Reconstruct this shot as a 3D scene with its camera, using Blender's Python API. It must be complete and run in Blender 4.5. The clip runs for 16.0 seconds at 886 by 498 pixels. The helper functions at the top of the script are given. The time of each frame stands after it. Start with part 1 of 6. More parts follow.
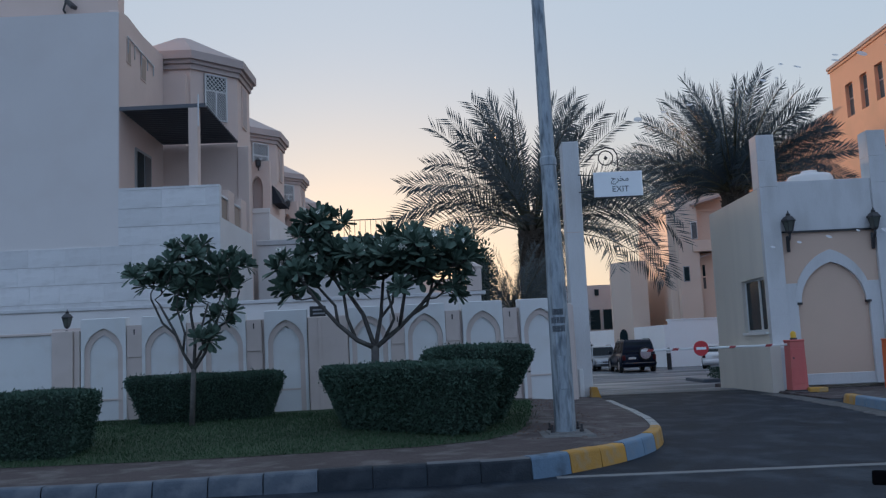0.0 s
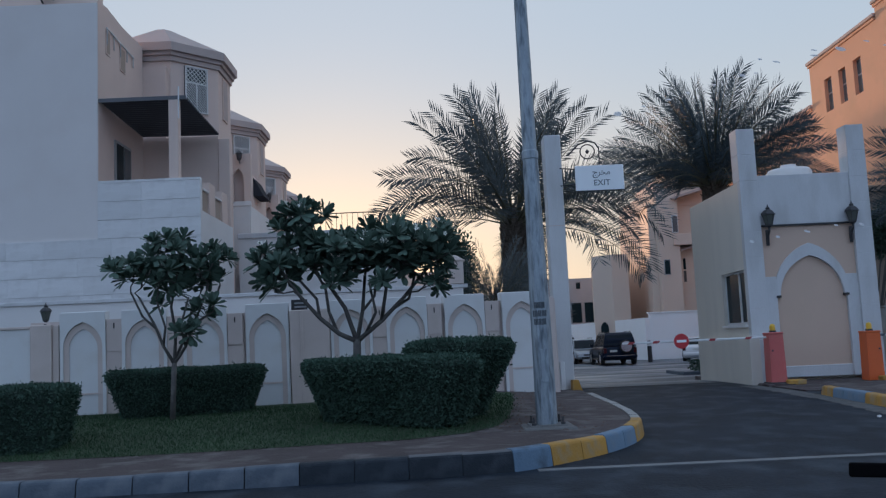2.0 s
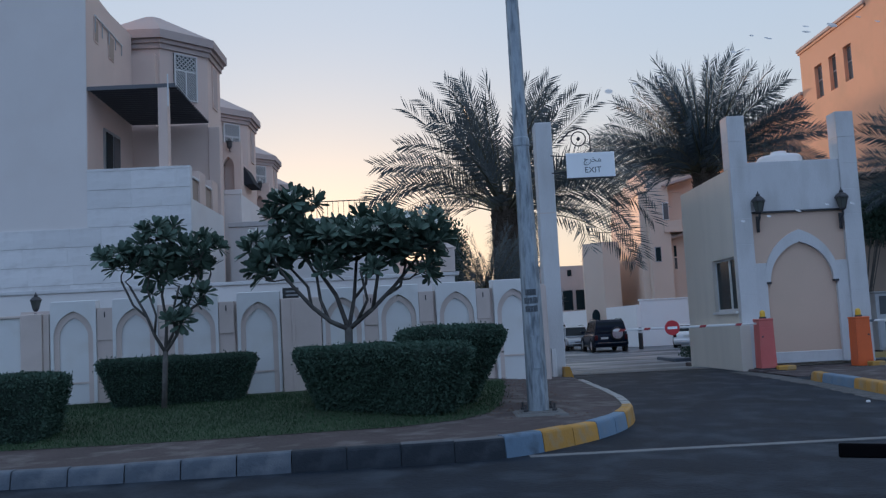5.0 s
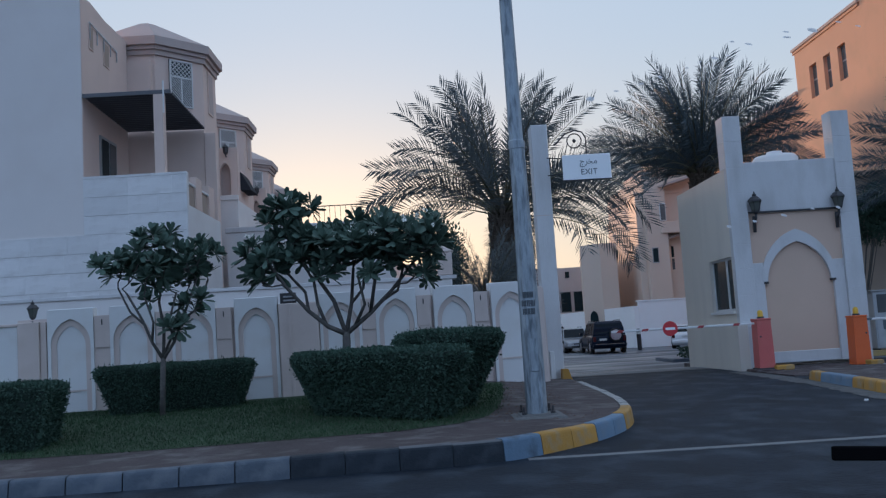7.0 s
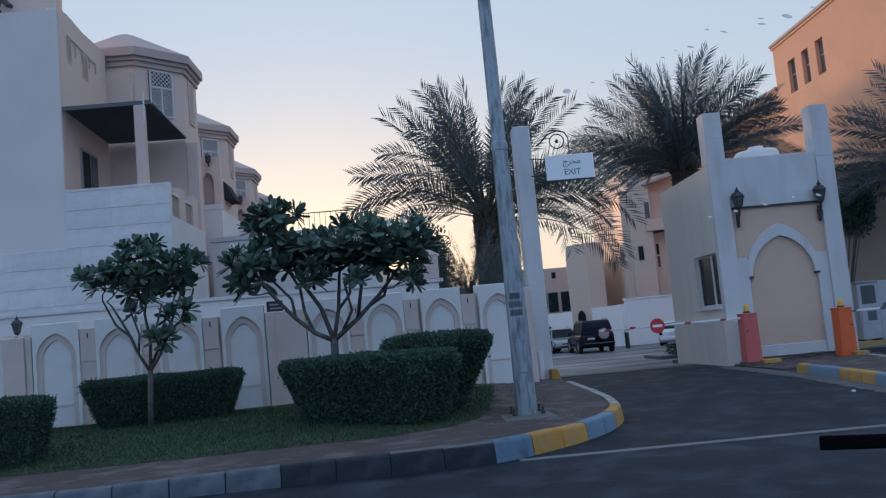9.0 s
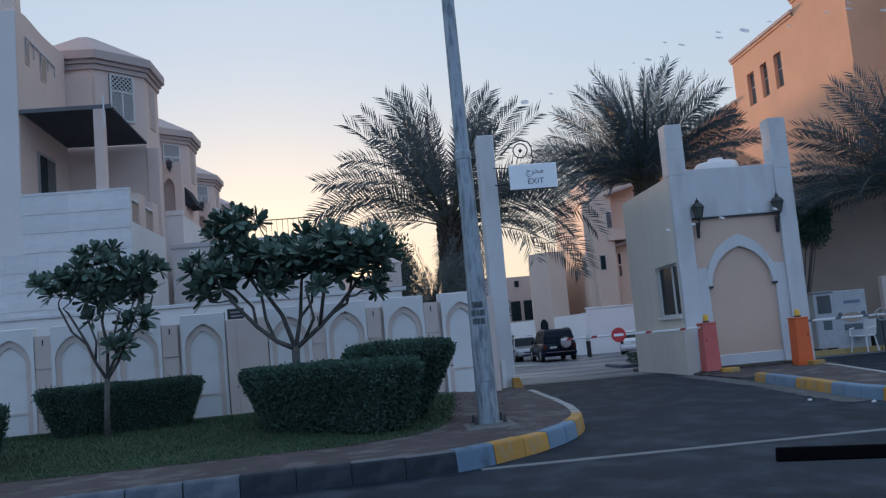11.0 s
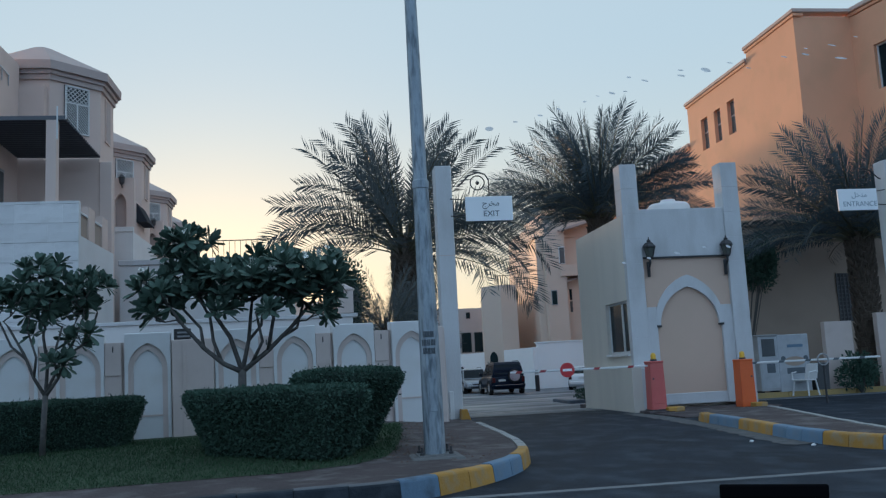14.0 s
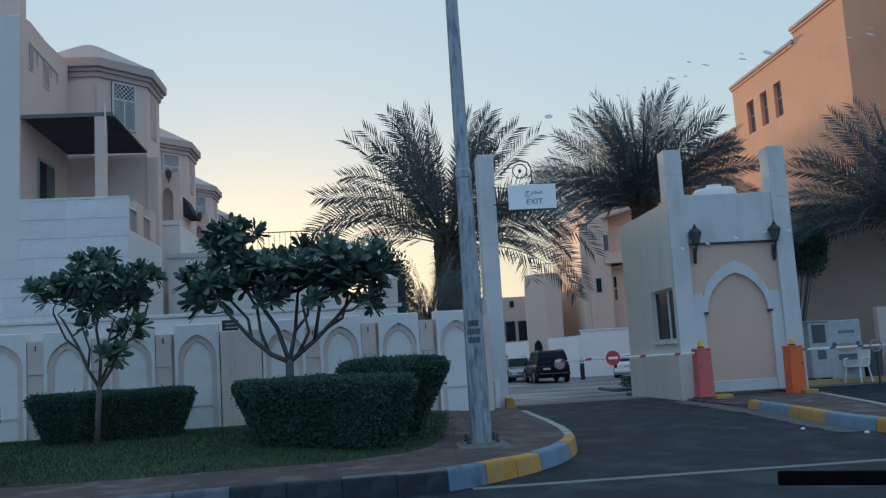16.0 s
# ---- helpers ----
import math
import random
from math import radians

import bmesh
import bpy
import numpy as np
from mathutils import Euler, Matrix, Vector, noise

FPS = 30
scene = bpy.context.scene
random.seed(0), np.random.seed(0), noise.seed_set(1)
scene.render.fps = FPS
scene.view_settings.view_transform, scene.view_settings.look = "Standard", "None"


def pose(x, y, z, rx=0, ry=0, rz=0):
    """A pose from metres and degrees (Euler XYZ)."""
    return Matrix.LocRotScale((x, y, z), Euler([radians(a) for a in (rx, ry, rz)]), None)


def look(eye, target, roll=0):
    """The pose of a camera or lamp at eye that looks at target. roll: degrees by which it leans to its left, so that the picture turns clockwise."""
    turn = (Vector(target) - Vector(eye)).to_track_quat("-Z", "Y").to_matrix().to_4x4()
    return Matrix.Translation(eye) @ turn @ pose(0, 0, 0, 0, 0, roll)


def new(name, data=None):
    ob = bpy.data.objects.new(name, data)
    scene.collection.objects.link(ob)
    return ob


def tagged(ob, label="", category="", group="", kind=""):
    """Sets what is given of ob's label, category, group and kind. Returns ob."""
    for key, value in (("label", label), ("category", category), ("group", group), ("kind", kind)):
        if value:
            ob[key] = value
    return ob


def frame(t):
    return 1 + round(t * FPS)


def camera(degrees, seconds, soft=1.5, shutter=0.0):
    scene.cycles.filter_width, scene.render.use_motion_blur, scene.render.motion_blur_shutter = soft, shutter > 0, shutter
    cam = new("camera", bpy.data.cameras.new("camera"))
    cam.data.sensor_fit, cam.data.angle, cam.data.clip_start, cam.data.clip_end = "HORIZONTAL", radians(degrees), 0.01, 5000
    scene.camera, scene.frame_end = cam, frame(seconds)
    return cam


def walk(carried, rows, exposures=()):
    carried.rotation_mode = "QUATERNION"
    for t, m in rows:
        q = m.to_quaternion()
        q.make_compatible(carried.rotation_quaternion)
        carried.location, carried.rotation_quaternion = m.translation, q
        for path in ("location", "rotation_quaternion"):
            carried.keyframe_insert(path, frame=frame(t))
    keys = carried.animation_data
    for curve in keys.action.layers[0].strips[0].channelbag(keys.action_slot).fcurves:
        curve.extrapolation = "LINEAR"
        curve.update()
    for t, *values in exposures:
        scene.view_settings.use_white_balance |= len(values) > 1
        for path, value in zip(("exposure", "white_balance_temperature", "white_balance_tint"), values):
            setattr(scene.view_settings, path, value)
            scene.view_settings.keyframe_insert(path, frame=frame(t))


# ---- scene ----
# ---------- camera ----------
cam = camera(53.4, 16.0, soft=1.3)
PATH = [
    (0, (-0.1795, 0.4557, 1.2229), (-0.2015, 2.4427, 1.4539), -2.5),
    (0.5, (-0.1783, 0.4564, 1.2226), (-0.1853, 2.4424, 1.4556), -2.6),
    (1, (-0.1680, 0.4571, 1.2261), (-0.1640, 2.4441, 1.4591), -2.6),
    (1.5, (-0.1731, 0.4579, 1.2311), (-0.1611, 2.4459, 1.4551), -2.7),
    (2, (-0.1776, 0.4587, 1.2243), (-0.1596, 2.4477, 1.4383), -2.6),
    (2.5, (-0.1802, 0.4596, 1.2203), (-0.1542, 2.4496, 1.4213), -2.4),
    (3, (-0.1842, 0.4604, 1.2159), (-0.1462, 2.4504, 1.4069), -2.2),
    (3.5, (-0.1792, 0.4612, 1.2189), (-0.1312, 2.4522, 1.4019), -2.2),
    (4, (-0.1800, 0.4619, 1.2154), (-0.1330, 2.4529, 1.3954), -2.4),
    (6.5, (-0.1674, 0.4651, 1.2221), (-0.1344, 2.4551, 1.4191), -3.4),
    (7, (-0.1650, 0.4661, 1.2224), (-0.1230, 2.4571, 1.4154), -3.5),
    (7.5, (-0.1787, 0.4674, 1.2092), (-0.1337, 2.4574, 1.4002), -3.8),
    (8, (-0.1739, 0.4692, 1.2150), (-0.1219, 2.4592, 1.4080), -4.2),
    (8.5, (-0.1661, 0.4715, 1.2170), (-0.1051, 2.4615, 1.4140), -4.8),
    (11, (-0.1530, 0.4859, 1.2213), (0.0050, 2.4689, 1.4313), -5.0),
    (11.5, (-0.1576, 0.4875, 1.2178), (0.0494, 2.4645, 1.4388), -4.3),
    (12, (-0.1748, 0.4884, 1.2144), (0.0742, 2.4594, 1.4474), -3.6),
    (12.5, (-0.1526, 0.4886, 1.2109), (0.1304, 2.4536, 1.4549), -2.9),
    (13, (-0.1678, 0.4883, 1.2056), (0.1282, 2.4503, 1.4566), -2.6),
    (13.5, (-0.1677, 0.4877, 1.2064), (0.1213, 2.4497, 1.4654), -2.7),
    (14, (-0.1577, 0.4867, 1.2164), (0.1083, 2.4507, 1.4854), -2.9),
    (14.5, (-0.1515, 0.4855, 1.2300), (0.0825, 2.4525, 1.5040), -3.2),
    (15, (-0.1607, 0.4842, 1.2253), (0.0433, 2.4542, 1.4983), -3.3),
    (15.5, (-0.1650, 0.4828, 1.2207), (0.0170, 2.4578, 1.4817), -3.3),
    (16, (-0.1731, 0.4814, 1.2155), (-0.0041, 2.4584, 1.4655), -3.3),
]
walk(cam, [(t, look(eye, target, roll)) for t, eye, target, roll in PATH],
     [(0.0, 0.70, 6450, 12), (2.5, 0.70, 6450, 12), (4.0, 0.75, 6350, 13), (7.0, 0.78, 6200, 12), (8.5, 0.80, 6180, 12), (11.0, 0.85, 6230, 11), (12.0, 0.87, 6320, 8),
      (13.0, 0.87, 6300, 5), (13.6, 0.86, 6300, 5), (14.3, 0.84, 6280, -1), (15.0, 0.83, 6320, -3), (16.0, 0.81, 6240, 1)])

# ---------- world, sun, exposure ----------
SUN_AZ, SUN_EL = -7.0, 2.6          # degrees from +y (negative: to the left), above the horizon
world = bpy.data.worlds.new("evening_sky")
scene.world = world
world.use_nodes = True
wn = world.node_tree.nodes
sky = wn.new("ShaderNodeTexSky")
sky.sky_type = "NISHITA"
sky.sun_disc = False
sky.sun_elevation = radians(SUN_EL)
sky.sun_rotation = radians(SUN_AZ)
sky.air_density, sky.dust_density, sky.ozone_density = 1.0, 2.2, 1.8
haze = wn.new("ShaderNodeMix")          # an even veil of dust over the sky
haze.data_type = "RGBA"
haze.inputs[0].default_value = 0.86
veil = wn.new("ShaderNodeMix")          # paler towards the low sun, bluer away from it
veil.data_type = "RGBA"
veil.inputs[6].default_value = (1.88, 2.62, 3.82, 1)
sky_way = wn.new("ShaderNodeTexCoord")
sky_axes = wn.new("ShaderNodeSeparateXYZ")
toward = wn.new("ShaderNodeMapRange")
toward.interpolation_type = "SMOOTHSTEP"
toward.inputs["From Min"].default_value, toward.inputs["From Max"].default_value = -0.7, 0.75
world.node_tree.links.new(sky_way.outputs["Generated"], sky_axes.inputs[0])
world.node_tree.links.new(sky_axes.outputs["Y"], toward.inputs["Value"])
world.node_tree.links.new(toward.outputs[0], veil.inputs[0])
world.node_tree.links.new(veil.outputs[2], haze.inputs[7])
dusk = wn.new("ShaderNodeMix")          # cream dust over the horizon below the pale blue
dusk.data_type = "RGBA"
dusk.inputs[6].default_value = (2.95, 2.78, 2.35, 1)
dusk.inputs[7].default_value = (2.08, 2.54, 3.02, 1)
height = wn.new("ShaderNodeMapRange")
height.interpolation_type = "SMOOTHSTEP"
height.inputs["From Min"].default_value, height.inputs["From Max"].default_value = 0.0, 0.36
world.node_tree.links.new(sky_axes.outputs["Z"], height.inputs["Value"])
world.node_tree.links.new(height.outputs[0], dusk.inputs[0])
world.node_tree.links.new(dusk.outputs[2], veil.inputs[7])
world.node_tree.links.new(sky.outputs[0], haze.inputs[6])
world.node_tree.links.new(haze.outputs[2], wn["Background"].inputs[0])
wn["Background"].inputs[1].default_value = 0.15
sun_data = bpy.data.lights.new("sun", "SUN")
sun_data.energy, sun_data.angle, sun_data.color = 3.0, radians(2.5), (1.0, 0.56, 0.30)
sun = new("sun", sun_data)
az, el = radians(SUN_AZ), radians(SUN_EL)
sun_dir = Vector((math.sin(az) * math.cos(el), math.cos(az) * math.cos(el), math.sin(el)))
sun.matrix_world = Matrix.Translation((0, 0, 30)) @ sun_dir.to_track_quat("Z", "Y").to_matrix().to_4x4()


# ---------- materials ----------
def mat(name, color, rough=0.8, vary=0.15, big=0.6, fine=30.0, bump=0.2, metal=0.0, stain=None, stain_amount=0.3,
        per_object=0.0, stretch=(1, 1, 1), depth=0.01, spec=0.5, polish=0.0):
    """Colour broken up at two scales, a stain colour in patches, and fine relief."""
    m = bpy.data.materials.new(name)
    m.use_nodes = True
    n, l = m.node_tree.nodes, m.node_tree.links
    b = n["Principled BSDF"]
    b.inputs["Roughness"].default_value = rough
    b.inputs["Metallic"].default_value = metal
    b.inputs["Specular IOR Level"].default_value = spec
    co = n.new("ShaderNodeTexCoord")
    mp = n.new("ShaderNodeMapping")
    mp.inputs["Scale"].default_value = stretch
    l.new(co.outputs["Object"], mp.inputs["Vector"])
    large, small = n.new("ShaderNodeTexNoise"), n.new("ShaderNodeTexNoise")
    large.inputs["Scale"].default_value, large.inputs["Detail"].default_value = big, 6
    small.inputs["Scale"].default_value, small.inputs["Detail"].default_value = fine, 5
    for t in (large, small):
        l.new(mp.outputs[0], t.inputs["Vector"])
    shade = n.new("ShaderNodeMath")
    shade.operation = "MULTIPLY_ADD"
    l.new(small.outputs[0], shade.inputs[0])
    shade.inputs[1].default_value = vary * 0.9
    shade.inputs[2].default_value = 1 - vary * 0.45
    shade2 = n.new("ShaderNodeMath")
    shade2.operation = "MULTIPLY_ADD"
    l.new(large.outputs[0], shade2.inputs[0])
    shade2.inputs[1].default_value = vary * 1.6
    shade2.inputs[2].default_value = 1 - vary * 0.8
    both = n.new("ShaderNodeMath")
    both.operation = "MULTIPLY"
    l.new(shade.outputs[0], both.inputs[0]), l.new(shade2.outputs[0], both.inputs[1])
    last = both
    if per_object:
        info = n.new("ShaderNodeObjectInfo")
        r = n.new("ShaderNodeMath")
        r.operation = "MULTIPLY_ADD"
        l.new(info.outputs["Random"], r.inputs[0])
        r.inputs[1].default_value, r.inputs[2].default_value = per_object, 1 - per_object / 2
        last = n.new("ShaderNodeMath")
        last.operation = "MULTIPLY"
        l.new(both.outputs[0], last.inputs[0]), l.new(r.outputs[0], last.inputs[1])
    if polish:          # patches worn smooth
        worn = n.new("ShaderNodeMapRange")
        worn.inputs["From Min"].default_value, worn.inputs["From Max"].default_value = 0.40, 0.62
        worn.inputs["To Min"].default_value, worn.inputs["To Max"].default_value = rough, rough - polish
        l.new(large.outputs[0], worn.inputs["Value"])
        l.new(worn.outputs[0], b.inputs["Roughness"])
    hsv = n.new("ShaderNodeHueSaturation")
    l.new(last.outputs[0], hsv.inputs["Value"])
    hsv.inputs["Color"].default_value = (*color, 1)
    out = hsv.outputs[0]
    if stain:
        third = n.new("ShaderNodeTexNoise")
        third.inputs["Scale"].default_value, third.inputs["Detail"].default_value = big * 2.3, 8
        l.new(mp.outputs[0], third.inputs["Vector"])
        ramp = n.new("ShaderNodeValToRGB")
        ramp.color_ramp.elements[0].position, ramp.color_ramp.elements[1].position = 0.48, 0.72
        l.new(third.outputs[0], ramp.inputs[0])
        amount = n.new("ShaderNodeMath")
        amount.operation = "MULTIPLY"
        l.new(ramp.outputs[0], amount.inputs[0])
        amount.inputs[1].default_value = stain_amount
        mix = n.new("ShaderNodeMix")
        mix.data_type = "RGBA"
        l.new(amount.outputs[0], mix.inputs[0]), l.new(out, mix.inputs[6])
        mix.inputs[7].default_value = (*stain, 1)
        out = mix.outputs[2]
    l.new(out, b.inputs["Base Color"])
    if bump:
        bp = n.new("ShaderNodeBump")
        bp.inputs["Strength"].default_value, bp.inputs["Distance"].default_value = bump, depth
        l.new(small.outputs[0], bp.inputs["Height"])
        l.new(bp.outputs[0], b.inputs["Normal"])
    return m


STUCCO_WHITE = mat("white_paint_on_stucco", (0.60, 0.60, 0.61), 0.85, 0.12, 0.7, 28, 0.5, stain=(0.44, 0.43, 0.42), stain_amount=0.5, stretch=(1.6, 1.6, 0.5))
STUCCO_BRIGHT = mat("fresh_white_paint", (0.95, 0.96, 0.97), 0.85, 0.04, 0.5, 60, 0.2, stain=(0.8, 0.8, 0.8), stain_amount=0.15)
STUCCO_FENCE = mat("white_paint_on_fence", (0.69, 0.69, 0.69), 0.85, 0.08, 0.9, 70, 0.2, stain=(0.55, 0.5, 0.44), stain_amount=0.3)
STUCCO_BEIGE = mat("beige_paint_on_fence", (0.61, 0.515, 0.475), 0.85, 0.10, 0.9, 70, 0.25, stain=(0.42, 0.34, 0.28), stain_amount=0.25)
STUCCO_SAND = mat("sand_paint", (0.62, 0.45, 0.355), 0.85, 0.08, 0.4, 60, 0.25, stain=(0.52, 0.40, 0.30), stain_amount=0.25)
STUCCO_CREAM = mat("cream_paint", (0.67, 0.62, 0.55), 0.85, 0.08, 0.4, 60, 0.25, stain=(0.50, 0.47, 0.43), stain_amount=0.25, stretch=(2.2, 2.2, 0.4))
STUCCO_PINK = mat("pinkish_paint", (0.70, 0.545, 0.475), 0.88, 0.10, 0.3, 40, 0.2, stain=(0.54, 0.42, 0.37), stain_amount=0.3)
STUCCO_ORANGE = mat("orange_paint", (0.84, 0.44, 0.27), 0.88, 0.10, 0.25, 40, 0.2, stain=(0.6, 0.36, 0.22), stain_amount=0.35)
STUCCO_BLOCK = mat("painted_block", (0.73, 0.72, 0.72), 0.88, 0.18, 1.2, 30, 0.4, stain=(0.56, 0.54, 0.53), stain_amount=0.55, per_object=0.13, stretch=(0.7, 0.7, 1.8))
STUCCO_PALE = mat("pale_street_wall_paint", (0.71, 0.665, 0.645), 0.88, 0.10, 0.3, 40, 0.2, stain=(0.62, 0.55, 0.52), stain_amount=0.3)
STUCCO_GREY = mat("grey_white_block_paint", (0.72, 0.70, 0.69), 0.88, 0.10, 0.3, 40, 0.2, stain=(0.55, 0.52, 0.5), stain_amount=0.35)
STUCCO_FAR = mat("far_pink_paint", (0.70, 0.565, 0.47), 0.88, 0.10, 0.3, 40, 0.1)
# grey of the distant villa, with haze and shade put into the colour
STUCCO_SHADE = mat("dull_grey_shade_paint", (0.46, 0.43, 0.42), 0.88, 0.12, 0.3, 40, 0.1, stain=(0.36, 0.33, 0.32), stain_amount=0.4)
# sand paint darkened for the shade beside the entrance; brown panels share it
STUCCO_BROWN_SHADE = mat("shade_browned_sand_paint", (0.40, 0.31, 0.25), 0.88, 0.12, 0.4, 50, 0.25, stain=(0.3, 0.24, 0.2), stain_amount=0.35)
CORNICE_PALE = mat("pale_pink_cornice", (0.60, 0.46, 0.40), 0.88, 0.12, 0.5, 40, 0.2)
CORNICE = mat("grey_brown_cornice", (0.48, 0.39, 0.36), 0.88, 0.12, 0.5, 40, 0.2)
PAVERS = mat("worn_grey_pavers", (0.10, 0.116, 0.138), 0.8, 0.7, 0.55, 14, 0.9, stain=(0.24, 0.262, 0.29), stain_amount=0.9, stretch=(0.3, 1.0, 1), depth=0.012, spec=0.45, polish=0.45)
SAND = mat("pale_blown_sand", (0.11, 0.112, 0.115), 0.95, 0.4, 2.0, 60, 0.5, stain=(0.03, 0.035, 0.042), stain_amount=0.9, stretch=(1, 2, 1))
ASPHALT = mat("asphalt", (0.010, 0.0175, 0.029), 0.74, 0.9, 0.8, 26, 1.0, stain=(0.045, 0.061, 0.081), stain_amount=0.85, stretch=(1.1, 0.8, 1), spec=0.20)
PAVING = mat("brick_red_paving", (0.062, 0.046, 0.047), 0.9, 0.6, 1.3, 22, 0.9, stain=(0.165, 0.15, 0.148), stain_amount=0.85, depth=0.02)
SOIL = mat("dry_soil", (0.13, 0.09, 0.075), 0.95, 0.4, 1.2, 30, 0.8, depth=0.03)
CONCRETE = mat("rough_concrete", (0.15, 0.15, 0.15), 0.92, 0.35, 4, 30, 0.9, stain=(0.12, 0.115, 0.11), stain_amount=0.6, depth=0.02)
PAINT_FADED = mat("rubbed_road_paint", (0.16, 0.165, 0.17), 0.8, 0.4, 1.5, 40, 0.2, stain=(0.03, 0.033, 0.038), stain_amount=0.95, stretch=(0.7, 3, 1))
PAINT_WHITE = mat("worn_white_road_paint", (0.17, 0.18, 0.19), 0.8, 0.3, 3, 40, 0.2, stain=(0.12, 0.12, 0.12), stain_amount=0.6)
K_BLUE = mat("kerb_blue_grey", (0.135, 0.22, 0.315), 0.75, 0.25, 2.5, 50, 0.4, stain=(0.2, 0.22, 0.24), stain_amount=0.4, per_object=0.15)
K_YELLOW = mat("kerb_yellow", (0.44, 0.23, 0.045), 0.75, 0.25, 2.5, 50, 0.4, stain=(0.29, 0.25, 0.18), stain_amount=0.8, per_object=0.2)
K_WHITE = mat("kerb_worn_white", (0.085, 0.108, 0.138), 0.8, 0.35, 2.5, 50, 0.5, stain=(0.17, 0.185, 0.21), stain_amount=0.6, per_object=0.2)
K_SCUFF = mat("kerb_scuffed_blue", (0.11, 0.18, 0.26), 0.75, 0.25, 1.6, 50, 0.4, stain=(0.03, 0.035, 0.045), stain_amount=0.95)
K_BLACK = mat("kerb_worn_black", (0.008, 0.016, 0.026), 0.75, 0.4, 2.5, 50, 0.5, stain=(0.042, 0.052, 0.066), stain_amount=0.5, per_object=0.2)
KERB_BARE = mat("kerb_bare_concrete", (0.12, 0.125, 0.135), 0.85, 0.3, 2.5, 50, 0.5, stain=(0.06, 0.062, 0.068), stain_amount=0.8)
KERB_CREAM = mat("kerb_faded_yellow", (0.42, 0.30, 0.12), 0.8, 0.25, 2.5, 50, 0.4, stain=(0.3, 0.25, 0.18), stain_amount=0.5)
KERB_PALE = mat("kerb_pale_grey", (0.34, 0.34, 0.33), 0.8, 0.25, 2.5, 50, 0.4, stain=(0.22, 0.21, 0.2), stain_amount=0.5)
GALV = mat("galvanised_steel", (0.31, 0.36, 0.405), 0.55, 0.5, 1.8, 25, 0.1, metal=0.5, stain=(0.09, 0.115, 0.14), stain_amount=0.9, stretch=(5, 5, 0.9))
DARK_METAL = mat("black_iron", (0.05, 0.05, 0.055), 0.5, 0.15, 2, 40, 0.1, metal=0.3)
AWNING = mat("dark_awning_cloth", (0.04, 0.042, 0.05), 0.95, 0.2, 0.8, 30, 0.1, spec=0.1)
RAIL_METAL = mat("dark_rail", (0.06, 0.055, 0.05), 0.6, 0.1, 2, 40, 0.0)
CORRUGATED = mat("dark_corrugated_sheet", (0.11, 0.112, 0.125), 0.6, 0.2, 0.8, 30, 0.1)
FRAME_WHITE = mat("white_frame_paint", (0.72, 0.72, 0.72), 0.5, 0.06, 2, 40, 0.05)
FRAME_GREY = mat("grey_aluminium", (0.35, 0.36, 0.37), 0.4, 0.06, 2, 40, 0.05, metal=0.4)
GLASS_DARK = mat("dark_window_glass", (0.014, 0.028, 0.034), 0.12, 0.1, 0.5, 5, 0.0, spec=0.08)
GLASS_CURTAIN = mat("curtained_window_glass", (0.10, 0.11, 0.12), 0.15, 0.3, 0.8, 6, 0.0)
LATTICE = mat("white_lattice_timber", (0.66, 0.65, 0.64), 0.6, 0.1, 2, 40, 0.1)
SIGN_WHITE = mat("sign_white", (0.90, 0.92, 0.94), 0.4, 0.05, 1.5, 30, 0.0)
SIGN_FADED = mat("sign_faded_lettering", (0.34, 0.39, 0.44), 0.5, 0.2, 2, 30, 0.0)
KIOSK = mat("greyish_white_enamel", (0.44, 0.46, 0.49), 0.5, 0.12, 2, 30, 0.0, stain=(0.33, 0.34, 0.36), stain_amount=0.5)
SIGN_DARK = mat("sign_dark_lettering", (0.10, 0.12, 0.14), 0.5, 0.05, 2, 30, 0.0)
BAND_RED = mat("dull_red_band", (0.33, 0.035, 0.04), 0.5, 0.1, 2, 30, 0.0)
SIGN_RED = mat("sign_red", (0.55, 0.03, 0.04), 0.4, 0.08, 2, 30, 0.0)
CAB_RED = mat("faded_red_cabinet", (0.58, 0.125, 0.115), 0.5, 0.15, 1.5, 30, 0.1, stain=(0.5, 0.18, 0.14), stain_amount=0.4)
CAB_ORANGE = mat("orange_cabinet", (0.72, 0.13, 0.03), 0.45, 0.12, 1.5, 30, 0.1)
AMBER = mat("amber_beacon", (0.75, 0.45, 0.05), 0.3, 0.05, 2, 30, 0.0)
LAMP_GLASS = mat("smoky_lantern_glass", (0.10, 0.11, 0.10), 0.2, 0.1, 2, 20, 0.0)
BAR_GREY = mat("grey_painted_lattice", (0.10, 0.10, 0.105), 0.7, 0.2, 2, 30, 0.2)
BIN_GREY = mat("dark_grey_bin_plastic", (0.07, 0.075, 0.08), 0.55, 0.2, 2, 30, 0.15)
LEAF_HEDGE = mat("hedge_leaf", (0.048, 0.092, 0.068), 0.75, 0.35, 3, 40, 0.0, per_object=0.1, spec=0.25)
HEDGE_INNER_SHADE = mat("hedge_inner_shade", (0.028, 0.045, 0.036), 0.9, 0.3, 3, 40, 0.0, spec=0.1)
LEAF_PLUM = mat("plumeria_leaf", (0.088, 0.142, 0.112), 0.6, 0.35, 3, 15, 0.0, spec=0.3)
LEAF_PALM = mat("palm_leaflet", (0.100, 0.116, 0.116), 0.45, 0.35, 1.5, 15, 0.0, spec=0.35)
LEAF_PALM_DARK = mat("palm_leaflet_dark", (0.085, 0.108, 0.118), 0.6, 0.35, 1.5, 15, 0.0, spec=0.15)
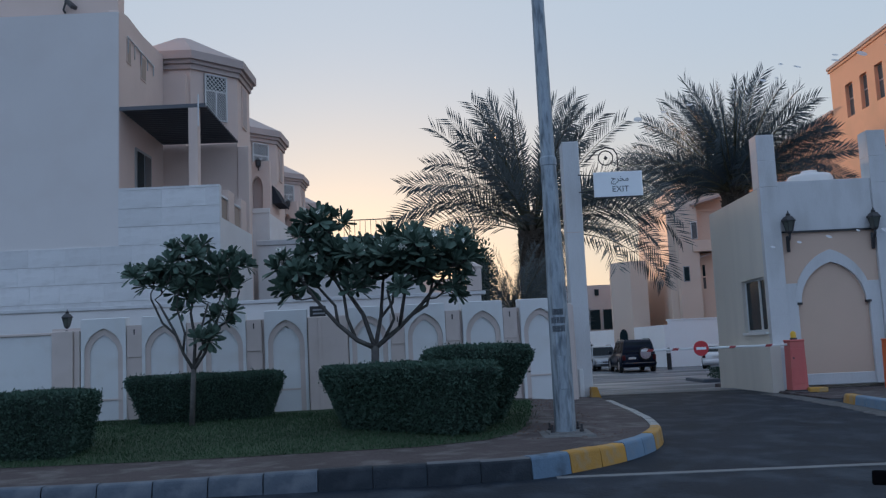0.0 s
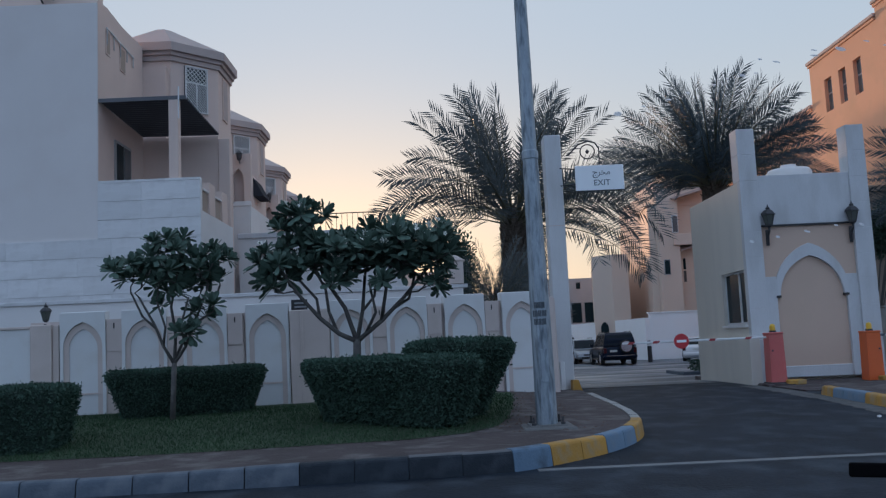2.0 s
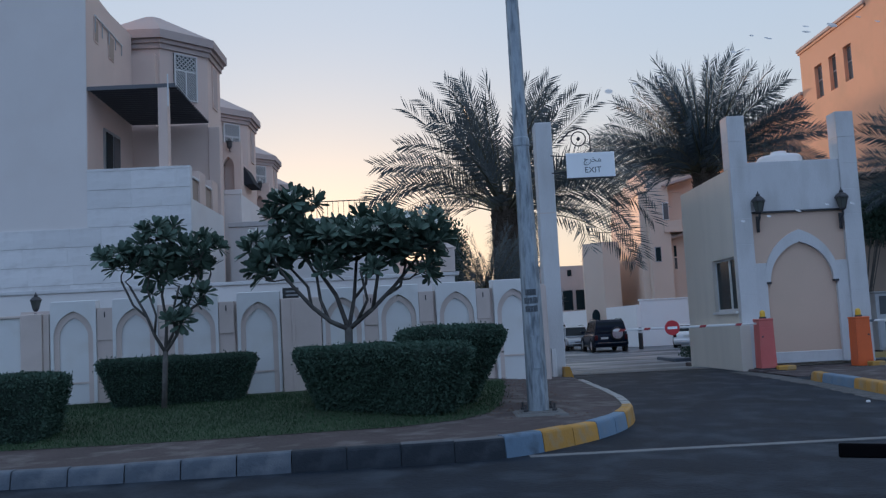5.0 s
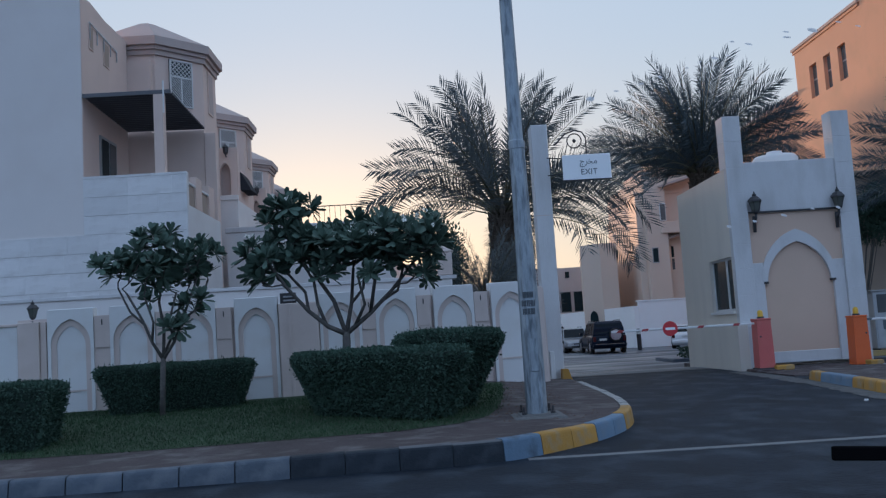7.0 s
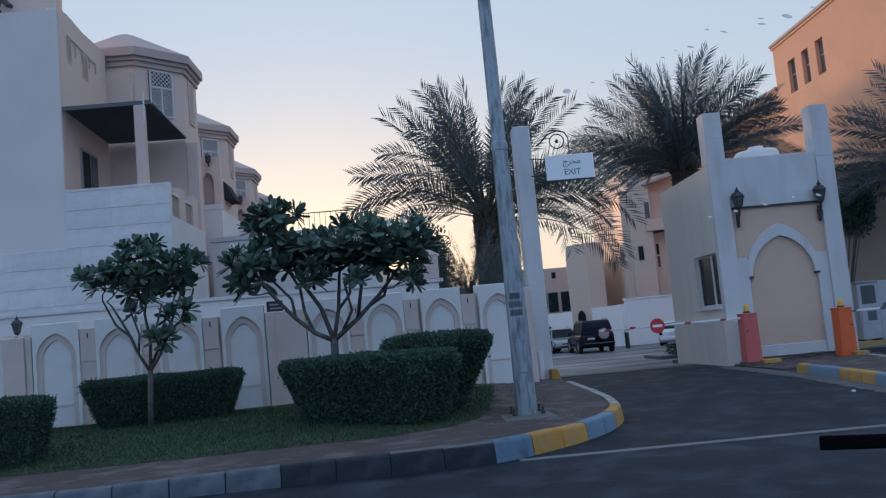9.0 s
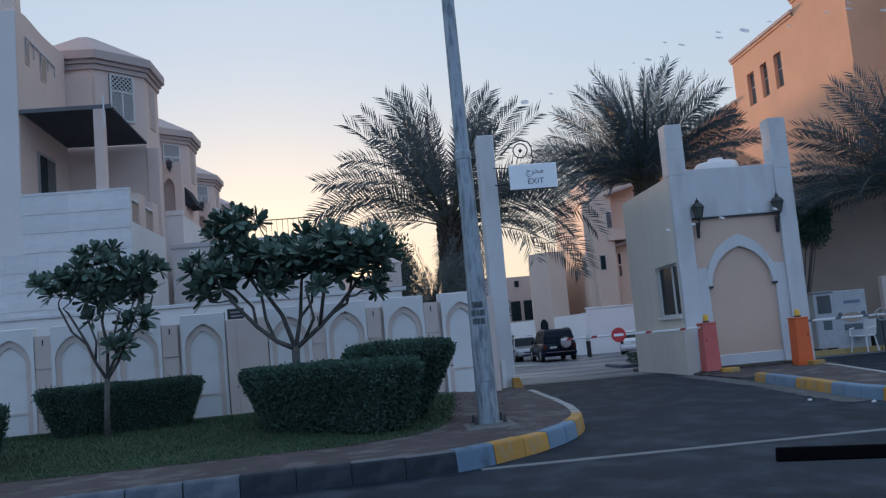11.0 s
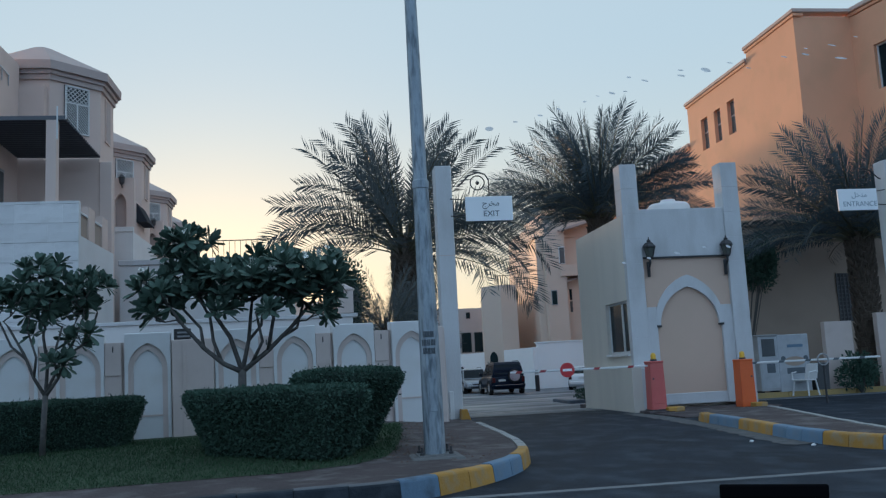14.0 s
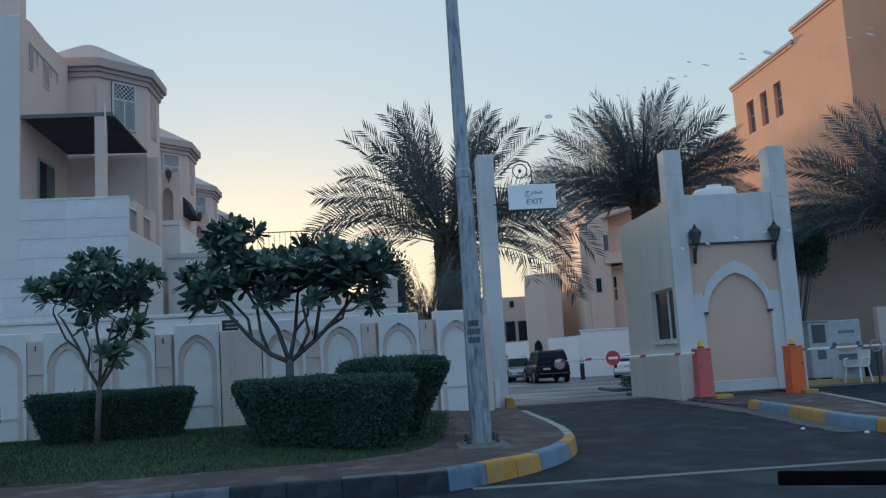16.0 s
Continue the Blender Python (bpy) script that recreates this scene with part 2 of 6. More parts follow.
FROND_RIB = mat("palm_rib", (0.14, 0.13, 0.08), 0.6, 0.2, 2, 20, 0.0)
GRASS = mat("grass_blades", (0.036, 0.072, 0.036), 0.8, 0.4, 1.2, 20, 0.0, spec=0.2)
LAWN = mat("lawn_soil", (0.032, 0.058, 0.026), 0.95, 0.4, 1.2, 60, 0.8, depth=0.03)
BARK = mat("plumeria_bark", (0.09, 0.084, 0.08), 0.85, 0.3, 5, 40, 0.5, stain=(0.2, 0.19, 0.17), stain_amount=0.5)
PALM_BARK = mat("palm_trunk", (0.085, 0.065, 0.05), 0.95, 0.4, 3, 20, 0.8, depth=0.03)
PETAL = mat("plumeria_petal", (0.80, 0.80, 0.74), 0.5, 0.05, 3, 30, 0.0)


# ---------- mesh helpers ----------
def link_mesh(name, bm, material, smooth=False):
    me = bpy.data.meshes.new(name)
    bm.to_mesh(me)
    bm.free()
    me.materials.append(material)
    if smooth:
        me.shade_smooth()
    return me


def part(name, bm, material, parent, label="", smooth=False):
    ob = new(name, link_mesh(name, bm, material, smooth))
    ob.parent = parent
    return tagged(ob, label)


def part_data(name, me, parent, m=None):
    """A part on mesh data that is shared with its like."""
    ob = new(name, me)
    ob.parent = parent
    if m is not None:
        ob.matrix_basis = m
    return ob


def thing(name, m, label, category, group="", kind=""):
    ob = new(name)
    ob.empty_display_size = 0.2
    ob.matrix_basis = m
    return tagged(ob, label, category, group, kind)


def box(x0, x1, y0, y1, z0, z1, bevel=0.0, bm=None, segments=1):
    bm = bm or bmesh.new()
    v = [bm.verts.new((x, y, z)) for x in (x0, x1) for y in (y0, y1) for z in (z0, z1)]
    f = [bm.faces.new([v[i] for i in q]) for q in
         ((0, 1, 3, 2), (4, 6, 7, 5), (0, 4, 5, 1), (2, 3, 7, 6), (0, 2, 6, 4), (1, 5, 7, 3))]
    if bevel:
        edges = list({e for face in f for e in face.edges})
        bmesh.ops.bevel(bm, geom=edges, offset=bevel, segments=segments, affect="EDGES", profile=0.5)
    return bm


def prism(points, y0, y1, bm=None):
    """A closed outline in x and z, drawn out along y."""
    bm = bm or bmesh.new()
    a = [bm.verts.new((x, y0, z)) for x, z in points]
    b = [bm.verts.new((x, y1, z)) for x, z in points]
    bm.faces.new(a), bm.faces.new(b[::-1])
    for i in range(len(points)):
        j = (i + 1) % len(points)
        bm.faces.new((a[j], a[i], b[i], b[j]))
    bmesh.ops.recalc_face_normals(bm, faces=bm.faces)
    return bm


def slab(points, z0, z1, bm=None):
    """A closed outline in x and y, drawn up along z."""
    bm = bm or bmesh.new()
    a = [bm.verts.new((x, y, z0)) for x, y in points]
    b = [bm.verts.new((x, y, z1)) for x, y in points]
    bm.faces.new(a[::-1]), bm.faces.new(b)
    for i in range(len(points)):
        j = (i + 1) % len(points)
        bm.faces.new((a[i], a[j], b[j], b[i]))
    bmesh.ops.recalc_face_normals(bm, faces=bm.faces)
    return bm


def turned(profile, n=16, bm=None, at=(0, 0, 0)):
    """A turned body from rows of radius and height."""
    bm = bm or bmesh.new()
    rings = []
    for r, z in profile:
        rings.append([bm.verts.new((at[0] + r * math.cos(2 * math.pi * i / n), at[1] + r * math.sin(2 * math.pi * i / n), at[2] + z)) for i in range(n)])
    for a, b in zip(rings, rings[1:]):
        for i in range(n):
            bm.faces.new((a[i], a[(i + 1) % n], b[(i + 1) % n], b[i]))
    bm.faces.new(rings[0][::-1]), bm.faces.new(rings[-1])
    return bm


def tube(points, radii, n=8, bm=None):
    """A round bar along points, with a radius at each."""
    bm = bm or bmesh.new()
    points = [Vector(p) for p in points]
    rings, side = [], None
    for i, p in enumerate(points):
        way = (points[min(i + 1, len(points) - 1)] - points[max(i - 1, 0)]).normalized()
        if side is None or abs(side.dot(way)) > 0.98:
            side = way.orthogonal().normalized()
        side = (side - way * side.dot(way)).normalized()
        up = way.cross(side)
        r = radii[i] if hasattr(radii, "__len__") else radii
        rings.append([bm.verts.new(p + r * (math.cos(2 * math.pi * k / n) * side + math.sin(2 * math.pi * k / n) * up)) for k in range(n)])
    for a, b in zip(rings, rings[1:]):
        for k in range(n):
            bm.faces.new((a[k], a[(k + 1) % n], b[(k + 1) % n], b[k]))
    bm.faces.new(rings[0][::-1]), bm.faces.new(rings[-1])
    return bm


def arch(a, spring, apex, n=9, cx=0.0):
    """A pointed arch of half width a, from its left foot over the apex to its right foot, as x and z."""
    h = apex - spring
    r = (a * a + h * h) / (2 * a)
    top = math.acos(max(-1.0, min(1.0, (r - a) / r)))
    left = [(cx - a + r - r * math.cos(top * i / n), spring + r * math.sin(top * i / n)) for i in range(n + 1)]
    return left + [(2 * cx - x, z) for x, z in left[-2::-1]]


def arched_slab(x0, x1, z0, z1, curve, y0, y1, bm=None):
    """A slab with an arched opening that reaches down to z0."""
    bm = bm or bmesh.new()
    quads = [((x0, z0), (curve[0][0], z0), curve[0], (x0, curve[0][1])),
             ((curve[-1][0], z0), (x1, z0), (x1, curve[-1][1]), curve[-1])]
    quads += [((x0, curve[0][1]), curve[0], (curve[0][0], z1), (x0, z1)), (curve[-1], (x1, curve[-1][1]), (x1, z1), (curve[-1][0], z1))]
    quads += [(p, q, (q[0], z1), (p[0], z1)) for p, q in zip(curve, curve[1:])]
    for q in quads:
        bm.faces.new([bm.verts.new((x, y0, z)) for x, z in q])
    bmesh.ops.remove_doubles(bm, verts=bm.verts, dist=1e-4)
    deep = bmesh.ops.extrude_face_region(bm, geom=list(bm.faces))
    bmesh.ops.translate(bm, verts=[v for v in deep["geom"] if isinstance(v, bmesh.types.BMVert)], vec=(0, y1 - y0, 0))
    bmesh.ops.recalc_face_normals(bm, faces=bm.faces)
    return bm


def arch_band(outer, inner, z0, y0, y1, bm=None):
    """The band between two arches of the same count, with legs down to z0."""
    bm = bm or bmesh.new()
    o = [(outer[0][0], z0)] + outer + [(outer[-1][0], z0)]
    i = [(inner[0][0], z0)] + inner + [(inner[-1][0], z0)]
    for k in range(len(o) - 1):
        bm.faces.new([bm.verts.new((x, y0, z)) for x, z in (o[k], i[k], i[k + 1], o[k + 1])])
    bmesh.ops.remove_doubles(bm, verts=bm.verts, dist=1e-4)
    deep = bmesh.ops.extrude_face_region(bm, geom=list(bm.faces))
    bmesh.ops.translate(bm, verts=[v for v in deep["geom"] if isinstance(v, bmesh.types.BMVert)], vec=(0, y1 - y0, 0))
    bmesh.ops.recalc_face_normals(bm, faces=bm.faces)
    return bm


def holed_wall(u0, u1, z0, z1, holes, thick, bm=None):
    """A wall in x and z, its front at y = 0 and its back at y = thick, with square openings (u0, u1, z0, z1) that go through."""
    bm = bm or bmesh.new()
    us = sorted({u0, u1, *(h[0] for h in holes), *(h[1] for h in holes)})
    zs = sorted({z0, z1, *(h[2] for h in holes), *(h[3] for h in holes)})
    us, zs = [u for u in us if u0 <= u <= u1], [z for z in zs if z0 <= z <= z1]
    for a, b in zip(us, us[1:]):
        for c, d in zip(zs, zs[1:]):
            mu, mz = (a + b) / 2, (c + d) / 2
            if not any(h[0] < mu < h[1] and h[2] < mz < h[3] for h in holes):
                bm.faces.new([bm.verts.new((x, 0, z)) for x, z in ((a, c), (b, c), (b, d), (a, d))])
    bmesh.ops.remove_doubles(bm, verts=bm.verts, dist=1e-4)
    deep = bmesh.ops.extrude_face_region(bm, geom=list(bm.faces))
    bmesh.ops.translate(bm, verts=[v for v in deep["geom"] if isinstance(v, bmesh.types.BMVert)], vec=(0, thick, 0))
    bmesh.ops.recalc_face_normals(bm, faces=bm.faces)
    return bm


def smooth_step(a, b, v):
    t = max(0.0, min(1.0, (v - a) / (b - a)))
    return t * t * (3 - 2 * t)

# ---------- ground, road, kerbs ----------
def road_z(y):
    return -0.48 * smooth_step(21.5, 35.0, y)


def bed_z(x, y):
    """The raised planting bed in front of the boundary wall."""
    return 0.145 + 0.045 * smooth_step(-4, 0.2, x) - 0.02 * smooth_step(1.0, 2.0, x) + 0.10 * smooth_step(10.0, 15.0, y) * (1 - 0.9 * smooth_step(0.9, 2.1, x))


def sheet(xs, ys, height):
    bm = bmesh.new()
    rows = [[bm.verts.new((x, y, height(x, y))) for x in xs] for y in ys]
    for a, b in zip(rows, rows[1:]):
        for i in range(len(xs) - 1):
            bm.faces.new((a[i], a[i + 1], b[i + 1], b[i]))
    return bm


ground_x = [-3000, -600, -150, -60, -30, -15, 0, 6, 12, 20, 30, 60, 150, 600, 3000]
ground_y = [-3000, -600, -100, -30, -10, 0, 5, 10, 15, 20] + [21.5 + 1.5 * i for i in range(10)] + [40, 60, 90, 150, 400, 1000, 3500]
ground = tagged(new("ground", link_mesh("ground", sheet(ground_x, ground_y, lambda x, y: road_z(y)), ASPHALT)),
                "dark worn asphalt road and forecourt", "ground", kind="structure")

KERB_LINE = [(-16.0, 8.42), (-8.0, 8.48), (-4.0, 8.54), (-2.3, 8.62), (-1.0, 8.70), (0.1, 8.79), (0.55, 8.92), (1.01, 9.3), (1.55, 9.9), (2.0, 10.65), (2.33, 11.6),
             (2.50, 12.8), (2.60, 14.3), (2.70, 17.2)]
ISLAND_LINE = [(9.0, 6.9), (8.2, 7.6), (7.3, 8.6), (6.7, 9.7), (6.24, 10.8), (6.14, 11.8), (6.24, 12.9), (6.42, 14.3), (6.57, 15.6), (6.66, 16.4), (6.95, 17.1), (7.6, 17.6)]


def curve_points(line, step=0.05):
    """Points at even steps along a smooth line through the given ones."""
    pts = [Vector(p) for p in line]
    fine = []
    for i in range(len(pts) - 1):
        p0, p1, p2, p3 = pts[max(i - 1, 0)], pts[i], pts[i + 1], pts[min(i + 2, len(pts) - 1)]
        d = (p2 - p1).length
        m1 = (p2 - p0) * (d / max(1e-6, (p1 - p0).length + d))
        m2 = (p3 - p1) * (d / max(1e-6, (p3 - p2).length + d))
        for k in range(60):
            t = k / 60
            fine.append(p1 * (2 * t**3 - 3 * t**2 + 1) + m1 * (t**3 - 2 * t**2 + t) + p2 * (3 * t**2 - 2 * t**3) + m2 * (t**3 - t**2))
    fine.append(pts[-1])
    out, left = [fine[0]], step
    for a, b in zip(fine, fine[1:]):
        d = (b - a).length
        while d > 1e-9 and left <= d:
            a = a + (b - a) * (left / d)
            d -= left
            left = step
            out.append(a)
        left -= d
    return out


def kerb_stones(parent, line, inner, height, paint, length=0.5):
    """Kerb stones one by one along a line; inner is +1 where the raised side lies to the left of the line's way."""
    pts = curve_points(line)
    per = int(length / 0.05)
    for k, s in enumerate(range(0, len(pts) - 1, per)):
        seg = pts[s:s + per + 1:2]
        if len(seg) < 2:
            continue
        bm = bmesh.new()
        rows = []
        base = seg[0]
        stone_paint = paint(seg[len(seg) // 2], k)
        gap = 0.003 if stone_paint is K_BLACK else 0.006
        for i, p in enumerate(seg):
            way = (seg[min(i + 1, len(seg) - 1)] - seg[max(i - 1, 0)]).normalized()
            side = Vector((-way.y, way.x)) * inner
            q = p
            if i == 0:
                q = p + way * gap
            elif i == len(seg) - 1:
                q = p - way * gap
            h = height(p)
            prof = [(0.0, -0.05), (0.02, h * 0.6), (0.028, h - 0.03), (0.038, h - 0.01), (0.06, h), (0.16, h), (0.16, -0.05)]
            rows.append([bm.verts.new((q.x + side.x * d - base.x, q.y + side.y * d - base.y, z)) for d, z in prof])
        for a, b in zip(rows, rows[1:]):
            for j in range(len(a)):
                bm.faces.new((a[j], a[(j + 1) % len(a)], b[(j + 1) % len(b)], b[j]))
        bm.faces.new(rows[0]), bm.faces.new(rows[-1][::-1])
        bmesh.ops.recalc_face_normals(bm, faces=bm.faces)
        stone = part("kerb_stone", bm, stone_paint, parent)
        if stone_paint is K_BLACK and base.x > -1.0:          # paint worn off the top
            stone.data.materials.append(KERB_BARE)
            for f in stone.data.polygons:
                f.material_index = int(f.normal.z > 0.9)
        stone.location = (base.x, base.y, random.uniform(-0.006, 0.006))


def kerb_paint(p, k):
    if p.x < -1.4:
        return K_WHITE
    if p.x < 0.5 and p.y < 9.1:
        return K_BLACK
    if p.y > 12.0:
        return KERB_PALE
    if p.x < 1.0:
        return K_SCUFF
    if p.y < 10.0:
        return K_YELLOW
    return K_BLUE if p.y < 10.9 else K_YELLOW


def island_paint(p, k):
    return (K_BLUE, K_YELLOW)[sum(p.y > v for v in (10.42, 11.39, 12.99, 14.49, 16.04)) % 2]


road_kerb = thing("kerb", pose(0, 0, 0), "painted concrete kerb in worn white, black, blue and yellow", "kerb", kind="structure")
kerb_stones(road_kerb, KERB_LINE, 1, lambda p: bed_z(p.x, p.y) + 0.012 if p.x < 1.6 else 0.19, kerb_paint)
island_kerb = thing("kerb", pose(0, 0, 0), "concrete kerb painted in blue and yellow lengths", "kerb", kind="structure")
kerb_stones(island_kerb, ISLAND_LINE, -1, lambda p: 0.17 - 0.08 * smooth_step(16.4, 17.4, p.y), island_paint)

bed_edge = [(8.93, 0.3), (9.25, 0.75), (9.6, 1.15), (10.1, 1.55), (10.8, 1.95), (11.7, 2.22), (12.8, 2.40), (14.3, 2.50), (16.0, 2.56), (18.9, 2.62)]
bm = bmesh.new()
rows = []
for y, xe in bed_edge:
    xs = [-60, -30, -16, -10] + [-8 + (xe + 8) * i / 12 for i in range(13)]
    rows.append([bm.verts.new((x, y - (0.25 - 0.25 * smooth_step(-4, 0.2, x) + 0.1 * smooth_step(-4, -9, x) if y < 9 else 0), bed_z(x, y))) for x in xs])
for a, b in zip(rows, rows[1:]):
    for i in range(len(a) - 1):
        bm.faces.new((a[i], a[i + 1], b[i + 1], b[i]))
pavement = tagged(new("pavement", link_mesh("pavement", bm, PAVING)), "dusty brownish red paved verge", "pavement", kind="structure")
LAWN_EDGE = [(10.35, -0.6), (10.7, 0.1), (11.3, 0.5), (12.0, 0.65), (13.0, 0.8), (14.5, 0.95), (16.9, 1.1)]
bm = bmesh.new()
rows = []
for y, xe in LAWN_EDGE:
    xs = [-60, -30, -16, -10] + [-8 + (xe + 8) * i / 12 for i in range(13)]
    rows.append([bm.verts.new((x, y, bed_z(x, y) + 0.006)) for x in xs])
for a, b in zip(rows, rows[1:]):
    for i in range(len(a) - 1):
        bm.faces.new((a[i], a[i + 1], b[i + 1], b[i]))
lawn = tagged(new("lawn", link_mesh("lawn", bm, LAWN)), "dark green lawn in the shade", "lawn", kind="structure")

ISLAND_EAST = [(8.72, 17.5), (8.31, 15.94), (7.75, 13.7), (7.35, 12.0), (7.12, 11.0)]
edge_kerb = thing("kerb", pose(0, 0, 0), "narrow pale concrete kerb along the entrance lane", "kerb", kind="structure")
kerb_stones(edge_kerb, ISLAND_EAST, -1, lambda p: 0.158, lambda p, k: KERB_PALE)

# the paved island between the two lanes, before the gatehouse
isl = [(p.x + 0.12, p.y) for p in curve_points(ISLAND_LINE, 0.4)]
isl += [(8.55, 17.6), (8.2, 15.94), (7.64, 13.7), (7.24, 12.0), (7.05, 11.0), (7.6, 9.4), (9.0, 8.2), (9.8, 7.4)]
island = tagged(new("traffic_island", link_mesh("traffic_island", slab(isl, -0.05, 0.145), PAVING)), "brownish paved traffic island before the gatehouse", "pavement", kind="structure")
forecourt = slab([(6.84, 17.55), (8.5, 17.55), (8.9, 18.6), (10.0, 19.6), (10.0, 25.0), (6.84, 25.0)], -0.6, 0.025)
tagged(new("gatehouse_apron", link_mesh("gatehouse_apron", forecourt, PAVING)), "low paved apron round the gatehouse", "pavement", kind="structure")
bm = box(0.7, 40, 8.86, 8.99, 0.0, 0.006)
stop_line = tagged(new("road_line", link_mesh("road_line", bm, PAINT_WHITE)), "thin worn white painted road line", "road marking", kind="structure")

def ground_at(y):
    return float(np.interp(y, ground_y, [road_z(v) for v in ground_y])) + 0.004


for y0, y1, x0, x1 in ((21.9, 22.2, 2.95, 6.6), (24.2, 24.75, 3.1, 6.3)):
    bm = sheet([x0, (x0 + x1) / 2, x1], [y0, (y0 + y1) / 2, y1], lambda x, y: ground_at(y) + 0.008)
    tagged(new("road_line", link_mesh("road_line", bm, PAINT_FADED)), "rubbed pale band across the asphalt lane", "road marking", kind="structure")

paver_y = [22.3] + [v for v in ground_y if 22.3 < v < 90] + [90]
yard_paving = tagged(new("pavement", link_mesh("pavement", sheet([-2.0, 2.7, 6.0, 10.0, 24.0], paver_y, lambda x, y: ground_at(y) + 0.003), PAVERS)),
                     "worn grey paved car park inside the gate", "pavement", kind="structure")


def sand_drift(line, width, seed):
    """A thin ragged strip of blown sand on the road beside a kerb."""
    rng = random.Random(seed)
    bm = bmesh.new()
    rows = []
    for p in curve_points(line, 0.16):
        w = width * rng.uniform(0.7, 1.0)
        rows.append([bm.verts.new((p.x + 0.06, p.y, 0.006)), bm.verts.new((p.x - w, p.y - 0.25 * w, 0.006))])
    for a, b in zip(rows, rows[1:]):
        bm.faces.new((a[0], a[1], b[1], b[0]))
    bmesh.ops.recalc_face_normals(bm, faces=bm.faces)
    return tagged(new("sand_drift", link_mesh("sand_drift", bm, SAND)), "pale blown sand on the asphalt beside the kerb", "sand", kind="stuff")


sand_drift([(6.12, 11.6), (6.22, 12.9), (6.40, 14.3), (6.55, 15.6), (6.62, 16.6), (6.7, 18.2), (6.7, 20.1)], 0.42, 14)

# ---------- boundary wall with pointed arch panels ----------
WALL_TURN = math.degrees(math.atan(0.15))
boundary = thing("boundary_wall", pose(-7.0, 16.3, 0, 0, -0.55, WALL_TURN), "low boundary wall with white pointed arch panels and beige posts", "wall", kind="structure")
part("core", box(-0.45, 9.25, 0.10, 0.28, -0.3, 1.93), STUCCO_BEIGE, boundary, "beige core of the wall")
PANEL_W, PITCH = 0.78, 1.07
out_a, in_a = arch(0.335, 1.45, 1.90), arch(0.245, 1.42, 1.78)
panel_frame = link_mesh("panel", arched_slab(0, PANEL_W, -0.2, 2.07, arch(0.335, 1.45, 1.90, cx=PANEL_W / 2), -0.02, 0.10), STUCCO_FENCE)
panel_band = link_mesh("arch_band", arch_band(arch(0.335, 1.45, 1.90, cx=PANEL_W / 2), arch(0.245, 1.42, 1.78, cx=PANEL_W / 2), -0.2, 0.02, 0.10), STUCCO_BEIGE)
infill = [(PANEL_W / 2 - 0.245, -0.2)] + arch(0.245, 1.42, 1.78, cx=PANEL_W / 2) + [(PANEL_W / 2 + 0.245, -0.2)]
panel_field = link_mesh("infill", prism(infill, 0.045, 0.10), STUCCO_FENCE)
panel_sill = link_mesh("sill_band", box(PANEL_W / 2 - 0.245, PANEL_W / 2 + 0.245, 0.03, 0.045, 0.60, 0.63), STUCCO_BEIGE)
back_slab = link_mesh("coping", box(-0.01, PANEL_W + 0.01, 0.10, 0.30, 1.93, 2.09, 0.01), STUCCO_FENCE)
post_mesh = link_mesh("post", box(0.002, PITCH - PANEL_W - 0.002, 0.025, 0.10, -0.2, 1.93, 0.004), STUCCO_BEIGE)
post_cap = link_mesh("post_cap", box(0.012, PITCH - PANEL_W - 0.012, 0.005, 0.025, 1.35, 1.93, 0.004), STUCCO_BEIGE)
slot_mesh = link_mesh("light_slot", box(0.135, 0.155, -0.006, 0.005, 1.76, 1.86, 0.002), DARK_METAL)
panel_at = [0.07, 1.13, 2.20, 3.32, 4.87, 5.92, 7.04, 8.17]
for i, u in enumerate(panel_at):
    for nm, me in (("panel", panel_frame), ("arch_band", panel_band), ("infill", panel_field), ("sill_band", panel_sill), ("coping", back_slab)):
        part_data(nm, me, boundary, pose(u, 0, 0))
    if i != 3:
        for nm, me in (("post", post_mesh), ("post_cap", post_cap), ("light_slot", slot_mesh)):
            part_data(nm, me, boundary, pose(u + PANEL_W, 0, 0))
part("pier", box(4.12, 4.85, -0.08, 0.34, -0.2, 1.93, 0.012), STUCCO_BEIGE, boundary, "wide beige pier")
part("pier_band", box(4.30, 4.36, -0.095, -0.08, -0.2, 1.92, 0.004), STUCCO_BEIGE, boundary)
part("pier", box(-0.42, -0.06, -0.06, 0.34, -0.2, 1.88, 0.012), STUCCO_BEIGE, boundary, "beige end pier")
part("pier", box(-0.055, 0.05, -0.01, 0.30, -0.2, 1.87, 0.008), STUCCO_BEIGE, boundary)
part("low_wall", box(-9.0, -0.44, 0.05, 0.25, -0.3, 1.82, 0.0), STUCCO_FENCE, boundary, "plain white lower wall")
part("low_coping", box(-9.0, -0.44, 0.02, 0.28, 1.82, 1.87, 0.008), STUCCO_BEIGE, boundary)
part("meter_box", box(4.16, 4.46, 0.02, 0.26, 1.935, 2.13, 0.008), DARK_METAL, boundary, "small dark metal grille box")
for k in range(2):
    part("slat", box(4.22, 4.44, 0.0, 0.02, 1.975 + 0.07 * k, 2.005 + 0.07 * k), FRAME_GREY, boundary)
part("pier", box(8.98, 9.2, -0.02, 0.34, -0.2, 1.96, 0.012), STUCCO_BEIGE, boundary, "beige end pier")


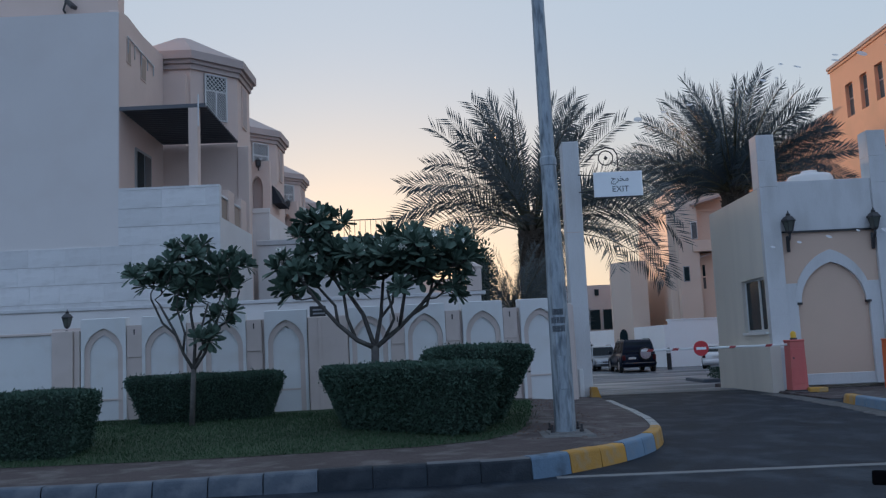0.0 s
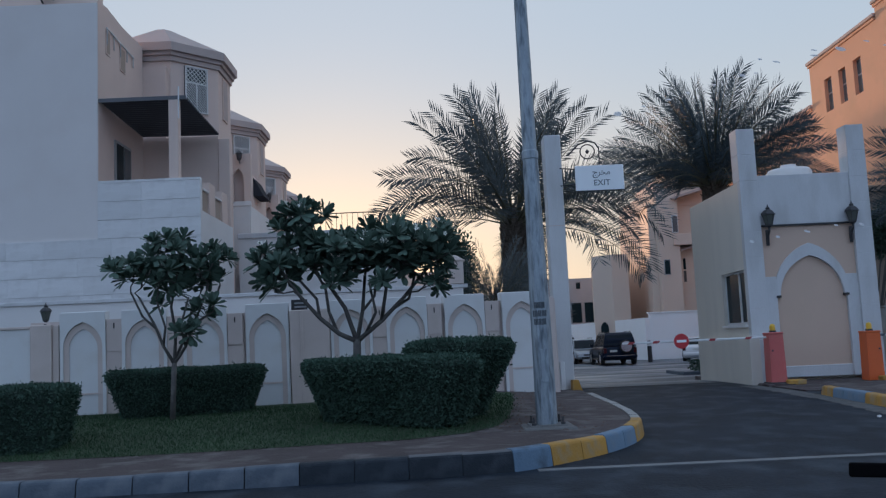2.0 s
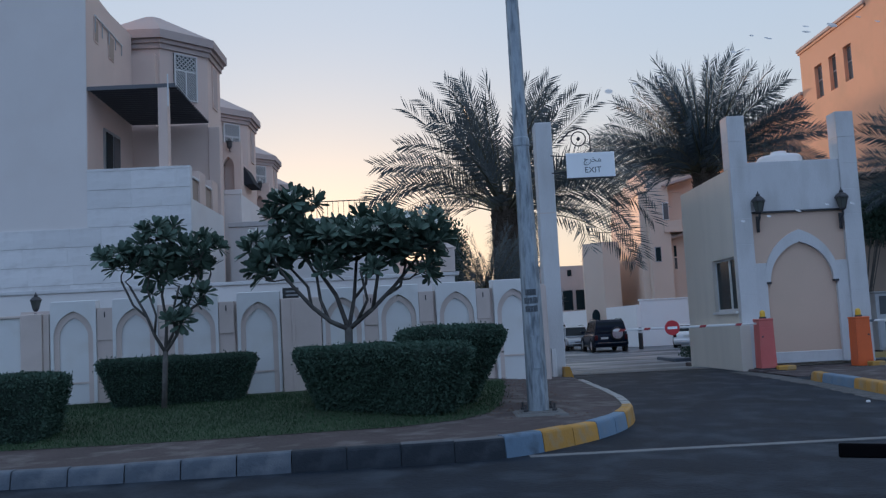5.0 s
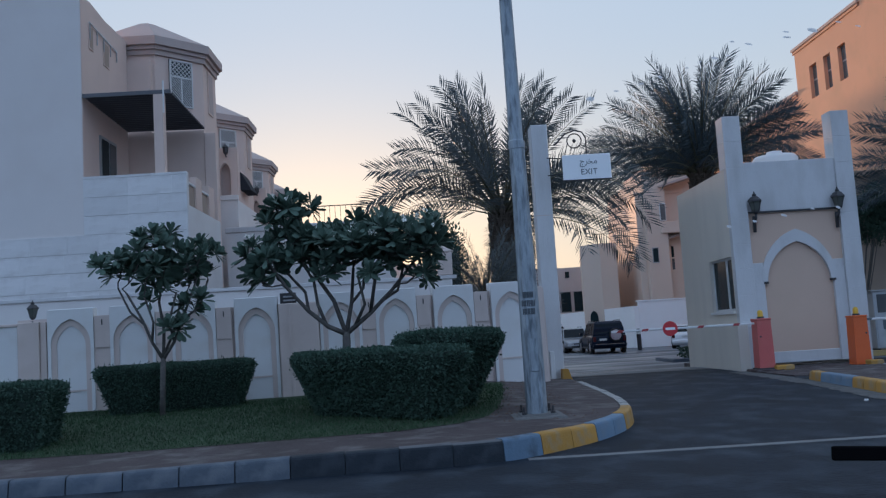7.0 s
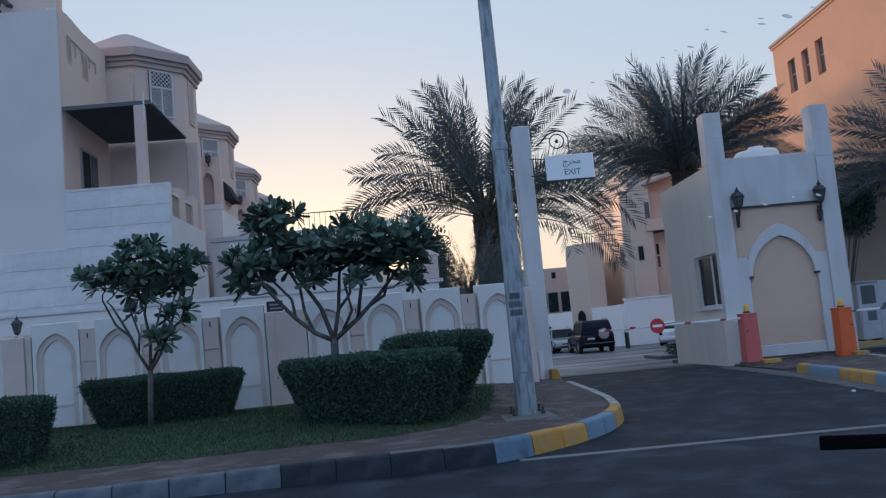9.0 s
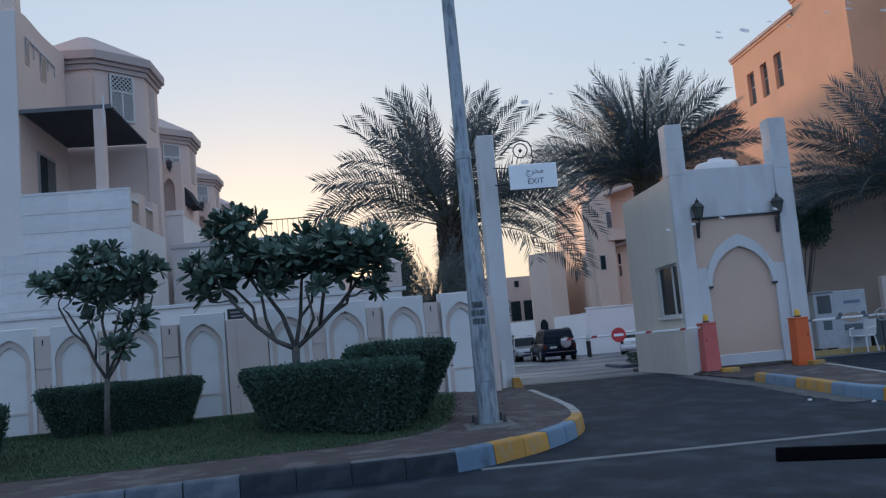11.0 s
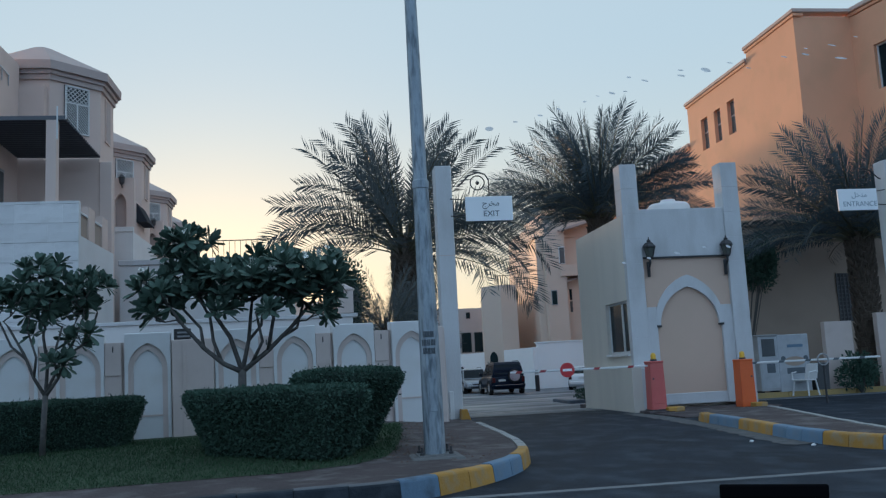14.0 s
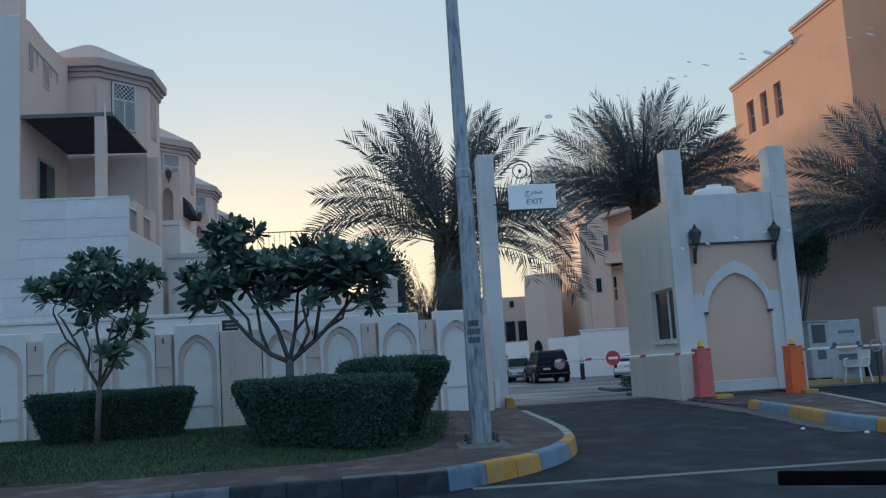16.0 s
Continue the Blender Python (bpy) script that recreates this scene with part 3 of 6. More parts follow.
def lantern(m, group, label, scale=1.0, bracket=False):
    """A hexagonal iron lantern with a finial; on a bracket or on a short foot."""
    t = thing("wall_lantern", m, label, "lantern", group)
    s = scale
    if bracket:
        part("back_plate", box(-0.035 * s, 0.035 * s, -0.03 * s, 0.0, -0.42 * s, -0.08 * s, 0.01 * s), DARK_METAL, t)
        part("arm", tube([(0, -0.02, -0.40 * s), (0, -0.05 * s, -0.30 * s), (0, -0.07 * s, -0.20 * s), (0, -0.15 * s, -0.12 * s), (0, -0.15 * s, -0.02 * s)], 0.025 * s), DARK_METAL, t)
        o = Vector((0, -0.15 * s, 0))
    else:
        part("foot", turned([(0.06 * s, -0.02), (0.06 * s, 0.02 * s), (0.02 * s, 0.05 * s), (0.02 * s, 0.10 * s), (0.045 * s, 0.12 * s)], 10), DARK_METAL, t)
        o = Vector((0, 0, 0.12 * s))
    part("glass", turned([(0.07 * s, 0.0), (0.125 * s, 0.22 * s)], 6, at=o), LAMP_GLASS, t, "smoky glass body")
    part("base_cup", turned([(0.03 * s, -0.05 * s), (0.075 * s, -0.01 * s), (0.078 * s, 0.01 * s)], 6, at=o), DARK_METAL, t)
    part("hood", turned([(0.155 * s, 0.215 * s), (0.15 * s, 0.245 * s), (0.09 * s, 0.31 * s), (0.04 * s, 0.33 * s), (0.05 * s, 0.36 * s), (0.02 * s, 0.39 * s), (0.006 * s, 0.44 * s)], 6, at=o), DARK_METAL, t, "iron hood with finial")
    for k in range(6):
        a = math.pi / 3 * k
        part("bar", tube([o + Vector((0.072 * s * math.cos(a), 0.072 * s * math.sin(a), 0)), o + Vector((0.13 * s * math.cos(a), 0.13 * s * math.sin(a), 0.225 * s))], 0.007 * s, 5), DARK_METAL, t)
    return t


lantern(pose(-7.24, 16.4, 1.88), "pier lanterns", "small black iron lantern on a beige pier", 0.72)

# the raised garden wall behind
garden_wall = thing("garden_wall", pose(-5.2, 19.4, 0, 0, 0, 2), "plain white garden wall behind the boundary wall", "wall", kind="structure")
part("wall", box(-8.0, 5.6, 0, 0.25, -0.3, 2.42), STUCCO_GREY, garden_wall)
part("coping", box(-8.05, 5.7, -0.04, 0.29, 2.42, 2.50, 0.01), STUCCO_WHITE, garden_wall)
part("pier", box(5.3, 5.62, -0.05, 0.30, 2.50, 3.0, 0.012), STUCCO_BEIGE, garden_wall, "beige pier with a rounded cap")
part("pier_cap", turned([(0.20, 3.0), (0.21, 3.03), (0.17, 3.10), (0.08, 3.15), (0.01, 3.16)], 14, at=(5.46, 0.12, 0)), STUCCO_BEIGE, garden_wall)

# ---------- street lamp pole ----------
pole = thing("street_lamp_pole", pose(1.066, 11.12, 0.165, 0, -0.42, 0), "tall tapered galvanised steel lamp pole with streaks", "lamp post")
pole_r = [(0.128, 0.0), (0.126, 0.6), (0.120, 1.4), (0.108, 2.2), (0.098, 3.0), (0.095, 3.28)]
part("lower_shaft", turned(pole_r, 12), GALV, pole)
part("collar", turned([(0.094, 3.26), (0.103, 3.27), (0.103, 3.36), (0.09, 3.38)], 12), GALV, pole)
part("upper_shaft", turned([(0.088, 3.36), (0.084, 4.5), (0.07, 6.5), (0.05, 9.0)], 12), GALV, pole)
part("footing", box(-0.33, 0.32, -0.45, 0.34, -0.08, 0.045, 0.035), CONCRETE, pole, "rough concrete footing")
part("base_plate", box(-0.22, 0.22, -0.22, 0.22, 0.03, 0.06, 0.008), CONCRETE, pole, "steel base plate crusted with mortar")
for sx in (-1, 1):
    for sy in (-1, 1):
        part("bolt", turned([(0.028, 0.058), (0.028, 0.085), (0.014, 0.09), (0.014, 0.15)], 6, at=(sx * 0.17, sy * 0.17, 0)), DARK_METAL, pole)
part("access_door", box(-0.05, 0.05, -0.132, -0.115, 0.55, 0.95, 0.01), GALV, pole)
# painted marks on the shaft: three short rows
for k, (w, z) in enumerate(((0.13, 1.47), (0.17, 1.37), (0.15, 1.27))):
    n = 4
    for i in range(n):
        a0 = -math.pi / 2 - 0.12 + (i - n / 2) * w / n / 0.118
        for j in range(2):
            a = a0 + (j * 0.55 + 0.1) * w / n / 0.118
            r = 0.1225 - 0.0012 * (2 - k)
            b = turned([(0.008, -0.036), (0.008, 0.036)], 4, at=(r * math.cos(a), r * math.sin(a), z))
            part("painted_mark", b, SIGN_DARK, pole)

# ---------- tall gate pillar with the EXIT sign ----------
def text_part(words, size, parent, m, material, name="lettering"):
    cu = bpy.data.curves.new(name, "FONT")
    cu.body, cu.size, cu.extrude, cu.align_x, cu.align_y = words, size, 0.003, "CENTER", "CENTER"
    tmp = new("text_tmp", cu)
    me = bpy.data.meshes.new_from_object(tmp.evaluated_get(bpy.context.evaluated_depsgraph_get()))
    bpy.data.objects.remove(tmp)
    me.materials.append(material)
    return part_data(name, me, parent, m)


def gate_pillar(m, w, h, label):
    t = thing("gate_pillar", m, label, "pillar", "gate pillars")
    part("shaft", box(-w / 2, w / 2, 0, 0.45, -0.2, h, 0.015), STUCCO_WHITE, t)
    return t


pillar = gate_pillar(pose(2.375, 18.6, 0), 0.35, 5.48, "tall square white gate pillar beside the exit")
part("joint_line", box(-0.178, 0.178, -0.004, 0.01, 3.55, 3.565), STUCCO_BEIGE, pillar)
part("foot_block", prism([(0.08, 0.1), (0.30, 0.1), (0.21, 0.38), (0.10, 0.38)], -0.30, -0.003), K_YELLOW, pillar, "yellow painted concrete foot")
part("cable_duct", box(-0.11, -0.02, -0.08, 0.0, 0.1, 0.75, 0.008), FRAME_WHITE, pillar, "white plastic cable duct")


def hanging_sign(m, words, marks, label, side, ink):
    """A white board hung from a scrolled iron bracket."""
    t = thing("gate_sign", m, label, "sign", "gate signs")
    part("board", box(-0.5, 0.5, -0.03, 0.03, -0.26, 0.26, 0.006), SIGN_WHITE, t, "white board")
    part("lower_rim", box(-0.5, 0.5, -0.035, 0.035, -0.275, -0.26), DARK_METAL, t)
    text_part(words, 0.17, t, pose(0.04, -0.033, -0.11, 90, 0, 0), ink)
    text_part(marks, 0.17, t, pose(0.04, -0.033, 0.11, 90, 0, 0), ink, "script")
    part("hanger", tube([(0.02, 0, 0.26), (0.02, 0, 0.62)], 0.012, 6), DARK_METAL, t)
    part("bracket", tube([(-0.66 * side, 0, 0.50), (-0.60 * side, 0, 0.52), (-0.40 * side, 0, 0.72), (-0.2 * side, 0, 0.78), (-0.05 * side, 0, 0.74), (0.02, 0, 0.62)], 0.016, 6), DARK_METAL, t)
    ring = [(-0.22 * side + 0.15 * math.cos(a), 0, 0.56 + 0.15 * math.sin(a)) for a in [2 * math.pi * i / 18 for i in range(19)]]
    part("scroll", tube(ring, 0.013, 6), DARK_METAL, t)
    part("rosette", turned([(0.01, -0.045), (0.045, 0.0), (0.01, 0.045)], 10, at=(-0.22 * side, 0, 0.56)), DARK_METAL, t)
    part("stay", tube([(-0.80 * side, 0.1, -0.12), (-0.50 * side, 0, -0.12)], 0.012, 6), DARK_METAL, t)
    part("stay", tube([(-0.80 * side, 0.1, 0.25), (-0.50 * side, 0, 0.20)], 0.012, 6), DARK_METAL, t)
    return t


hanging_sign(pose(3.285, 18.4, 4.49), "EXIT", "\ufe9d\ufeae\ufea8\ufee3", "white board lettered EXIT hung from a scrolled iron bracket", 1, SIGN_DARK)

# ---------- gatehouse ----------
gate = thing("gatehouse", pose(0, 0, 0), "white and beige gatehouse with a blind pointed arch and two tall pillars", "gatehouse", kind="structure")
GX0, GX1, GY = 6.96, 9.96, 20.62
for px, low_depth in ((GX0, 0.17), (GX1 - 0.43, 0.45)):
    pil = part("pillar", box(px + 0.004, px + 0.416, GY + 0.004, GY + low_depth, -0.1, 4.66), STUCCO_WHITE, gate, "tall white pillar of painted blocks")
    z = -0.1
    for h in (0.62, 0.58, 0.60, 0.61, 0.57, 0.60, 0.59, 0.60, 0.62, 0.61):
        part("block", box(px, px + 0.42, GY, GY + (0.45 if z > 4.6 else low_depth), z + 0.0015, z + h - 0.0015, 0.005), STUCCO_WHITE, pil)
        z += h
part("upper_band", box(GX0 + 0.42, GX1 - 0.43, GY + 0.05, GY + 0.35, 3.62, 4.79, 0.01), STUCCO_WHITE, gate, "white parapet band")
part("groove", box(GX0 + 0.42, GX1 - 0.43, GY + 0.035, GY + 0.07, 3.585, 3.62), DARK_METAL, gate)
gcx = 8.46
part("spandrel", arched_slab(GX0 + 0.42, GX1 - 0.43, 2.42, 3.585, arch(0.68, 2.421, 2.93, 12, gcx), GY + 0.10, GY + 0.3), STUCCO_SAND, gate, "sand coloured spandrel")
part("arch_band", arch_band(arch(0.87, 2.0, 3.17, 12, gcx), arch(0.74, 1.95, 2.88, 12, gcx), 1.93, GY + 0.055, GY + 0.28), STUCCO_WHITE, gate, "white pointed arch band")
part("jamb", box(GX0 + 0.42, gcx - 0.82, GY + 0.06, GY + 0.3, 0.1, 2.42, 0.006), STUCCO_WHITE, gate)
part("jamb", box(gcx + 0.80, GX1 - 0.43, GY + 0.06, GY + 0.3, 0.1, 2.42, 0.006), STUCCO_WHITE, gate)
part("impost", box(gcx - 0.84, gcx - 0.73, GY + 0.04, GY + 0.2, 1.93, 1.98), DARK_METAL, gate)
part("impost", box(gcx + 0.73, gcx + 0.84, GY + 0.04, GY + 0.2, 1.93, 1.98), DARK_METAL, gate)
fld = [(gcx - 0.82, 0.1), (gcx - 0.82, 1.93), (gcx - 0.75, 1.95)] + arch(0.75, 1.96, 2.90, 12, gcx) + [(gcx + 0.75, 1.95), (gcx + 0.82, 1.93), (gcx + 0.82, 0.1)]
part("blind_panel", prism(fld, GY + 0.14, GY + 0.26), STUCCO_SAND, gate, "sand coloured blind arch panel")
part("plinth_band", box(gcx - 0.82, gcx + 0.82, GY + 0.11, GY + 0.2, 0.1, 0.36, 0.01), STUCCO_WHITE, gate)
# the guard room behind, with a window in its side wall
side = part("side_wall", holed_wall(0, 3.96, -0.1, 4.665, [(2.28, 3.90, 1.35, 2.62)], 0.22), STUCCO_CREAM, gate, "cream side wall with a window opening")
side.matrix_basis = pose(6.967, 24.75, 0, 0, 0, -90) @ Matrix.Diagonal((1, 1, 1, 1))
part("side_wall", box(9.62, 9.84, GY + 0.4, 24.75, -0.1, 4.6), STUCCO_CREAM, gate)
part("rear_wall", box(7.05, 9.84, 24.75, 24.95, -0.1, 4.67), STUCCO_CREAM, gate)
part("front_lining", box(7.3, 9.6, GY + 0.36, GY + 0.5, -0.1, 4.5), STUCCO_CREAM, gate)
part("roof", box(7.27, 9.6, GY + 0.5, 24.75, 4.2, 4.4), STUCCO_WHITE, gate)
part("low_block", box(6.72, 6.964, 20.16, 24.05, -0.1, 1.03, 0.012), STUCCO_CREAM, gate, "low projecting cream plinth block")
part("low_block_end", box(6.965, 7.3, 20.22, GY, -0.1, 1.0, 0.012), STUCCO_WHITE, gate)
win = part("window", box(7.09, 7.12, 20.85, 22.47, 1.35, 2.62), FRAME_WHITE, gate, "white framed sliding window")
for y0, y1 in ((20.90, 21.42), (21.47, 22.42)):
    part("pane", box(7.07, 7.09, y0, y1, 1.41, 2.57), GLASS_DARK, win)
part("mullion", box(7.04, 7.07, 21.41, 21.48, 1.37, 2.60), FRAME_WHITE, win)
for y0, y1, z0, z1 in ((20.85, 20.90, 1.35, 2.62), (22.42, 22.47, 1.35, 2.62), (20.90, 22.42, 1.35, 1.41), (20.90, 22.42, 2.57, 2.62)):
    part("frame_bar", box(7.045, 7.07, y0, y1, z0, z1), FRAME_WHITE, win)
part("sill", box(6.90, 7.09, 20.84, 22.5, 1.29, 1.35, 0.006), FRAME_WHITE, gate)
lantern(pose(7.52, GY + 0.06, 3.60), "gatehouse lanterns", "large black iron lantern on a wall bracket", 1.1, True)
lantern(pose(9.46, GY + 0.06, 3.60), "gatehouse lanterns", "large black iron lantern on a wall bracket", 1.1, True)

tank = thing("water_tank", pose(8.94, 22.6, 4.66), "low white roof water tank with a lid", "water tank")
part("body", turned([(0.50, 0.0), (0.55, 0.1), (0.56, 0.5), (0.50, 0.58), (0.2, 0.64), (0.19, 0.70), (0.02, 0.71)], 20), FRAME_WHITE, tank, smooth=True)
part("stand", box(-0.45, 0.45, -0.45, 0.45, -0.305, 0.0, 0.01), STUCCO_CREAM, tank, "low plinth under the tank")
part("pipe", tube([(0.15, -0.2, 0.55), (0.15, -0.2, 0.8), (0.3, -0.25, 0.78), (0.34, -0.25, 0.4)], 0.02, 6), DARK_METAL, tank)


def barrier(m, paint, reach, way, label, bands, band_paint, name="barrier_gate"):
    """A lift barrier: a cabinet with a beacon, and its boom lowered across the lane."""
    t = thing(name, m, label, "barrier", "lift barriers")
    part("cabinet", prism([(-0.17, 0.03), (0.17, 0.03), (0.15, 1.05), (-0.15, 1.05)], -0.17, 0.17), paint, t)
    part("cabinet_lid", box(-0.165, 0.165, -0.185, 0.185, 1.05, 1.09, 0.012), paint, t)
    part("foot", box(-0.2, 0.2, -0.2, 0.2, 0.0, 0.03), DARK_METAL, t)
    part("door_seam", box(-0.13, 0.13, -0.176, -0.168, 0.16, 0.9, 0.002), paint, t)
    part("lock", turned([(0.02, 0), (0.02, 0.012)], 8, at=(way * 0.1, 0, 0)), DARK_METAL, t).matrix_basis = pose(0, -0.176, 0.7, 90, 0, 0)
    part("beacon_base", turned([(0.075, 1.09), (0.075, 1.13)], 12), DARK_METAL, t)
    part("beacon", turned([(0.06, 1.13), (0.06, 1.22), (0.045, 1.26), (0.01, 1.275)], 12), AMBER, t, "amber beacon")
    x0, x1 = way * 0.12, way * reach
    boom = part("boom", box(min(x0, x1), max(x0, x1), -0.02, 0.02, 0.967, 1.014, 0.01), FRAME_WHITE, t, "white boom with short slanted bands")
    for x in bands:
        a, b = way * x, way * (x + 0.13)
        part("band", prism([(a, 0.964), (b, 0.964), (b + 0.04, 1.017), (a + 0.04, 1.017)], -0.023, 0.023), band_paint, boom)
    return t


exit_bar = barrier(pose(7.05, 19.6, 0.06), CAB_RED, 3.28, -1, "faded red lift barrier with its boom lowered", (0.50, 1.28, 2.50, 3.04), BAND_RED)
part("concrete_footing", box(-0.3, 0.3, -0.3, 0.3, -0.1, 0.0, 0.015), PAVING, exit_bar)
disc = part("no_entry_disc", turned([(0.158, 0), (0.162, 0.004), (0.162, 0.012), (0.158, 0.016)], 28), SIGN_RED, exit_bar, "round red no entry disc")
disc.matrix_basis = pose(-2.0, -0.03, 0.99, 90, 0, 0)
part("white_bar", box(-0.105, 0.105, -0.028, 0.028, 0.016, 0.02), SIGN_WHITE, disc)
entry_bar = barrier(pose(9.22, 19.75, 0.0), CAB_ORANGE, 3.4, 1, "orange lift barrier with its boom lowered", (0.18, 0.85, 1.5, 2.2, 2.85), SIGN_DARK)
part("concrete_footing", box(-0.28, 0.28, -0.28, 0.28, -0.1, 0.0, 0.015), PAVING, entry_bar)
ring = part("hoop", tube([(1.95 + 0.13 * math.cos(a), -0.03, 0.99 + 0.13 * math.sin(a)) for a in [2 * math.pi * i / 20 for i in range(21)]], 0.018, 6), FRAME_GREY, entry_bar, "grey round sign hoop")
part("prop", tube([(1.95, -0.03, 0.0), (1.95, -0.03, 0.86)], 0.025, 6), DARK_METAL, entry_bar, "thin dark prop under the boom")
for x, y, z, w in ((7.38, 19.42, 0.03, 0.4), (9.3, 19.3, 0.03, 0.3)):
    fb = thing("kerb_block", pose(x, y, z - 0.005), "small yellow painted kerb block beside a barrier", "kerb block", "yellow blocks")
    part("block", box(-w / 2, w / 2, -0.12, 0.12, 0, 0.11, 0.02), K_YELLOW, fb)

entry_pillar = gate_pillar(pose(13.55, 19.8, 0), 0.42, 5.7, "tall square white gate pillar beside the entrance")
hanging_sign(pose(12.5, 19.75, 4.72), "ENTRANCE", "\ufede\ufea7\ufeaa\ufee3", "white board lettered ENTRANCE beside a tall pillar", -1, SIGN_FADED)

# ---------- villas beyond the wall ----------
def lattice_window(parent, m, w, h):
    """A window closed by a white timber lattice: diamonds above, slanted slats in two leaves below."""
    f = part("lattice_window", box(-w / 2, w / 2, 0.05, 0.09, 0, h), GLASS_DARK, parent, "white timber lattice window")
    f.matrix_basis = m
    for x0, x1, z0, z1 in ((-w / 2, w / 2, 0, 0.05), (-w / 2, w / 2, h - 0.05, h), (-w / 2, -w / 2 + 0.05, 0, h), (w / 2 - 0.05, w / 2, 0, h),
                           (-w / 2, w / 2, h * 0.62, h * 0.62 + 0.05), (-0.025, 0.025, 0, h * 0.62)):
        part("frame_bar", box(x0, x1, 0.0, 0.05, z0, z1), LATTICE, f)

    def bars(x0, x1, z0, z1, slope, gap, width):
        bm = bmesh.new()
        span = (x1 - x0)
        k = z0 - span
        while k < z1 + span:
            a, b = (x0, k), (x1, k + span) if slope > 0 else (x1, k - span)
            if slope < 0:
                a = (x0, k)
            lo, hi = min(a[1], b[1]), max(a[1], b[1])
            if hi > z0 and lo < z1:
                def clip(p, q):
                    (ax, az), (bx, bz) = p, q
                    if az < z0:
                        ax, az = ax + (bx - ax) * (z0 - az) / (bz - az), z0
                    if az > z1:
                        ax, az = ax + (bx - ax) * (z1 - az) / (bz - az), z1
                    return ax, az
                p, q = clip(a, b), clip(b, a)
                if abs(p[0] - q[0]) > 0.02:
                    tube([(p[0], 0.03, p[1]), (q[0], 0.03, q[1])], width, 4, bm)
            k += gap
        return bm

    for s in (1, -1):
        part("lattice_panel", bars(-w / 2 + 0.05, w / 2 - 0.05, h * 0.62 + 0.05, h - 0.05, s, 0.16, 0.018), LATTICE, f)
    part("louvre_panel", bars(-w / 2 + 0.05, -0.025, 0.05, h * 0.62, -1, 0.10, 0.02), LATTICE, f)
    part("louvre_panel", bars(0.025, w / 2 - 0.05, 0.05, h * 0.62, -1, 0.10, 0.02), LATTICE, f)
    return f


def bay_tower(parent):
    """The half octagon bay of a villa that looks out over the lane, with a stepped cornice and a hipped roof."""
    cx, cy = -10.17, 33.02

    def plan(d):
        r = (2.28 + d) / math.cos(math.pi / 8)
        return [(cx + r * math.cos(math.pi / 8 + math.pi / 4 * k), cy + r * math.sin(math.pi / 8 + math.pi / 4 * k)) for k in range(8)]
    part("bay", slab(plan(0), -0.5, 11.8), STUCCO_PINK, parent, "pinkish octagonal bay")
    part("cornice", slab(plan(0.08), 11.60, 11.78), CORNICE, parent, "lower step of the cornice")
    part("cornice", slab(plan(0.16), 11.783, 11.92), CORNICE, parent, "middle step of the cornice")
    part("cornice", slab(plan(0.27), 11.923, 12.22), CORNICE, parent, "upper step of the cornice")
    bm = bmesh.new()
    rim = [bm.verts.new((px, py, 12.223)) for px, py in plan(0.24)]
    top = [bm.verts.new((px, py, 13.5)) for px, py in plan(-1.95)]
    for i in range(8):
        j = (i + 1) % 8
        bm.faces.new((rim[i], rim[j], top[j], top[i]))
    bm.faces.new(top), bm.faces.new(rim[::-1])
    bmesh.ops.recalc_face_normals(bm, faces=bm.faces)
    part("bay_roof", bm, CORNICE, parent, "low octagonal hipped roof")
    lattice_window(parent, pose(-8.515 + 0.04, 31.40 - 0.04, 9.85, 0, 0, 45), 0.9, 1.68)
    s = part("side_window", box(-0.35, 0.35, -0.03, 0.03, 0, 1.6), STUCCO_PINK, parent, "narrow recessed window")
    s.matrix_basis = pose(-7.87, 33.0, 9.9, 0, 0, 90)
    part("pane", box(-0.28, 0.28, -0.04, -0.03, 0.06, 1.54), CORNICE, s)


STEP = (-0.69, 10.4)
villa_a = thing("villa", pose(0, 0, 0), "pinkish three storey villa with a roofed terrace and an octagonal bay", "villa", "row of villas")
part("street_wall", box(-34.0, -10.1, 26.3, 30.4, -0.5, 12.0), STUCCO_PALE, villa_a, "tall blank plastered street wall")
part("set_back_storey", box(-34.0, -10.75, 28.0, 28.5, 12.003, 15.0), STUCCO_PINK, villa_a, "set back upper storey")
part("main_body", box(-34.0, -9.3, 30.4, 38.0, -0.5, 11.3), STUCCO_PINK, villa_a)
part("roof_parapet", prism([(-26.9, 12.003), (-30.4, 12.003), (-30.35, 12.14), (-27.8, 12.42), (-27.0, 12.36)], -0.32, 0.0), STUCCO_PINK, villa_a, "sloping roof parapet").matrix_basis = pose(-10.35, 0, 0, 0, 0, -90)
part("terrace_body", box(-10.098, -7.06, 26.30, 30.4, -0.5, 5.5), STUCCO_GREY, villa_a, "grey white block terrace base")
rng = random.Random(5)
block_meshes = {}
course, z = 0, 0.35
while z < 6.42:
    top = min(z + 0.545, 6.48)
    x = -10.09 if z > 4.5 else -22.0
    x += rng.uniform(0.1, 0.5) if z <= 4.5 else 0.0
    while x < -7.06:
        w = min(rng.choice((0.9, 1.1, 1.3)), -7.05 - x)
        if w < 0.25:
            break
        if -7.05 - (x + w) < 0.3:
            w = -7.05 - x
        key = (round(w, 2), round(top - z, 2))
        if key not in block_meshes:
            block_meshes[key] = link_mesh("block", box(0.001, w - 0.001, 0, 0.05, 0.002, top - z - 0.001, 0.003), STUCCO_BLOCK)
        part_data("block", block_meshes[key], villa_a, pose(x, 26.252 + rng.uniform(0, 0.003), z))
        x += w
    z += 0.55
    course += 1
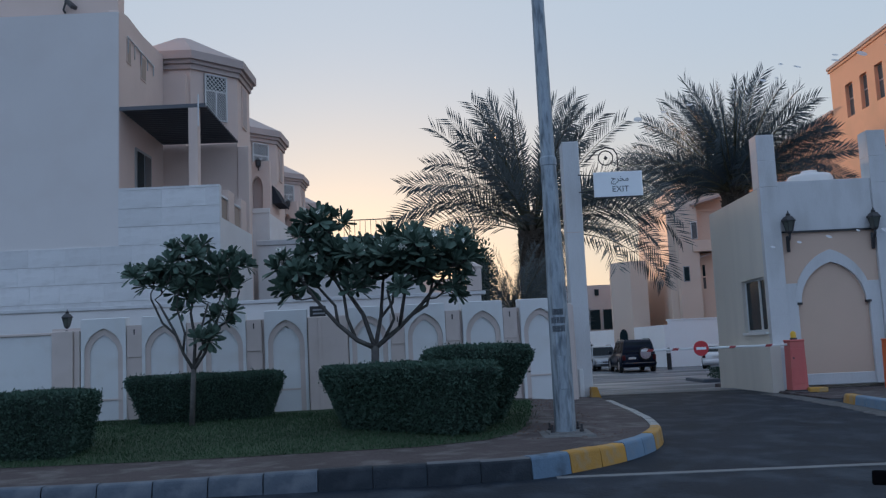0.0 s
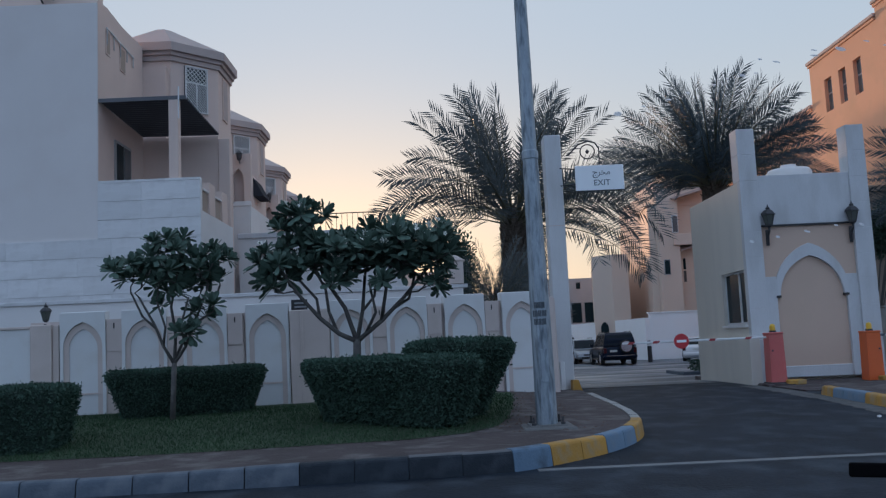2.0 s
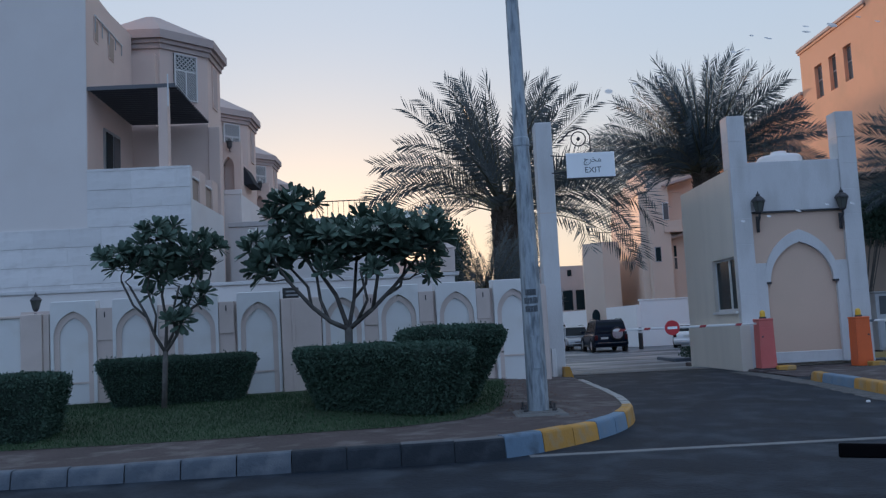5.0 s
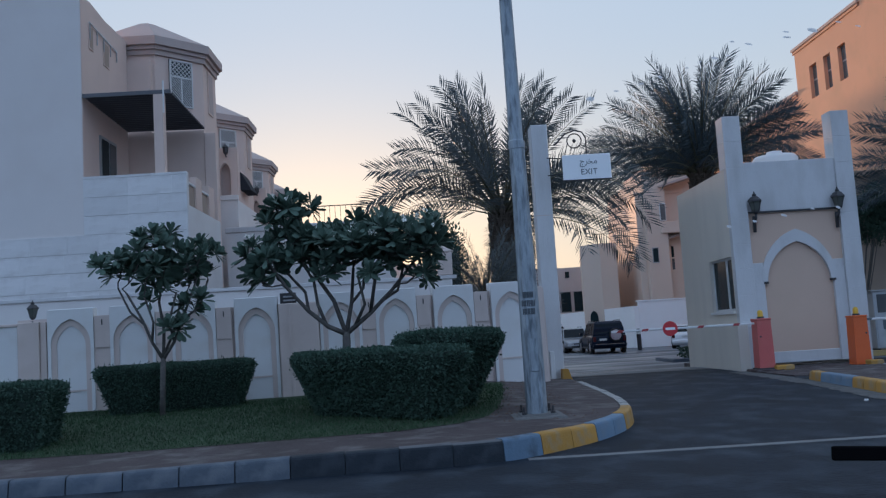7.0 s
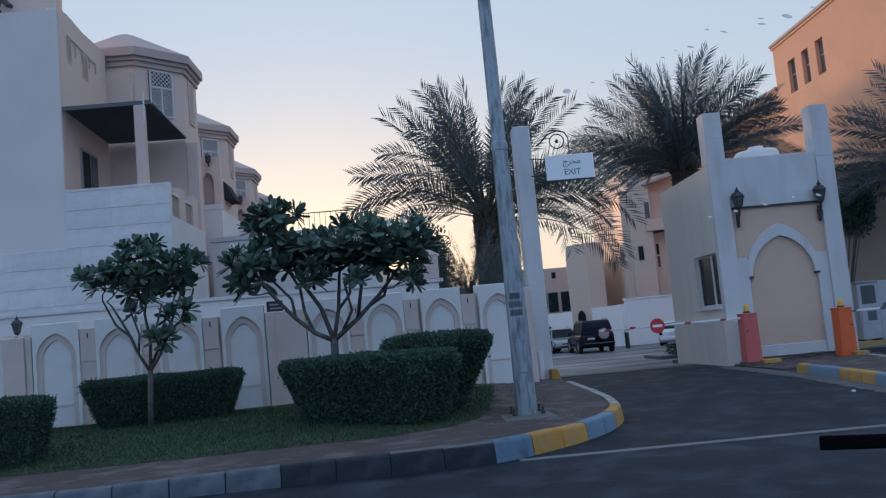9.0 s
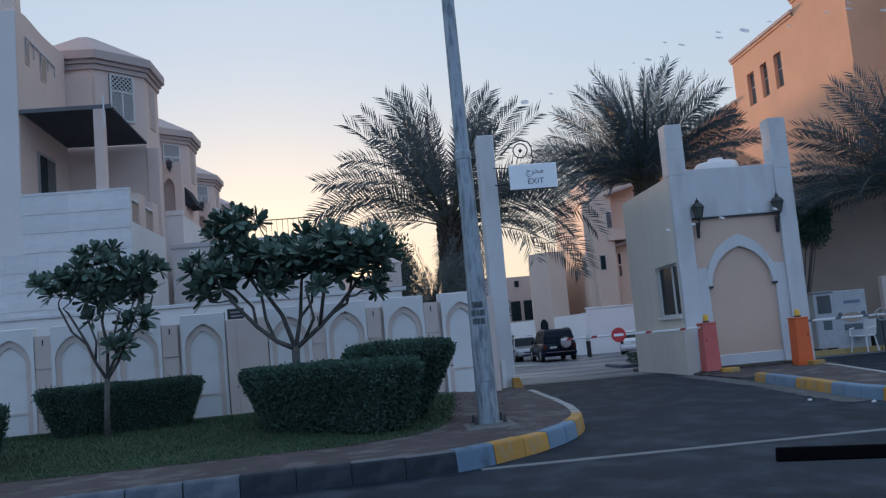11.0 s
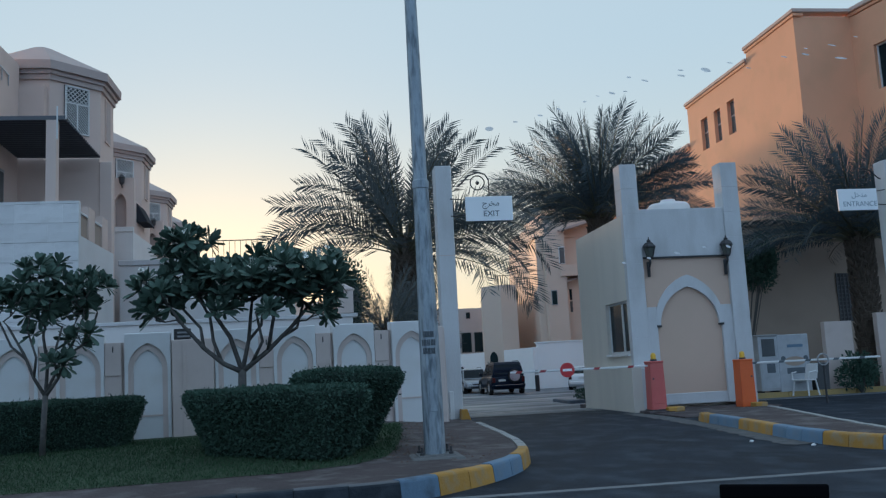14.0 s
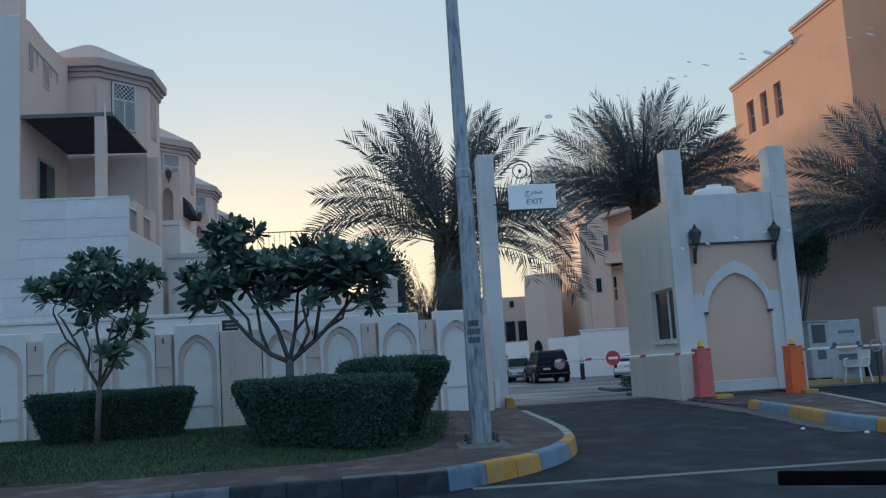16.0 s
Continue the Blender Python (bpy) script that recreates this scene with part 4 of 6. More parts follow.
part("terrace_parapet", box(-10.09, -7.06, 26.302, 26.50, 5.5, 6.47), STUCCO_GREY, villa_a)
for k in range(2):
    y0 = 26.5 + 1.6 * k
    part("balustrade_pier", box(-7.28, -7.06, y0 + 0.85, y0 + 1.55, 5.5, 6.50, 0.01), STUCCO_PINK, villa_a)
    part("balustrade_panel", box(-7.24, -7.12, y0, y0 + 0.85, 5.5, 6.15), STUCCO_BROWN_SHADE, villa_a, "dark balustrade panel")
    part("balustrade_rail", box(-7.27, -7.07, y0, y0 + 0.85, 6.15, 6.22, 0.01), STUCCO_GREY, villa_a)
part("terrace_post", box(-7.99, -7.70, 26.32, 26.6, 6.47, 8.95, 0.012), STUCCO_PINK, villa_a, "square plastered post")
part("pipe_post", tube([(-7.68, 26.32, 8.3), (-7.68, 26.32, 9.28)], 0.025, 6), FRAME_WHITE, villa_a)
bm = bmesh.new()
n = 76
rows = []
for i in range(n + 1):
    y = 26.35 + 3.9 * i / n
    dz = 0.03 * (1 if (i // 2) % 2 else -1) - 0.16 * i / n
    rows.append((bm.verts.new((-10.08, y, 8.95 + dz)), bm.verts.new((-7.46 + 0.02 * ((i // 2) % 2), y, 8.91 + dz))))
for p, q in zip(rows, rows[1:]):
    bm.faces.new((p[0], p[1], q[1], q[0]))
bmesh.ops.solidify(bm, geom=list(bm.faces), thickness=0.02)
part("canopy", bm, CORRUGATED, villa_a, "dark corrugated terrace canopy")
part("canopy_fascia", box(-10.08, -7.46, 26.315, 26.348, 8.88, 9.0), CORRUGATED, villa_a)
dw = part("terrace_window", box(-10.09, -10.03, 27.6, 29.0, 6.0, 8.05), FRAME_GREY, villa_a, "dark framed terrace window")
part("pane", box(-10.03, -10.01, 27.7, 28.25, 6.1, 7.95), GLASS_DARK, dw)
part("pane", box(-10.03, -10.01, 28.35, 28.9, 6.1, 7.95), GLASS_CURTAIN, dw)
part("pilaster", box(-7.5, -7.1, 30.3, 30.72, -0.5, 8.6, 0.02), STUCCO_PINK, villa_a, "rendered pilaster beside the bay")
part("terrace_back_wall", box(-10.09, -7.5, 30.36, 30.6, 5.5, 8.72), STUCCO_PINK, villa_a)
bay_tower(villa_a)
for k in range(5):
    part("rail_post", tube([(-10.04, 26.95 + 0.58 * k, 10.9), (-10.04, 26.95 + 0.58 * k, 11.40 - 0.04 * k)], 0.018, 5), FRAME_GREY, villa_a)
part("side_render", box(-10.099, -10.085, 26.34, 30.35, 6.5, 11.99), STUCCO_PINK, villa_a, "pinkish plastered side of the street wall")
for y0, y1, z0, z1 in ((26.9, 27.27, 10.6, 11.36), (28.12, 28.62, 10.45, 11.26)):
    f = part("slit_window", box(-10.084, -10.06, y0, y1, z0, z1), STUCCO_PINK, villa_a, "narrow recessed window")
    part("pane", box(-10.06, -10.052, y0 + 0.05, y1 - 0.05, z0 + 0.05, z1 - 0.05), STUCCO_BROWN_SHADE, f)
part("hand_rail", tube([(-10.04, 26.9, 11.42), (-10.04, 29.32, 11.25)], 0.028, 6), FRAME_WHITE, villa_a)
lens = part("security_lamp", box(-0.11, 0.11, -0.5, 0.0, -0.06, 0.06, 0.02), DARK_METAL, villa_a, "dark lamp on a wall bracket")
lens.matrix_basis = pose(-12.38, 27.9, 13.10, 40, 0, 55)
part("lamp_arm", tube([(-12.5, 28.02, 12.75), (-12.5, 27.86, 12.80), (-12.42, 27.86, 13.06)], 0.035, 6), DARK_METAL, villa_a)

# villas 3 and 4 are unseen, added to block low sun from the gatehouse
for j in (1, 2, 3, 4):
    v = thing("villa", pose(STEP[0] * j, STEP[1] * j, 0), "pinkish three storey villa with an octagonal bay and hipped roof, farthest two added", "villa", "row of villas")
    part("main_body", box(-26.0, -9.3, 30.4, 38.0, -0.5, 11.3), STUCCO_PINK, v)
    bay_tower(v)
    part("terrace_base", box(-12.0, -6.9, 25.5, 30.4, -0.5, 7.15), STUCCO_GREY, v, "grey white terrace base")
    part("terrace_parapet", box(-12.0, -6.88, 25.45, 25.6, 7.153, 7.35, 0.01), STUCCO_GREY, v)
    part("wing_wall", arched_slab(0, 1.9, 0.0, 2.65, arch(0.24, 1.55, 2.0, 8, 1.35), 0, 0.3), STUCCO_PINK, v, "wing wall with a small arched opening").matrix_basis = pose(-9.2, 27.6, 7.153)
    part("side_return", box(-7.5, -7.31, 27.903, 30.5, 7.153, 8.9), STUCCO_PINK, v)
    # darker sheet behind the arch, its colour standing in for the opening's shade
    part("arch_shade_backing", box(-8.3, -7.5, 27.92, 27.97, 7.2, 9.3), CORNICE, v)
    part("awning", prism([(-0.05, 0.0), (-0.05, 0.8), (0.0, 0.8), (0.42, 0.0)], 0, 1.6), AWNING, v, "dark sloping window awning").matrix_basis = pose(-7.28, 28.1, 8.0)
    part("wall_lamp", turned([(0.03, -0.1), (0.11, 0.0), (0.12, 0.2), (0.16, 0.22), (0.03, 0.36)], 8, at=(-7.75, 27.42, 9.55)), DARK_METAL, v, "small dark wall lantern")
    part("lamp_bracket", tube([(-7.75, 27.6, 9.4), (-7.75, 27.42, 9.36), (-7.75, 27.42, 9.46)], 0.025, 5), DARK_METAL, v)

# roof terrace railing farther back
rail = thing("roof_railing", pose(0, 0, 0), "thin dark metal roof terrace railing", "railing")
part("top_rail", tube([(-4.4, 33, 6.24), (-1.6, 33, 6.24)], 0.02, 5), RAIL_METAL, rail)
for k in range(15):
    part("baluster", tube([(-4.4 + 0.2 * k, 33, 5.6), (-4.4 + 0.2 * k, 33, 6.24)], 0.012, 4), RAIL_METAL, rail)
low_house = thing("annex_building", pose(0, 0, 0), "plain grey white annex behind the garden wall", "building")
part("body", box(-7.4, -1.4, 32.8, 36.0, -0.5, 5.4), STUCCO_GREY, low_house)
part("parapet", box(-7.45, -1.35, 32.75, 36.05, 5.403, 5.6, 0.02), STUCCO_WHITE, low_house)

# ---------- orange building beyond the gatehouse ----------
RX = 23.1
orange = thing("apartment_building", pose(0, 0, 0), "large orange plastered building with stepped parapets", "building")
wins = [(47.2, 46.3), (48.95, 48.1), (50.8, 49.85)]
w = part("west_wall", holed_wall(-44.4, -39.8, -0.5, 17.55, [], 0.4), STUCCO_ORANGE, orange, "plain orange wall")
w.matrix_basis = pose(RX, 0, 0, 0, 0, -90)
w = part("west_wall", holed_wall(-52.6, -44.4, -0.5, 16.9, [(-a, -b, 13.65, 15.6) for a, b in wins], 0.4), STUCCO_ORANGE, orange, "plain orange wall with three narrow windows")
w.matrix_basis = pose(RX, 0, 0, 0, 0, -90)
w = part("west_wall", holed_wall(-75, -52.6, -0.5, 14.3, [], 0.4), STUCCO_ORANGE, orange, "lower orange wall")
w.matrix_basis = pose(RX, 0, 0, 0, 0, -90)
for y0, y1, zt in ((39.25, 44.5, 17.55), (44.5, 52.75, 16.9), (52.75, 75, 14.3)):
    part("cornice", box(RX - 0.07, RX + 0.5, y0, y1, zt, zt + 0.16, 0.02), STUCCO_ORANGE, orange)
    part("cornice", box(RX - 0.14, RX + 0.5, y0 - 0.08, y1 + 0.05, zt + 0.163, zt + 0.36, 0.03), CORNICE_PALE, orange)
for a, b in wins:
    f = part("narrow_window", box(RX + 0.22, RX + 0.26, b, a, 13.65, 15.6), FRAME_GREY, orange, "narrow recessed window")
    part("pane", box(RX + 0.20, RX + 0.22, b + 0.06, a - 0.06, 13.72, 14.7), GLASS_CURTAIN, f)
    part("pane", box(RX + 0.20, RX + 0.22, b + 0.06, a - 0.06, 14.8, 15.54), GLASS_CURTAIN, f)
part("south_wall", box(RX, 26.3, 39.402, 39.8, -0.5, 17.55), STUCCO_ORANGE, orange, "narrow end wall")
part("cornice", box(RX - 0.142, 26.1, 39.165, 39.8, 17.71, 17.914, 0.03), CORNICE_PALE, orange)
part("rear_core", box(RX + 0.4, 60, 39.8, 75, -0.5, 13.9), STUCCO_PINK, orange)
WING = pose(26.1, 39.4, 0, 0, 0, -80)
WING_HOLES = [(1.3, 4.2, 13.4, 15.6), (6.0, 8.9, 13.4, 15.6), (2.6, 4.4, 9.2, 11.0)]
part("wing_wall", holed_wall(0, 10, -0.5, 17.5, WING_HOLES, 0.4), STUCCO_ORANGE, orange, "wing wall with large windows").matrix_basis = WING
part("wing_core", box(0, 9.98, 0.9, 14.0, -0.5, 17.3), STUCCO_PINK, orange).matrix_basis = WING
part("wing_end", box(9.6, 10.0, 0.403, 14.0, -0.5, 17.5), STUCCO_ORANGE, orange).matrix_basis = WING
part("cornice", box(-0.2, 10.1, -0.07, 0.4, 17.53, 17.70, 0.02), STUCCO_ORANGE, orange).matrix_basis = WING
part("cornice", box(-0.2, 10.2, -0.2, 0.4, 17.703, 17.92, 0.03), CORNICE_PALE, orange).matrix_basis = WING
for x0, x1, z0, z1 in WING_HOLES:
    f = part("wing_window", box(x0, x1, 0.24, 0.30, z0, z1), GLASS_DARK, orange, "large white framed window")
    f.matrix_basis = WING
    n = 3
    for k in range(n + 1):
        x = x0 + (x1 - x0 - 0.07) * k / n
        part("frame_bar", box(x, x + 0.07, 0.18, 0.24, z0, z1), FRAME_WHITE, f)
    for z in (z0, z1 - 0.07):
        part("frame_rail", box(x0 + 0.071, x1 - 0.071, 0.19, 0.238, z, z + 0.07), FRAME_WHITE, f)
# the near wing at street level, with a low yard wall
near = thing("side_building", pose(0, 0, 0), "sand coloured building wall painted brown for shade, behind the palm", "building")
part("wall", box(11.2, 40, 28.0, 28.4, -0.6, 5.4), STUCCO_BROWN_SHADE, near)
part("return_wall", box(11.2, 11.6, 28.4, 37.0, -0.6, 5.4), STUCCO_BROWN_SHADE, near)
part("roof_edge", box(11.1, 40, 27.9, 28.5, 5.403, 5.6, 0.02), STUCCO_BROWN_SHADE, near)
yard = thing("yard_wall", pose(0, 0, 0), "low beige plastered yard wall", "wall", kind="structure")
part("wall", box(13.95, 14.8, 24.2, 24.4, -0.3, 2.0, 0.01), STUCCO_BEIGE, yard)
part("wall", box(15.6, 24.0, 24.2, 24.4, -0.3, 2.2, 0.01), STUCCO_BEIGE, yard)
for k in range(14):
    part("kerb_stone", box(10.3 + k, 11.29 + k, 23.5, 23.75, -0.3, 0.12, 0.012), KERB_CREAM, yard)
part("verge", box(10.3, 24.0, 23.75, 24.2, -0.3, 0.10), PAVING, yard)

# ---------- inside the compound, beyond the barrier ----------
white_wall = thing("compound_wall", pose(0, 0, 0), "bright white plastered compound wall beyond the car park", "wall", kind="structure")
part("front_wall", box(14.05, 24.0, 60.0, 60.3, -0.7, 2.62, 0.02), STUCCO_BRIGHT, white_wall)
part("front_coping", box(13.97, 24.0, 59.94, 60.36, 2.623, 2.72, 0.01), STUCCO_BRIGHT, white_wall)
side_wall = part("side_wall", box(0, 26.0, 0, 0.3, -0.7, 2.36), STUCCO_BRIGHT, white_wall)
side_wall.matrix_basis = pose(14.05, 60.0, 0, 0, 0, 97.8)

MID_TOP = 10.5
mid = thing("villa", pose(0, 0, 0), "pink plastered villa with small windows behind the white wall", "villa", "villas beyond the car park")
part("block", slab([(15.4, 64.0), (15.898, 64.0), (19.4, 64.15), (19.4, 86.0), (17.7, 85.0)], -0.7, MID_TOP), STUCCO_FAR, mid, "long pink side wall in the last sun")
for x0, x1, y0, y1, zt in ((15.9, 17.4, 63.2, 76.0, 12.0), (17.4, 19.6, 64.2, 76.0, 13.5), (19.603, 23.0, 64.4, 76.0, 10.2)):
    part("block", box(x0, x1, y0, y1, -0.7, zt, 0.02), STUCCO_FAR, mid)
part("cap", slab([(15.28, 63.9), (15.898, 63.9), (19.5, 64.05), (19.5, 86.1), (17.56, 85.1)], MID_TOP + 0.003, MID_TOP + 0.16), STUCCO_FAR, mid)
f = part("small_window", box(16.15, 16.6, 63.14, 63.2, 5.4, 6.5), FRAME_GREY, mid, "small square window")
part("pane", box(16.2, 16.55, 63.12, 63.14, 5.46, 6.44), GLASS_DARK, f)
f = part("small_window", box(17.6, 18.0, 64.1, 64.18, 4.8, 6.7), FRAME_WHITE, mid, "narrow white framed window")
part("pane", box(17.64, 17.96, 64.08, 64.1, 5.8, 6.6), GLASS_DARK, f)
part("pane", box(17.64, 17.96, 64.08, 64.1, 4.9, 5.7), GLASS_CURTAIN, f)
part("eave", prism([(0, 0), (2.6, 0.7), (2.6, 0.9), (-0.1, 0.1)], 0, 1.4), CORNICE, mid, "projecting dark eave").matrix_basis = pose(17.0, 62.8, 10.8)
part("balcony", box(16.9, 19.2, 63.0, 64.2, 7.5, 8.3, 0.02), STUCCO_FAR, mid, "small balcony")
f = part("balcony_window", box(16.9, 17.35, 63.12, 63.19, 8.4, 9.7), FRAME_WHITE, mid)
part("pane", box(16.95, 17.3, 63.1, 63.12, 8.45, 9.6), GLASS_CURTAIN, f)
part("canopy", prism([(0, 0), (1.6, 0.45), (1.6, 0.55), (0, 0.1)], 0, 0.9), CORNICE, mid, "small dark canopy over a window").matrix_basis = pose(17.2, 63.3, 7.0)
part("rail", tube([(12.5, 66, 8.0), (13.6, 66, 8.0)], 0.03, 5), RAIL_METAL, mid)
for k in range(7):
    part("baluster", tube([(12.5 + 0.17 * k, 66, 7.3), (12.5 + 0.17 * k, 66, 8.0)], 0.018, 4), RAIL_METAL, mid)

part("lower_block", slab([(11.72, 67.4), (12.93, 66.0), (14.2, 66.15), (14.4, 78.0), (13.5, 78.0)], -0.7, 7.3), STUCCO_FAR, mid)
f = part("arched_doorway", prism([(-0.35, 0)] + arch(0.35, 1.1, 1.6, 6) + [(0.35, 0)], -0.05, 0.02), GLASS_DARK, mid, "small dark arched doorway")
f.matrix_basis = pose(12.3, 66.7, 0.7, 0, 0, -49)

far_house = thing("villa", pose(0, 0, 0), "distant pale villa with paired dark windows", "villa", "villas beyond the car park")
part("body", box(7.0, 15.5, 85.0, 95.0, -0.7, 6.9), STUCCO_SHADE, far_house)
part("upper_block", box(7.5, 10.5, 86.0, 95.0, 6.903, 8.0), STUCCO_FAR, far_house)
part("floor_band", box(6.95, 15.55, 84.93, 85.0, 2.1, 2.56, 0.02), STUCCO_GREY, far_house)
for x0 in (9.9, 11.25, 12.6, 13.85):
    f = part("window", box(x0, x0 + 1.05, 84.95, 85.0, 2.6, 4.6), FRAME_GREY, far_house, "tall dark window")
    part("pane", box(x0 + 0.06, x0 + 0.99, 84.92, 84.95, 2.66, 4.54), GLASS_DARK, f)
part("ac_unit", box(14.1, 14.6, 84.6, 84.93, 1.3, 2.0, 0.02), FRAME_WHITE, far_house, "white air conditioner")
part("small_window", box(13.2, 13.6, 84.94, 85.0, 5.9, 6.5), GLASS_DARK, far_house)
back_row = thing("villa", pose(0, 0, 0), "long pale villa row far beyond the gate, raised to block the sun", "villa", "villas beyond the car park")
part("body", box(-26, 6.5, 92.0, 104.0, -0.7, 6.2), STUCCO_FAR, back_row)
# storey added across the sun's path, to keep the gatehouse side wall shaded
part("upper_block", box(-14, 1.0, 93.0, 104.0, 6.203, 8.8), STUCCO_FAR, back_row)
for k in range(9):
    f = part("window", box(-23 + 3.3 * k, -21.8 + 3.3 * k, 91.95, 92.0, 3.0, 4.8), FRAME_GREY, back_row)
    part("pane", box(-22.92 + 3.3 * k, -21.88 + 3.3 * k, 91.92, 91.95, 3.08, 4.72), GLASS_DARK, f)
# ---------- parked cars ----------
CAR_BLACK = mat("dark_blue_black_car_paint", (0.005, 0.012, 0.028), 0.3, 0.05, 1, 20, 0.0, spec=0.15)
CAR_SILVER = mat("silver_car_paint", (0.30, 0.32, 0.35), 0.3, 0.05, 1, 20, 0.0, metal=0.5)
CAR_WHITE = mat("white_car_paint", (0.72, 0.73, 0.75), 0.25, 0.05, 1, 20, 0.0, spec=0.6)
CAR_GLASS = mat("tinted_car_glass", (0.012, 0.022, 0.032), 0.08, 0.05, 1, 20, 0.0, spec=0.4)
CHROME = mat("chrome_trim", (0.7, 0.7, 0.72), 0.15, 0.05, 3, 40, 0.0, metal=1.0)
COVER = mat("pale_spare_wheel_cover", (0.42, 0.38, 0.40), 0.5, 0.3, 4, 20, 0.0, stain=(0.3, 0.12, 0.14), stain_amount=0.8)
TYRE = mat("tyre_rubber", (0.02, 0.02, 0.02), 0.85, 0.1, 3, 40, 0.1)
RIM = mat("alloy_rim", (0.45, 0.45, 0.46), 0.35, 0.05, 3, 40, 0.0, metal=0.7)
LAMP_RED = mat("red_tail_lamp", (0.07, 0.010, 0.012), 0.25, 0.05, 3, 40, 0.0)
LAMP_CLEAR = mat("clear_headlamp", (0.5, 0.52, 0.55), 0.1, 0.05, 3, 40, 0.0)
PLATE = mat("plate_white", (0.6, 0.6, 0.58), 0.5, 0.05, 3, 40, 0.0)


def loft(rows):
    """A closed skin over rows of points, capped at both ends."""
    bm = bmesh.new()
    vs = [[bm.verts.new(p) for p in r] for r in rows]
    for a, b in zip(vs, vs[1:]):
        for i in range(len(a)):
            j = (i + 1) % len(a)
            bm.faces.new((a[i], a[j], b[j], b[i]))
    bm.faces.new(vs[0][::-1]), bm.faces.new(vs[-1])
    bmesh.ops.recalc_face_normals(bm, faces=bm.faces)
    return bm


def car(m, paint, label, length, width, height, tall):
    """A parked car that points to +y, its rear bumper at y = 0. tall: an off-roader with a spare wheel on its tail."""
    t = thing("parked_car", m, label, "car", "parked cars")
    L, W, H = length, width / 2, height
    r = 0.41 if tall else 0.33
    belt = H * (0.58 if tall else 0.63)
    sill = 0.30 if tall else 0.20
    # the lower body: rounded sections from tail to nose
    rows = []
    for y, w, top, low in ((0.0, 0.88, belt - 0.10, sill + 0.14), (0.05, 0.95, belt - 0.03, sill + 0.06), (0.35, 1.0, belt, sill), (L * 0.5, 1.0, belt, sill), (L * 0.70, 0.99, belt - 0.02, sill),
                           (L * 0.86, 0.97, belt - 0.10, sill), (L - 0.15, 0.93, belt - 0.18, sill + 0.04), (L - 0.03, 0.84, belt - 0.28, sill + 0.12), (L, 0.72, belt - 0.36, sill + 0.2)):
        h = top - low
        half = [(w * W * 0.90, low), (w * W * 0.97, low + 0.06), (w * W, low + 0.45 * h), (w * W * 0.985, low + 0.78 * h), (w * W * 0.955, top - 0.05), (w * W * 0.90, top)]
        rows.append([(x, y, z) for x, z in half] + [(-x, y, z) for x, z in half[::-1]])
    part("body", loft(rows), paint, t, smooth=True)
    # the cabin, narrower towards its roof
    if tall:
        line = [(0.07, 0.0), (0.10, 0.45), (0.19, 0.86), (0.34, 1.0), (L * 0.30, 1.02), (L * 0.50, 1.0), (L * 0.56, 0.92), (L * 0.63, 0.5), (L * 0.71, 0.0)]
    else:
        line = [(L * 0.07, 0.0), (L * 0.16, 0.45), (L * 0.25, 0.88), (L * 0.32, 0.99), (L * 0.42, 1.02), (L * 0.52, 0.98), (L * 0.60, 0.78), (L * 0.68, 0.35), (L * 0.76, 0.0)]
    hc = H - belt

    def half_width(f):
        return W * (0.93 - 0.17 * f)
    bm = bmesh.new()
    ridge = []
    for y, f in line:
        z = belt + f * hc
        ridge.append([bm.verts.new(p) for p in ((-half_width(f), y, z - 0.03), (-half_width(f) + 0.07, y, z), (half_width(f) - 0.07, y, z), (half_width(f), y, z - 0.03))])
    for a, b in zip(ridge, ridge[1:]):
        for i in range(3):
            bm.faces.new((a[i], b[i], b[i + 1], a[i + 1]))
    bm.faces.new([v[0] for v in ridge][::-1]), bm.faces.new([v[3] for v in ridge])
    bmesh.ops.recalc_face_normals(bm, faces=bm.faces)
    part("cabin", bm, paint, t)

    def glass(name, pts, lift):
        bm = bmesh.new()
        bm.faces.new([bm.verts.new(p) for p in pts])
        bmesh.ops.solidify(bm, geom=list(bm.faces), thickness=lift)
        bmesh.ops.recalc_face_normals(bm, faces=bm.faces)
        part(name, bm, CAR_GLASS, t)

    cuts = ((0.28, L * 0.20), (L * 0.22, L * 0.38), (L * 0.40, L * 0.58)) if tall else ((L * 0.24, L * 0.40), (L * 0.42, L * 0.60))
    for sx in (-1, 1):
        lo, hi = 0.10, 0.84
        x0, x1 = sx * (half_width(lo) + 0.012), sx * (half_width(hi) + 0.012)
        for k, (ya, yb) in enumerate(cuts):
            front = k == len(cuts) - 1
            back = k == 0
            glass("side_window", ((x0, ya + 0.02, belt + lo * hc), (x0, yb + (0.16 if front else 0.0), belt + lo * hc), (x1, yb - (0.06 if front else 0.0), belt + hi * hc), (x1, ya + (0.02 if tall else 0.16) * back + 0.02, belt + hi * hc)), 0.01)
        part("waist_trim", tube([(sx * W * 0.955, 0.3, belt - 0.06), (sx * W * 0.955, L * 0.62, belt - 0.06)], 0.014, 5), CHROME, t)
        part("mirror", box(sx * W - 0.02 + (0.0 if sx > 0 else -0.16), sx * W + (0.18 if sx > 0 else 0.02), L * 0.64, L * 0.68, belt + 0.02, belt + 0.18, 0.03), paint, t)
        part("tail_lamp", box(sx * (W - 0.15) - 0.09, sx * (W - 0.15) + 0.09, -0.025, 0.06, belt - (0.38 if tall else 0.26), belt - 0.08, 0.015), LAMP_RED, t, "red tail lamp")
